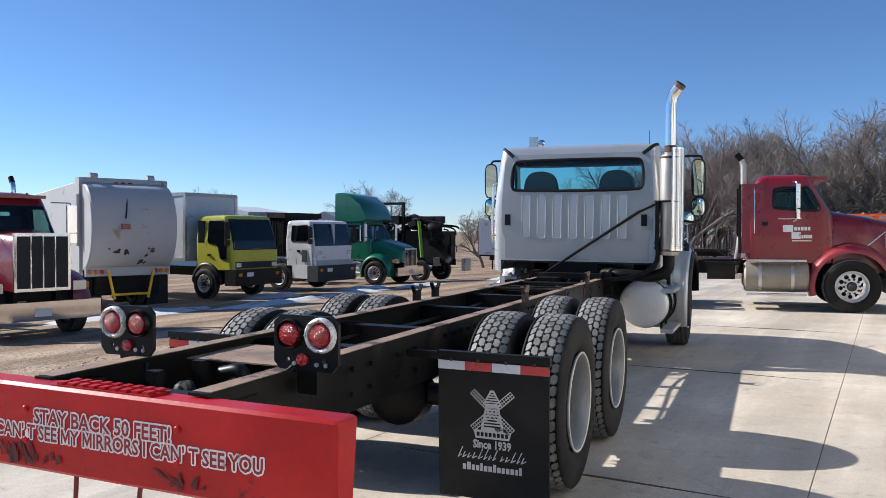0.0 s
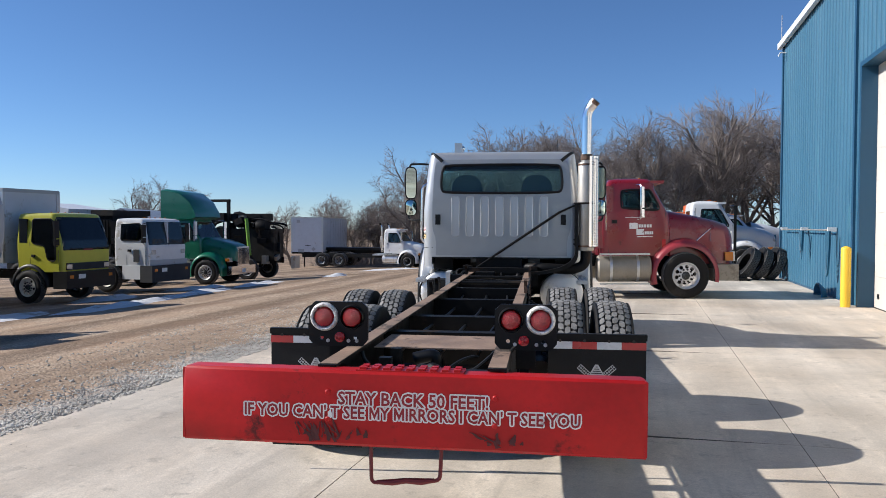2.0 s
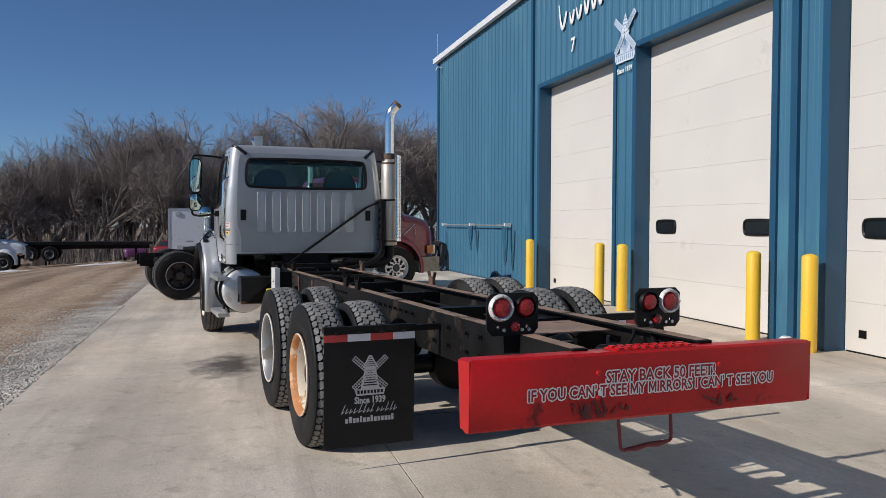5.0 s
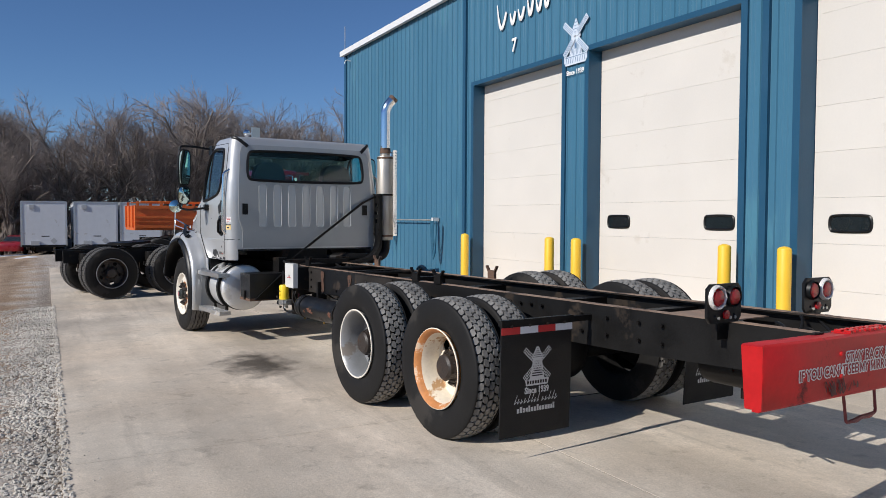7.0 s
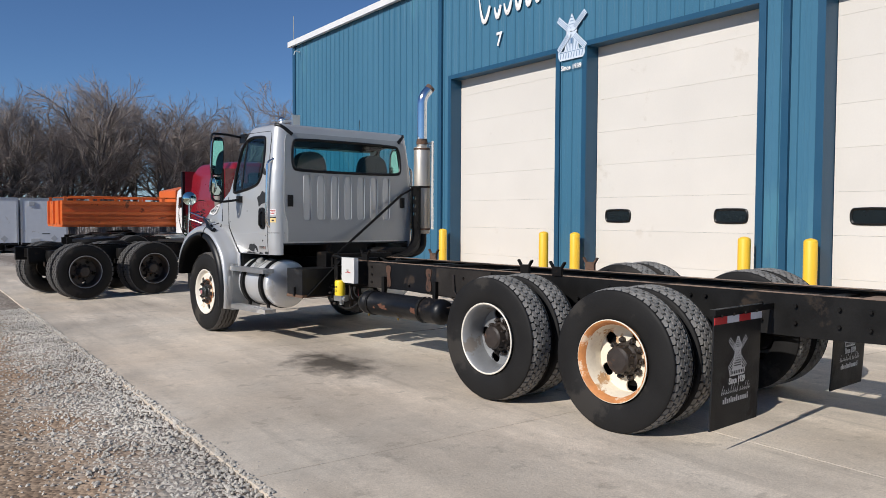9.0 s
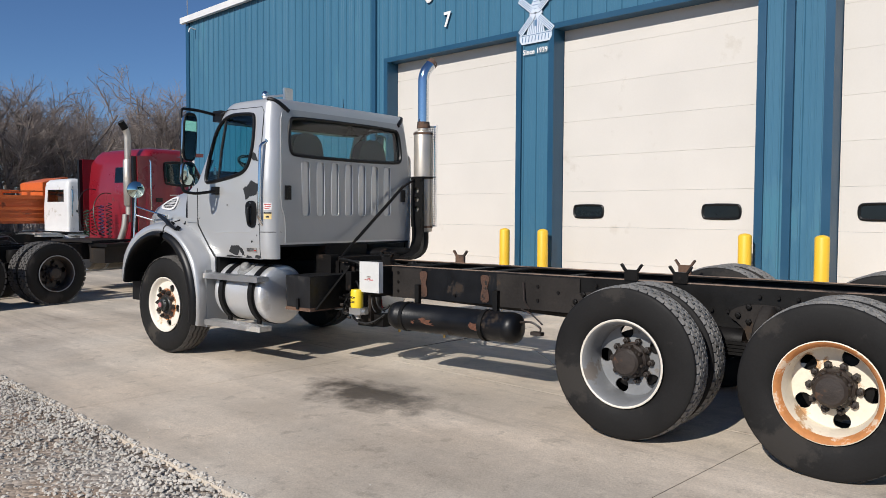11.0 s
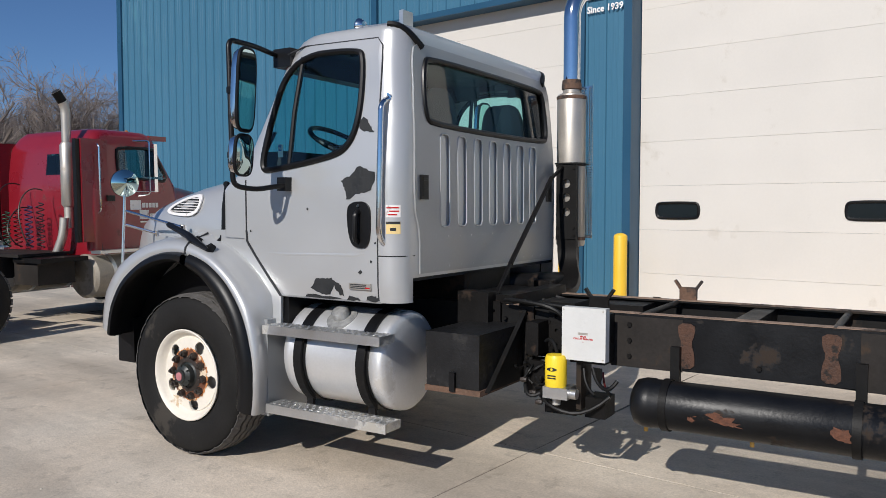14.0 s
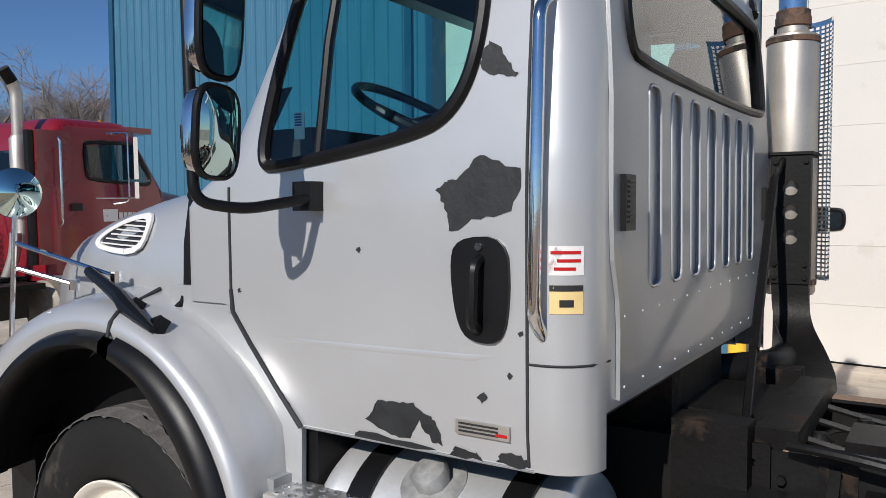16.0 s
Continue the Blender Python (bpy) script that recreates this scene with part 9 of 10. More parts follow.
    if high:
        bm = bmesh.new()
        prof = [(-2.15, 2.75), (-2.15, 4.02), (-1.9, 4.04), (-1.3, 3.92), (-0.8, 3.55), (-0.55, 3.12), (-0.50, 2.86), (-0.75, 2.76)]
        loops = [[bm.verts.new((x, y * (1 if abs(x) < 0.9 else 0.985), z - (0.06 if abs(x) > 1.0 and z > 3 else 0))) for y, z in prof] for x in (-1.08, -0.98, 0.98, 1.08)]
        for a, b in zip(loops, loops[1:]):
            for j in range(len(prof)):
                bm.faces.new((a[j], a[(j + 1) % len(prof)], b[(j + 1) % len(prof)], b[j]))
        bm.faces.new(loops[0])
        bm.faces.new(loops[-1])
        part("roof_fairing", bm, paint, T, "tall roof wind fairing", smooth=40)
        for s in (-1, 1):
            part("door_pillar", bbox(min(s * 0.985, s * 1.0), max(s * 0.985, s * 1.0), -0.86, -0.80, 1.9, 2.6, 0.004), M_WHT, cab)
    for i in range(5):
        bm = bmesh.new()
        drum(bm, [(0.03, 0), (0.025, 0.05), (0.01, 0.06)], 8, "z", (-0.6 + 0.3 * i, -0.95, low(2.86)))
        part("roof_marker", bm, M_AMBER, cab)
    return T


def cornered(loop, r):
    """A loop with its corners cut back a little."""
    out = []
    for i, p in enumerate(loop):
        for q in (loop[i - 1], loop[(i + 1) % len(loop)]):
            d = math.hypot(q[0] - p[0], q[1] - p[1])
            out.append((p[0] + (q[0] - p[0]) * r / d, p[1] + (q[1] - p[1]) * r / d))
    return out


def cabover(name, m, label, paint, wheel_y, length, width, z0, z1, body=None, rims=WHT_RIM, low=False):
    """A cab-over truck; local y ahead, 0 at the cab's face."""
    T = thing(name, m, label, "truck")
    rails(T, -length, -0.3)
    axle(T, wheel_y, rims, FAR_RIB, False, 0.04, spin=30)
    axle(T, -length + 1.4, FAR_RIM, FAR_LUG, True, 0.155)
    w = width / 2
    back = -1.75 if not low else -1.45
    rows = [(z0, w * 0.97, back, 0.0, 0.08, 0.12), (z0 + 0.7, w, back, 0.02, 0.08, 0.14), (z0 + 1.0, w, back, -0.03, 0.08, 0.16), (z1 - 0.14, w * 0.95, back + 0.02, -0.30 if not low else -0.16, 0.08, 0.16), (z1 - 0.06, w * 0.93, back + 0.05, -0.34 if not low else -0.2, 0.1, 0.16), (z1 - 0.02, w * 0.86, back + 0.12, -0.42, 0.1, 0.12), (z1, w * 0.5, back + 0.3, -0.6, 0.1, 0.1)]
    mid = z0 + 0.86
    if low:
        win = cornered([(back + 0.30, mid + 0.06), (-0.36, mid + 0.06), (-0.24, mid + 0.2), (-0.36, z1 - 0.2), (back + 0.30, z1 - 0.2)], 0.05)
    else:
        win = cornered([(back + 0.60, mid + 0.04), (-0.66, mid - 0.04), (-0.56, z0 + 0.36), (-0.26, z0 + 0.34), (-0.24, mid + 0.2), (-0.40, z1 - 0.2), (back + 0.60, z1 - 0.2)], 0.06)
    cab = cab_of(T, rows, paint, win, (z0 + 0.70 if not low else z0 + 0.76, z1 - 0.13), door=(back + 0.52, -0.14), step=0.04, n=(16, 5, 40, 18), pane=M_GLASSD)
    if low:
        part("lower_body", bbox(-w * 0.98, w * 0.98, -1.12, -0.03, 0.50, z0 + 0.015, 0.06, 3), paint, cab)
    if not low:
        part("cab_window", bbox(-w - 0.004, w + 0.004, back + 0.12, back + 0.42, mid + 0.05, z1 - 0.2, 0.03), mat("dark_side_glass", (0.012, 0.015, 0.018), 0.08), cab)
        part("face_panel", bbox(-w * 0.86, w * 0.86, 0.0, 0.035, z0 + 0.06, z0 + 0.28, 0.02), M_DARK, cab, "dark grille panel")
        part("badge", bbox(-0.2, 0.2, 0.0, 0.03, z0 + 0.66, z0 + 0.72, 0.01), M_DRED, cab, "small red badge bar")
        fender_of(T, wheel_y, 0.52, 0.62, 0.8, 1.13, M_PLASTIC, 0, 180, 0.02)
    else:
        part("face_panel", bbox(-w * 0.97, w * 0.97, 0.0, 0.05, z0 - 0.05, z0 + 0.22, 0.03), M_GREYB, cab)
        part("center_post", bbox(-0.02, 0.02, -0.14, 0.0, z0 + 0.78, z1 - 0.16, 0.01), paint, cab)
        for s in (-1, 1):
            part("vent_panel", bbox(min(s * (w - 0.005), s * (w + 0.008)), max(s * (w - 0.005), s * (w + 0.008)), -0.62, -0.38, z0 + 0.15, z0 + 0.6, 0.03), M_DARK, cab)
    B = part("front_bumper", bbox(-w, w, -0.35, 0.16, z0 - (0.52 if not low else 0.58), z0 + 0.02, 0.06, 3), M_PLASTIC if not low else M_DARK, T, "dark front bumper")
    part("number_plate", bbox(0.28, 0.58, 0.155, 0.168, z0 - 0.22, z0 - 0.08, 0.003, 1), M_WHITE, B, "plain pale plate")
    for s in (-1, 1):
        part("headlight", bbox(s * w * 0.76 - 0.11, s * w * 0.76 + 0.11, 0.01, 0.05, z0 + (0.10 if not low else 0.42), z0 + (0.24 if not low else 0.58), 0.02), M_CLEAR, cab, "clear headlight")
        part("fog_lamp", bbox(s * w * 0.8 - 0.08, s * w * 0.8 + 0.08, 0.14, 0.17, z0 - 0.2, z0 - 0.1, 0.01), M_AMBER, B)
        bm = bmesh.new()
        tube(bm, [(s * 0.35, 0.0, z0 + 0.76), (s * 0.55, -0.06, z0 + 1.05)], 0.012, 5)
        part("wiper", bm, M_PLASTIC, cab)
    mirrors_of(T, -0.1, mid, z1 - 0.25, w + 0.08, False)
    for i in range(5):
        bm = bmesh.new()
        drum(bm, [(0.03, 0), (0.02, 0.05)], 8, "z", (-0.6 + 0.3 * i, back + 0.9, z1 - 0.02))
        part("roof_marker", bm, M_AMBER, cab)
    return T


def box_body(T, y0, y1, z0, z1, w, material, roof):
    b = part("box_body", bbox(-w, w, y0, y1, z0, z1, 0.03), material, T, "pale cargo box body")
    for s in (-1, 1):
        part("corner_post", bbox(s * w - 0.07, s * w + 0.015 if s > 0 else s * w + 0.07, y1 - 0.1, y1 + 0.02, z0, z1 - 0.02, 0.02), M_ALU, b)
        part("side_rail", bbox(min(s * w, s * (w + 0.012)), max(s * w, s * (w + 0.012)), y0, y1 - 0.1, z0, z0 + 0.12, 0.005), M_ALU, b)
        n = int((y1 - y0) / 0.6)
        for i in range(1, n):
            y = y0 + (y1 - y0) * i / n
            part("side_rib", bbox(min(s * w, s * (w + 0.01)), max(s * w, s * (w + 0.01)), y - 0.02, y + 0.02, z0 + 0.13, z1 - 0.12, 0.004), material, b, smooth=0)
    part("roof_cap", bbox(-w - 0.02, w + 0.02, y0, y1 + 0.03, z1 - 0.1, z1 + 0.02, 0.03), roof, b)


def refuse_truck(m):
    """A rounded tank body on a truck, its rear towards +y."""
    T = thing("tank_truck", m, "weathered white round-bodied vacuum truck seen from its rear", "truck")
    # flat-sided body with a tailgate that bulges to the rear
    prof = [(-7.2, 1.55), (-7.2, 2.5), (-6.4, 3.2), (-0.55, 3.56), (-0.3, 3.5)]
    tail = [(-0.3 + 0.86 * math.cos(radians(a)) ** 0.9, 2.32 + 1.16 * math.sin(radians(a))) for a in range(84, -85, -6)]
    bm = bmesh.new()
    loops = []
    for x, inset in ((-1.18, 0.05), (-1.14, 0.0), (1.14, 0.0), (1.18, 0.05)):
        loops.append([bm.verts.new((x, y - inset * (1 if y > 0 else 0), z - inset * (0.6 if z > 3 else 0))) for y, z in prof + tail + [(-0.4, 1.12), (-6.9, 1.12)]])
    m_ = len(loops[0])
    for a, b in zip(loops, loops[1:]):
        for q in range(m_):
            bm.faces.new((a[q], a[(q + 1) % m_], b[(q + 1) % m_], b[q]))
    bm.faces.new(loops[0])
    bm.faces.new(loops[-1])
    body = part("tank_body", bm, M_TANKW, T, "white flat-sided body with a bulging tailgate", smooth=35)
    part("rear_frame", bbox(-1.22, 1.22, -0.62, -0.40, 3.38, 3.66, 0.04), M_TANKW, body)
    for s in (-1, 1):
        part("rear_post", bbox(s * 1.19 - 0.05, s * 1.19 + 0.05, -0.62, -0.30, 1.0, 3.64, 0.03), M_TANKW, body)
        bm = bmesh.new()
        drum(bm, [(0.12, s * 0.8 - 0.1), (0.12, s * 0.8 + 0.1)], 16, "x", (0, -0.5, 3.68))
        part("hinge", bm, M_TANKW, body)
        bm = bmesh.new()
        tube(bm, [(s * 1.26, -0.3, 1.8), (s * 1.26, -0.3, 3.2)], 0.05, 8)
        part("door_ram", bm, M_STEEL, body)
        part("mud_flap", bbox(s * 0.95 - 0.3, s * 0.95 + 0.3, -0.32, -0.29, 0.12, 0.95, 0.005), M_FLAP, T)
        for i in range(3):
            bm = bmesh.new()
            drum(bm, [(0.06, -0.06), (0.06, 0.0)], 14, "y", (s * (0.75 + 0.16 * i), 0.06, 1.10))
            part("tail_lamp", bm, M_AMBER if i else M_LENS, T)
        bm = bmesh.new()
        box(bm, s * 0.38 - 0.03, s * 0.38 + 0.03, 0.0, 0.06, 0.45, 1.25, pose(0, 0.15, 0, 0, s * 12, 0))
        part("step_rail", bm, M_YEL, T)
    bm = bmesh.new()
    tube(bm, [(-0.48, 0.2, 0.48), (0.55, 0.2, 0.48)], 0.035, 8)
    part("step_bar", bm, M_YEL, T, "yellow folding step")
    part("tail_plate", bbox(-1.18, 1.18, -0.06, 0.02, 0.98, 1.22, 0.02), M_TANKW, T)
    for i in range(3):
        part("marker_lamp", bbox(-0.25 + 0.2 * i, -0.13 + 0.2 * i, -0.41, -0.38, 3.50, 3.56, 0.01), M_LENS, T)
    bm = bmesh.new()
    tube(bm, [Vector(p) for p in smooth_loop([(0.0, -0.22, 3.5), (0.15, 0.28, 3.2), (0.25, 0.52, 2.8), (0.32, 0.60, 2.4)], 2, False)], 0.02, 6)
    part("hose", bm, M_PLASTIC, body)
    part("hose_box", bbox(0.2, 0.42, 0.53, 0.66, 2.26, 2.40, 0.02), M_DRED, body)
    for i in range(9):
        bm = bmesh.new()
        rnd = random.Random(i)
        x, z = rnd.uniform(-0.7, 0.75), rnd.uniform(1.3, 1.75)
        plate(bm, ragged(circle(x, z, rnd.uniform(0.03, 0.09), 6), 0.03, i, 2), [], lambda u, v, w: (u, -0.3 + 0.86 * math.sqrt(max(0.0, 1 - ((v - 2.32) / 1.16) ** 2)) ** 0.9 + 0.006 + w, v), 0.004)
        part("rust_spot", bm, M_RUSTY, body, smooth=0)
    rails(T, -7.5, -0.1, 0.75, 1.0)
    axle(T, -1.5, FAR_RIM, FAR_LUG, True, 0.155)
    axle(T, -2.8, FAR_RIM, FAR_LUG, True, 0.155)
    part("under_box", bbox(-0.9, 0.9, -0.5, -0.1, 0.45, 0.95, 0.03), M_BLACKR, T)
    return T


def dump_truck(m):
    T = conventional("dump_truck", m, "pale-cabbed dump truck with a ribbed orange steel body", M_TRAILER, M_TRAILER, False, (-3.9, -5.2), single=True, squat=0.72, day_stack=False, side_panel=False, rims=(WHT_RIM, FAR_RIM), rear_to=-6.4)
    bm = bmesh.new()
    w, y0, y1, z0, z1, t = 1.22, -6.8, -2.3, 1.28, 2.22, 0.05
    box(bm, -w, w, y0, y1, z0, z0 + 0.08)
    for s in (-1, 1):
        box(bm, min(s * w, s * (w - t)), max(s * w, s * (w - t)), y0, y1, z0 + 0.08, z1)
    box(bm, -w + t, w - t, y1 - t, y1, z0 + 0.08, z1 + 0.3)
    box(bm, -w + t, w - t, y0, y0 + t, z0 + 0.08, z1)
    D = part("dump_body", bm, M_ORANGE, T, "orange steel dump body", smooth=0)
    for s in (-1, 1):
        for z, h in ((z1 - 0.06, 0.12), (z0 + 0.5, 0.10), (z0 + 0.14, 0.12), (z0 + 0.33, 0.05)):
            part("side_rib", bbox(min(s * w, s * (w + 0.07)), max(s * w, s * (w + 0.07)), y0, y1, z - h / 2, z + h / 2, 0.02), M_ORANGE, D)
        for i in range(6):
            y = y0 + 0.1 + (y1 - y0 - 0.2) * i / 5
            part("stake", bbox(min(s * w, s * (w + 0.05)), max(s * w, s * (w + 0.05)), y - 0.05, y + 0.05, z1 + 0.0, z1 + 0.16, 0.01), M_ORANGE, D)
        bm = bmesh.new()
        tube(bm, [(s * (w + 0.02), y0 + 0.2, z1 + 0.14), (s * (w + 0.02), y1 - 0.2, z1 + 0.14)], 0.03, 6)
        part("top_rail", bm, M_ORANGE, D)
    for i in range(3):
        part("tail_rib", bbox(-1.0 + 0.9 * i, -0.85 + 0.9 * i, y0 - 0.06, y0, z0 + 0.1, z1, 0.01), M_ORANGE, D)
    bm = bmesh.new()
    plate(bm, [(-2.72, z1), (-2.30, z1), (-1.86, 2.84), (-1.90, 2.88), (-2.66, 2.70), (-2.72, 2.66)], [], lambda u, v, k: (-1.0 + k, u, v), 2.0)
    part("cab_guard", bm, M_ORANGE, T, "orange cab guard", smooth=0)
    return T


def trailer_box(name, m, label, length, w, z0, z1, material):
    """A box trailer, its closed front at y 0, the box behind it."""
    T = thing(name, m, label, "trailer")
    b = part("trailer_body", bbox(-w, w, -length, 0, z0, z1, 0.05, 2), material, T)
    for s in (-1, 1):
        part("corner_post", bbox(s * w - 0.06, s * w + 0.06, -0.05, 0.02, z0, z1 + 0.01, 0.02), M_ALU, b)
        bm = bmesh.new()
        box(bm, s * 0.7 - 0.05, s * 0.7 + 0.05, -2.3, -2.2, -0.0, z0)
        part("landing_leg", bm, M_BLACK, T, smooth=0)
        n = int(length / 1.2)
        for i in range(1, n):
            part("side_post", bbox(min(s * w, s * (w + 0.012)), max(s * w, s * (w + 0.012)), -length * i / n - 0.02, -length * i / n + 0.02, z0 + 0.1, z1 - 0.1, 0.003), material, b, smooth=0)
    part("top_rail", bbox(-w - 0.01, w + 0.01, -length, 0.03, z1 - 0.06, z1 + 0.03, 0.02), M_ALU, b)
    part("bottom_rail", bbox(-w - 0.01, w + 0.01, -length, 0.03, z0 - 0.04, z0 + 0.1, 0.02), M_BLACK, b)
    bm = bmesh.new()
    plate(bm, [(-0.55, z0 + 0.55), (-0.35, z0 + 0.35), (-0.55, z0 + 0.15), (-0.75, z0 + 0.35)], [], lambda u, v, q: (u, 0.006 + q, v), 0.004)
    part("placard", bm, M_GREYB, b, "grey diamond placard holder", smooth=0)
    part("connector_box", bbox(0.25, 0.75, 0.0, 0.06, z0 + 0.08, z0 + 0.35, 0.02), M_GREYB, b)
    part("vent_box", bbox(0.55, 0.85, 0.0, 0.06, z1 - 0.45, z1 - 0.2, 0.02), M_GREYB, b)
    part("print_bar", bbox(-0.3, 0.15, 0.0, 0.006, z0 + 0.62, z0 + 0.67, 0.001, 1), M_PRIMER, b, smooth=0)
    for y in (-length + 1.2, -length + 2.5):
        axle(T, y, FAR_RIM, FAR_LUG, True, 0.155)
    part("underframe", bbox(-0.5, 0.5, -length + 0.3, -0.4, z0 - 0.35, z0 - 0.05, 0.03), M_BLACK, T)
    return T


def flatbed(m, length=9.0):
    T = thing("flatbed_trailer", m, "dark low flatbed trailer with stake racks", "trailer")
    part("deck", bbox(-1.22, 1.22, -length, 0, 1.15, 1.35, 0.02), M_BLACK, T)
    part("beam", bbox(-0.5, 0.5, -length, -0.2, 0.85, 1.15, 0.02), M_BLACKR, T)
    for y in (-length + 1, -length + 2.3):
        axle(T, y, FAR_RIM, FAR_LUG, True, 0.155)
    for y in (-0.4, -length * 0.5):
        bm = bmesh.new()
        for i in range(4):
            box(bm, -1.2 + 0.35 * i, -1.14 + 0.35 * i, y, y + 0.06, 1.35, 1.95)
        box(bm, -1.2, -0.1, y, y + 0.06, 1.9, 1.98)
        part("rack", bm, M_BLACK, T, smooth=0)
    for s in (-1, 1):
        part("leg", bbox(s * 0.6 - 0.06, s * 0.6 + 0.06, -1.2, -1.08, 0.0, 0.9, 0.01), M_BLACK, T)
    return T


def build_yard():
    red = conventional("tractor", pose(-0.45, 18.68, 0, 0, 0, -80) @ pose(0, 0, 0, 0.7), "dark red day-cab tractor with chrome stacks parked across the apron", M_DRED, M_DREDF, False, (-3.75, -5.09), tank_sq=True, rear_to=-5.85, single=True, apron=True)
    for side in (1, -1):
        rowsb = [(-1.33, -1.14, 1.60, 1.74)] + [(-1.12 + 0.062 * i, -1.072 + 0.062 * i, 1.63, 1.70) for i in range(5)] + [(-1.17, -1.0, 1.46, 1.595)] + [(-0.985 + 0.04 * i, -0.95 + 0.04 * i, 1.47, 1.54) for i in range(5)] + [(-1.16, -0.80, 1.41, 1.43), (-1.42, -0.98, 1.86, 1.872)]
        rowsb = [(a + 0.09, b + 0.09, c, d) for a, b, c, d in rowsb]
        bars_on(red, "print_bar", rowsb, 0.992, M_WHITE, side, "white printed bar")
    rnd = random.Random(2)
    for i, c in enumerate(((0.015, 0.06, 0.03), (0.02, 0.02, 0.022), (0.09, 0.012, 0.012), (0.02, 0.02, 0.022), (0.02, 0.03, 0.09), (0.03, 0.05, 0.04), (0.02, 0.02, 0.022))):
        bm = bmesh.new()
        x, h = -0.45 + 0.13 * i, rnd.uniform(1.35, 1.75)
        if i % 2 == 0:
            pts = [(x + 0.05 * math.cos(a * 0.9), -2.22 + 0.05 * math.sin(a * 0.9), 1.08 + 0.0085 * a * (1 + 0.3 * i / 7)) for a in range(60)]
        else:
            pts = [Vector(p) for p in smooth_loop([(x, -1.93, h + 0.2), (x - 0.05, -2.25, h + 0.3), (x + 0.1, -2.55, h), (x + 0.2, -2.5, 1.15), (x + 0.05, -2.2, 1.06)], 3, False)]
        tube(bm, pts, 0.009, 5)
        part("air_line", bm, mat("air_line", c, 0.45), red, "coiled air line")
    bm = bmesh.new()
    tube(bm, arc_path([(0.62, -2.05, 1.5), (0.61, -2.07, 1.25), (0.40, -2.16, 0.72)], 0.2, 5), 0.062, 12)
    part("exhaust_elbow", bm, M_STEEL, red)
    white2 = conventional("white_truck", pose(2.3, 30.0, lot_z(2, 30), 0, 0, -86) @ Matrix.Diagonal((0.95, 1, 0.93, 1)), "white conventional truck behind the red tractor", M_WHT, M_WHT, False, (-4.0, -5.3), day_stack=False, side_panel=False, chrome_bumper=False)
    for i, (x, y, tilt) in enumerate(((1.95, 24.9, 30), (2.35, 25.0, 26), (2.75, 25.1, 22))):
        sp = thing("spare_tyre", pose(x, y, 0.50, 0, tilt, 15), "used truck tyre leaning against others", "tyre", "leaning tyres")
        kid("tyre", FAR_LUG[0], sp)
        kid("tread", FAR_LUG[1], sp)
    bm = bmesh.new()
    box(bm, -0.04, 0.04, -0.04, 0.04, 0, 2.3)
    box(bm, -0.4, 0.4, -0.4, 0.4, 0, 0.05)
    whole("steel_post", bm, M_BLACK, "black steel post on a base plate", "post", pose(1.55, 24.6, 0), smooth=0)
    dump_truck(pose(3.2, 32.6, lot_z(2, 32.6), 0, 0, -87))
    for x in (-6.76, -3.75, -1.0):
        trailer_box("box_trailer", pose(x, 55.0, lot_z(x, 55), 0, 0, 180), "white box trailer standing on its landing legs", 11, 1.26, 0.52, 3.36, M_TRAILER)
    # the row along the lot, all nosed towards the apron
    g = conventional("green_tractor", at_lot(-19.1, 29.6, 2), "green tractor with a tall roof fairing", M_GREEN, M_GREEN, True, (-4.2, -5.5), chrome_bumper=True, side_panel=False, day_stack=False)
    y = cabover("yellow_box_truck", at_lot(-18.6, 20.6, -2), "lime yellow cab-over box truck", M_YELG, -1.25, 8.0, 2.2, 1.0, 2.86)
    box_body(y, -8.4, -2.2, 1.25, 3.62, 1.17, M_TRAILER, M_GREYB)
    w = cabover("white_cabover", at_lot(-18.3, 24.6, -2), "white low cab-over truck chassis", M_WHT, -1.75, 7.0, 2.3, 0.98, 2.72, low=True, rims=WHT_RIM)
    part("black_tub", bbox(-1.0, 1.0, -2.42, -1.62, 1.3, 2.86, 0.05), M_BLACK, w, "black steel hopper behind the cab")
    part("tub_rim", bbox(-1.08, 1.08, -2.5, -1.55, 2.80, 3.0, 0.04), M_BLACK, w)
    for i in range(6):
        part("tub_rib", bbox(-1.03, 1.03, -2.38 + 0.13 * i, -2.33 + 0.13 * i, 1.4, 2.78, 0.01), M_BLACKR, w)
    bm = bmesh.new()
    plate(bm, [(-7.2, 1.2), (-3.9, 1.2), (-3.4, 3.05), (-5.2, 3.3), (-7.4, 3.3)], [], lambda u, v, k: (-1.15 + k, u, v), 2.3)
    part("hopper_body", bm, M_TRAILER, w, "pale weathered hopper body", smooth=0)
    refuse_truck(at_lot(-19.0, 15.7, -18) @ Matrix.Diagonal((1.04, 1.04, 1.06, 1)))
    r2 = conventional("red_conventional", at_lot(-14.75, 9.62, -10), "long-nosed truck with a tall chrome grille", M_DRED, M_DRED, False, (-4.5, -5.8), grille_big=True, day_stack=True, side_panel=False)
    # stripped machine beyond the green tractor
    mc = thing("salvage_truck", at_lot(-20.0, 34.6, 0), "stripped black truck with a boom and engine", "truck")
    rails(mc, -6, 1.4, 0.8, 1.1)
    axle(mc, 0.2, FAR_RIM, FAR_RIB, False, 0.04)
    axle(mc, -4.2, FAR_RIM, FAR_LUG, True, 0.155)
    rnd = random.Random(8)
    part("engine_block", bbox(-0.55, 0.55, -2.8, 1.3, 0.9, 2.5, 0.12, 2), M_BLACKR, mc, "black greasy engine block")
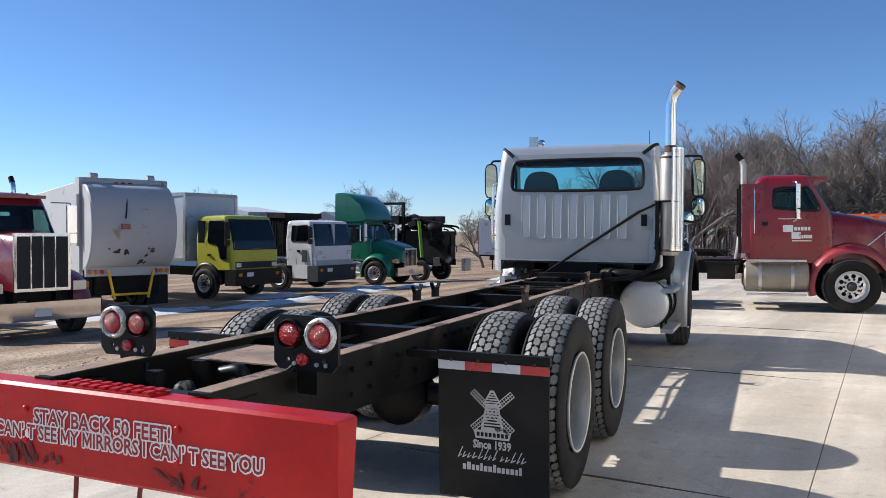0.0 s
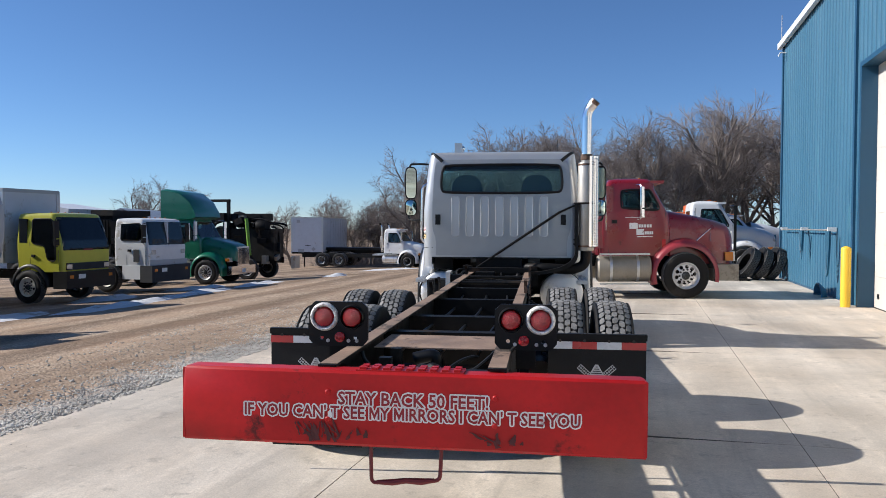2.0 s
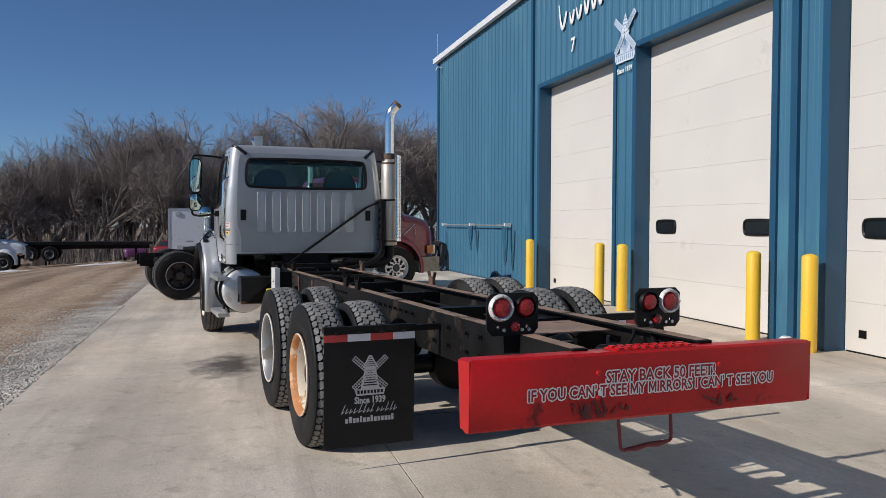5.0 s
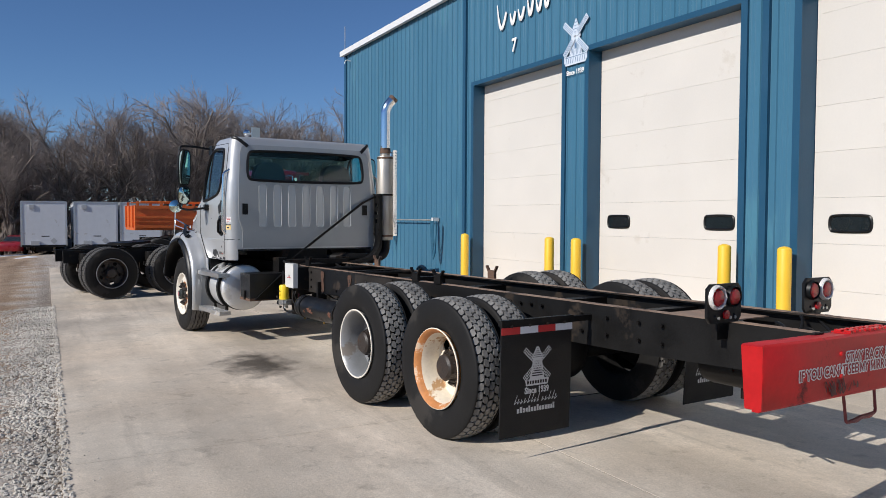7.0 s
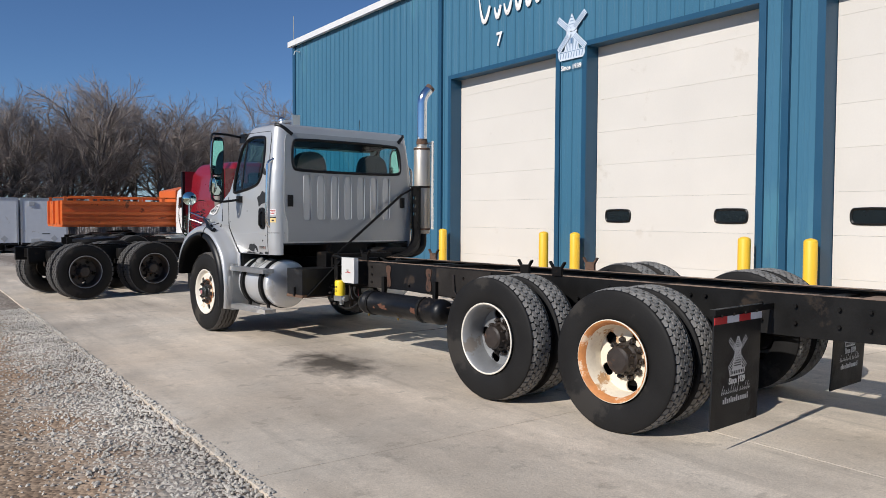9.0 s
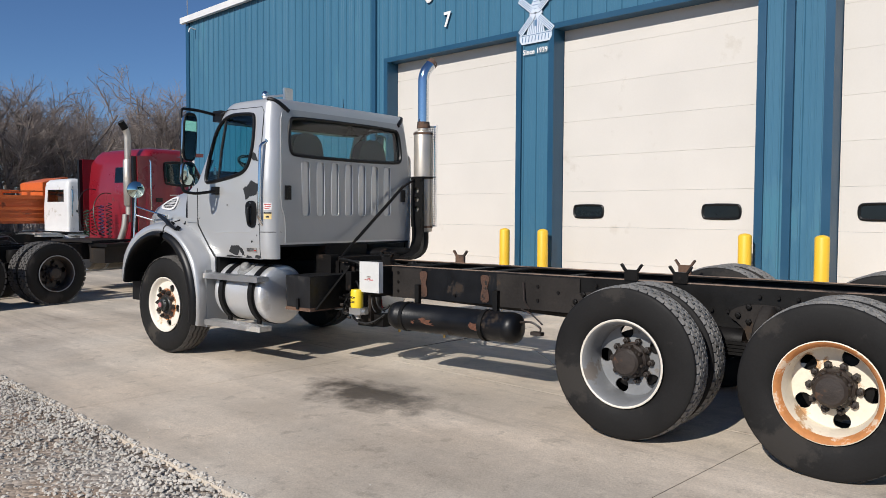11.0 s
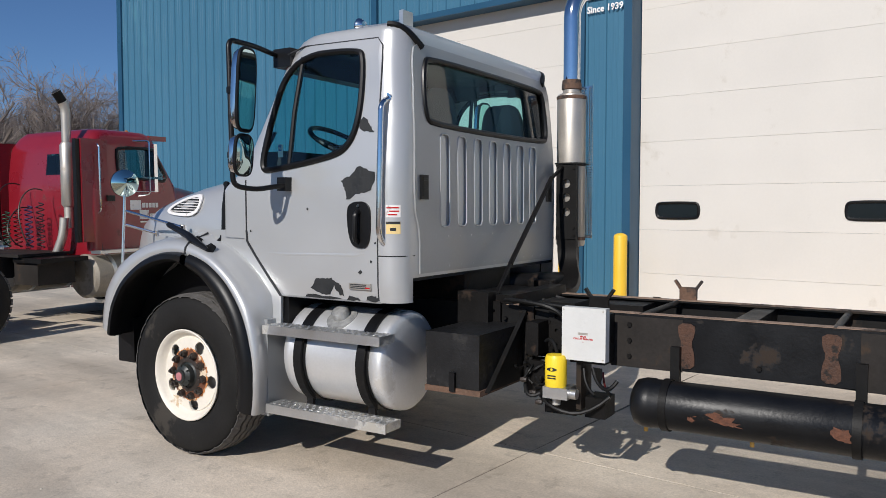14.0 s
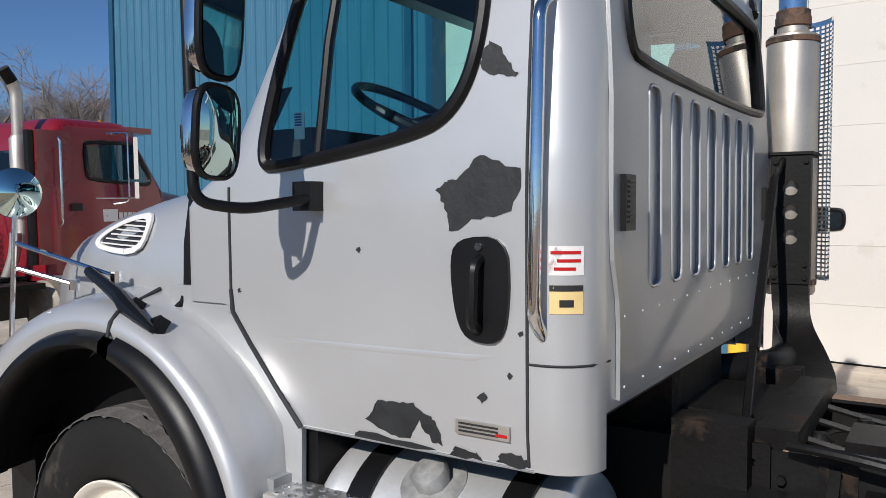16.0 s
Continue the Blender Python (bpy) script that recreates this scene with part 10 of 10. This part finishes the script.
    for i in range(90):
        bm = bbox(-0.5, 0.5, -0.5, 0.5, -0.5, 0.5, 0.1, 2)
        z = rnd.uniform(0.9, 3.1)
        bm.transform(pose(rnd.uniform(-0.75, 0.75), rnd.uniform(-3.0, 1.6 - 0.5 * (z - 0.9)), z, rnd.choice((0, 0, 90, 20)), rnd.choice((0, 0, -15)), rnd.choice((0, 0, 12, 90))) @ Matrix.Diagonal((rnd.uniform(0.12, 0.5), rnd.uniform(0.12, 0.6), rnd.uniform(0.12, 0.5), 1)))
        part("machine_block", bm, M_BLACKR if i % 9 else M_DUSTY, mc)
    for i in range(28):
        p = [(rnd.uniform(-0.85, 0.85), rnd.uniform(-3.0, 1.5), rnd.uniform(0.9, 3.2)) for _ in range(2)]
        bm = bmesh.new()
        tube(bm, [Vector(q) for q in smooth_loop([p[0], (p[0][0], p[0][1], p[1][2]), p[1]], 2, False)], rnd.uniform(0.02, 0.06), 6)
        part("pipe", bm, M_BLACKR, mc)
    for i in range(3):
        bm = bmesh.new()
        drum(bm, [(0.35, -0.25), (0.38, 0.0), (0.3, 0.25)], 20, "y", (0.3 - 0.5 * i, 0.6 - 0.9 * i, 2.6 + 0.2 * i))
        part("drum", bm, M_BLACKR, mc)
    part("boom", bbox(-0.2, 0.2, -2.6, 0.9, 2.9, 3.25, 0.03), M_BLACK, mc)
    part("hoop", bbox(0.5, 0.62, -2.6, -2.4, 1.1, 3.9, 0.03), M_BLACK, mc)
    part("hoop", bbox(0.5, 0.62, -1.2, -1.05, 1.1, 3.9, 0.03), M_BLACK, mc)
    part("hoop_bar", bbox(0.48, 0.64, -2.6, -1.05, 3.82, 3.95, 0.03), M_BLACK, mc)
    bm = bmesh.new()
    tube(bm, [(0.9, 0.2, 1.2), (0.95, 0.05, 3.0)], 0.09, 8)
    part("green_boom", bm, mat("lime_arm", (0.18, 0.36, 0.03), 0.4), mc, "lime green arm")
    part("tray", bbox(-0.5, 0.1, 2.0, 2.2, 0.55, 1.15, 0.02), M_STEEL, mc, "dull steel tray")
    # far yard
    fw = conventional("white_day_cab", at_lot(-17.9, 55.2, -2), "white day-cab truck chassis far in the lot", M_WHT, M_WHT, False, (-5.4, -6.8), day_stack=True, side_panel=False, rims=(FAR_RIM, FAR_RIM), rear_to=-7.6)
    trailer_box("van_trailer", at_lot(-28.5, 60, -78), "long white van trailer far in the lot", 13, 1.28, 1.25, 4.25, M_TRAILER)
    flatbed(at_lot(-9.5, 60, 4))
    flatbed(at_lot(-16, 63, 0), 12)
    for x, yv, c in ((-8.5, 66, M_DRED), (-6.2, 65, M_WHT), (-3.9, 67, M_GREYB), (-11.4, 67, mat("purple_paint", (0.12, 0.04, 0.12), 0.4))):
        v = thing("parked_car", at_lot(x, yv, random.Random(x).uniform(60, 120)), "small parked car far off by the trees", "car")
        rows = [(0.3, 0.82, -2.1, 2.1, 0.3, 0.4), (0.75, 0.88, -2.2, 2.2, 0.3, 0.5), (0.92, 0.84, -2.1, 2.0, 0.3, 0.5), (1.0, 0.75, -1.6, 1.0, 0.3, 0.4), (1.35, 0.62, -1.1, 0.3, 0.3, 0.3), (1.42, 0.5, -0.9, 0.1, 0.2, 0.2), (1.44, 0.2, -0.5, -0.2, 0.1, 0.1)]
        bms = loft_cab(rows, [r[0] for r in rows], (6, 4, 8, 6), lambda r, p: "glass" if 1.0 < p[2] < 1.36 else "body")
        part("body", bms["body"], c, v, smooth=50)
        part("cabin_glass", bms["glass"], mat("car_glass", (0.02, 0.025, 0.03), 0.08), v, smooth=50)
        for s in (-1, 1):
            for yy in (-1.35, 1.35):
                bm = bmesh.new()
                drum(bm, [(0.31, -0.1), (0.32, 0), (0.31, 0.1)], 18, "x", (s * 0.8, yy, 0.31))
                part("wheel", bm, M_RUBBER, v)
    # sheds behind the row
    for x, yv, wd, ln, h in ((-62, 58, 14, 26, 3.6), (-48, 66, 10, 16, 3.2)):
        sh = thing("shed", pose(x, yv, lot_z(x, yv), 0, 0, 20), "pale metal farm shed far behind the trucks", "shed")
        part("shed_wall", bbox(-wd / 2, wd / 2, -ln / 2, ln / 2, 0, h, 0.02), M_TRAILER, sh, smooth=0)
        bm = bmesh.new()
        v = [bm.verts.new(p) for p in ((-wd / 2 - 0.3, -ln / 2 - 0.3, h), (wd / 2 + 0.3, -ln / 2 - 0.3, h), (0, -ln / 2 - 0.3, h + 2.4), (-wd / 2 - 0.3, ln / 2 + 0.3, h), (wd / 2 + 0.3, ln / 2 + 0.3, h), (0, ln / 2 + 0.3, h + 2.4))]
        for f in ((0, 1, 2), (5, 4, 3), (0, 2, 5, 3), (1, 4, 5, 2), (0, 3, 4, 1)):
            bm.faces.new([v[i] for i in f])
        part("shed_roof", bm, M_GREYB, sh, smooth=0)
        part("shed_door", bbox(-2, 2, -ln / 2 - 0.05, -ln / 2, 0, h - 0.5, 0.02), M_GREYB, sh)


build_yard()


# ---------------------------------------------------------------- bare winter trees
def tree_meshes(seed, height, spread):
    """Trunk with limbs, and a crown of fine twigs, both tapered prisms made straight from lists."""
    rnd = random.Random(seed)
    wood, twig = ([], []), ([], [])

    def prism(store, p, q, r0, r1, n):
        vs, fs = store
        d = (q - p)
        u, w = frame_of(d)
        k = len(vs)
        for c, r in ((p, r0), (q, r1)):
            for j in range(n):
                a = 2 * math.pi * j / n
                vs.append(tuple(c + r * (math.cos(a) * u + math.sin(a) * w)))
        for j in range(n):
            fs.append((k + j, k + (j + 1) % n, k + n + (j + 1) % n, k + n + j))

    def spike(store, p, q, r):
        vs, fs = store
        u, w = frame_of(q - p)
        k = len(vs)
        for j in range(3):
            a = 2.0944 * j
            vs.append(tuple(p + r * (math.cos(a) * u + math.sin(a) * w)))
        vs.append(tuple(q))
        for j in range(3):
            fs.append((k + j, k + (j + 1) % 3, k + 3))

    def aim(d, out):
        """A direction leaning off d by about out, drawn a little upwards."""
        u, w = frame_of(d)
        a = rnd.uniform(0, 6.283)
        t = d + (math.cos(a) * u + math.sin(a) * w) * out * rnd.uniform(0.7, 1.3)
        return (t + Vector((0, 0, 0.06))).normalized()

    #        length, pieces, sides, children, angle
    plan = [(0.22, 3, 7, 6, 0.5), (0.50, 7, 5, 9, 1.1), (0.25, 4, 4, 8, 1.05), (0.12, 2, 3, 9, 0.95), (0.065, 1, 3, 0, 0)]

    rx, rz, zc = height * 0.40, height * 0.44, height * 0.56
    lobes = [(rnd.uniform(0, 6.28), rnd.uniform(0.05, 0.12)) for _ in range(4)]

    def outside(p):
        """Past the rounded, uneven outline of the crown."""
        a = math.atan2(p.y, p.x)
        g = 1 + sum(h * math.cos((i + 1) * a + ph + 4 * p.z / height) for i, (ph, h) in enumerate(lobes))
        return (p.x * p.x + p.y * p.y) / (rx * g) ** 2 + (max(0.0, p.z - zc) / (rz * (0.5 + 0.5 * g))) ** 2 > rnd.uniform(0.8, 1.1)

    def grow(p, d, scale_, r, level):
        f, n_seg, sides, kids_, ang = plan[level]
        length = height * f * scale_
        if level > 1 and outside(p):
            return
        if level == 4:
            spike(twig, p, p + d * length, max(r, 0.009))
            return
        at = []
        for i in range(n_seg):
            d = (d + Vector((rnd.gauss(0, 0.16), rnd.gauss(0, 0.16), rnd.gauss(0.05, 0.10)))).normalized()
            q = p + d * length / n_seg
            if (i or level > 1) and outside(q):
                break
            r1 = r * (1 - (0.25 if level == 0 else 0.75) / n_seg)
            prism(wood if level < 3 else twig, p, q, max(r, 0.014), max(r1, 0.012), sides)
            at.append((p, q, d, r1))
            p, r = q, r1
        for c in range(kids_ if at else 0):
            if level == 0:
                grow(p - Vector((0, 0, rnd.uniform(0, 0.05) * height)), aim(d, spread * rnd.uniform(0.2, 1.2)), rnd.uniform(0.75, 1.15), r * rnd.uniform(0.5, 0.75), 1)
                continue
            t = (c + rnd.uniform(0.2, 1.0)) / kids_
            t = (0.22 if level == 1 else 0.1) + t * (0.78 if level == 1 else 0.9)
            k = min(len(at) - 1, int(t * n_seg))
            a, b, dd, rr = at[k]
            w = t * n_seg - int(t * n_seg)
            grow(a + (b - a) * min(1, w), aim(dd, ang), rnd.uniform(0.6, 1.25) * (1.15 - 0.55 * t), rr * rnd.uniform(0.45, 0.7), level + 1)

    grow(Vector((0, 0, -0.3)), Vector((rnd.gauss(0, 0.07), rnd.gauss(0, 0.07), 1)).normalized(), 1.0, height * 0.021, 0)
    tops = sorted(v[2] for v in twig[0])
    k = height / tops[int(len(tops) * 0.985)]
    for store in (wood, twig):
        store[0][:] = [(x * k, y * k, z * k) for x, y, z in store[0]]
    out = []
    for nm, store, mt in (("trunk", wood, M_BARK), ("crown", twig, M_TWIG)):
        me = bpy.data.meshes.new(nm)
        me.from_pydata(store[0], [], store[1])
        me.materials.append(mt)
        out.append(me)
    return out


def build_trees():
    kinds = [tree_meshes(40 + i, 12.0, sp) for i, sp in enumerate((0.85, 1.05, 1.25, 0.75, 0.95, 0.65))]
    rnd = random.Random(77)

    def plant(x, y, s, k=None, label="bare grey-brown winter tree at the edge of the lot"):
        t = thing("tree", pose(x, y, lot_z(x, y), 0, 0, rnd.uniform(0, 360)) @ Matrix.Diagonal((s, s, s * rnd.uniform(0.92, 1.08), 1)), label, "tree", "bare trees")
        tr, cr = kinds[rnd.randrange(6) if k is None else k]
        kid("trunk", tr, t)
        kid("crown", cr, t)

    def tall(x):
        """Height of the wood's edge along the lot."""
        return lerp_rows([(-40, 3.6), (-33, 4.6), (-29, 6.6), (-26, 8.6), (-22, 10.4), (-15, 12.0), (-9, 11.6), (-4, 11.2), (3, 12.6), (8, 13.2), (14, 13.4), (25, 12.8), (45, 12.4), (90, 11.8)], x)[1]

    for i in range(50):
        x = -28 + 102 * (i + rnd.uniform(-0.35, 0.35)) / 50
        plant(x, 76 - 0.16 * max(0, x - 10) + rnd.uniform(-3, 5), tall(x) / 12.0 * rnd.uniform(0.80, 1.08))
    for i in range(20):
        x = -31 + 27 * (i + rnd.uniform(-0.4, 0.4)) / 20
        plant(x, 73 + rnd.uniform(-2, 6), tall(x) / 12.0 * rnd.uniform(0.72, 1.02))
    for i in range(26):
        x = -24 + 104 * (i + rnd.uniform(-0.4, 0.4)) / 26
        plant(x, 86 + rnd.uniform(-3, 6), tall(x) / 11.5 * rnd.uniform(0.9, 1.08))
    for x, y, s in ((-36.5, 74, 0.52), (-62, 92, 0.8), (-75, 100, 0.9), (-50, 120, 0.8), (-100, 96, 0.9), (-108, 110, 0.8), (-34, 79, 0.5), (-125, 88, 0.8)):
        plant(x, y, s, label="lone bare winter tree far across the lot")
    # undergrowth along the wood: many thin stems in one mesh
    vs, fs = [], []
    for _ in range(13000):
        x = -33 + 113 * rnd.random()
        y = 73 + rnd.uniform(-4, 12) - 0.13 * max(0, x - 10)
        z = lot_z(x, y) - 0.1
        h = rnd.uniform(0.8, 2.4) if rnd.random() < 0.55 else rnd.uniform(1.8, 5.2)
        h *= 0.85 if x < -22 else 1
        a, r = rnd.uniform(0, 6.28), 0.028
        tx, ty = x + rnd.gauss(0, 0.14) * h, y + rnd.gauss(0, 0.14) * h
        mx, my = (x + tx) / 2 + rnd.gauss(0, 0.1), (y + ty) / 2
        k = len(vs)
        for px, py, pz, rr in ((x, y, z, r), (mx, my, z + h * 0.5, r * 0.6)):
            for j in range(3):
                vs.append((px + rr * math.cos(a + 2.1 * j), py + rr * math.sin(a + 2.1 * j), pz))
        vs.append((tx, ty, z + h))
        for j in range(3):
            fs.append((k + j, k + (j + 1) % 3, k + 3 + (j + 1) % 3, k + 3 + j))
            fs.append((k + 3 + j, k + 3 + (j + 1) % 3, k + 6))
    me = bpy.data.meshes.new("undergrowth")
    me.from_pydata(vs, [], fs)
    me.materials.append(M_TWIG)
    tagged(new("undergrowth", me), "tangled brown brush at the foot of the trees", "brush", kind="stuff")


build_trees()

build_pebbles()
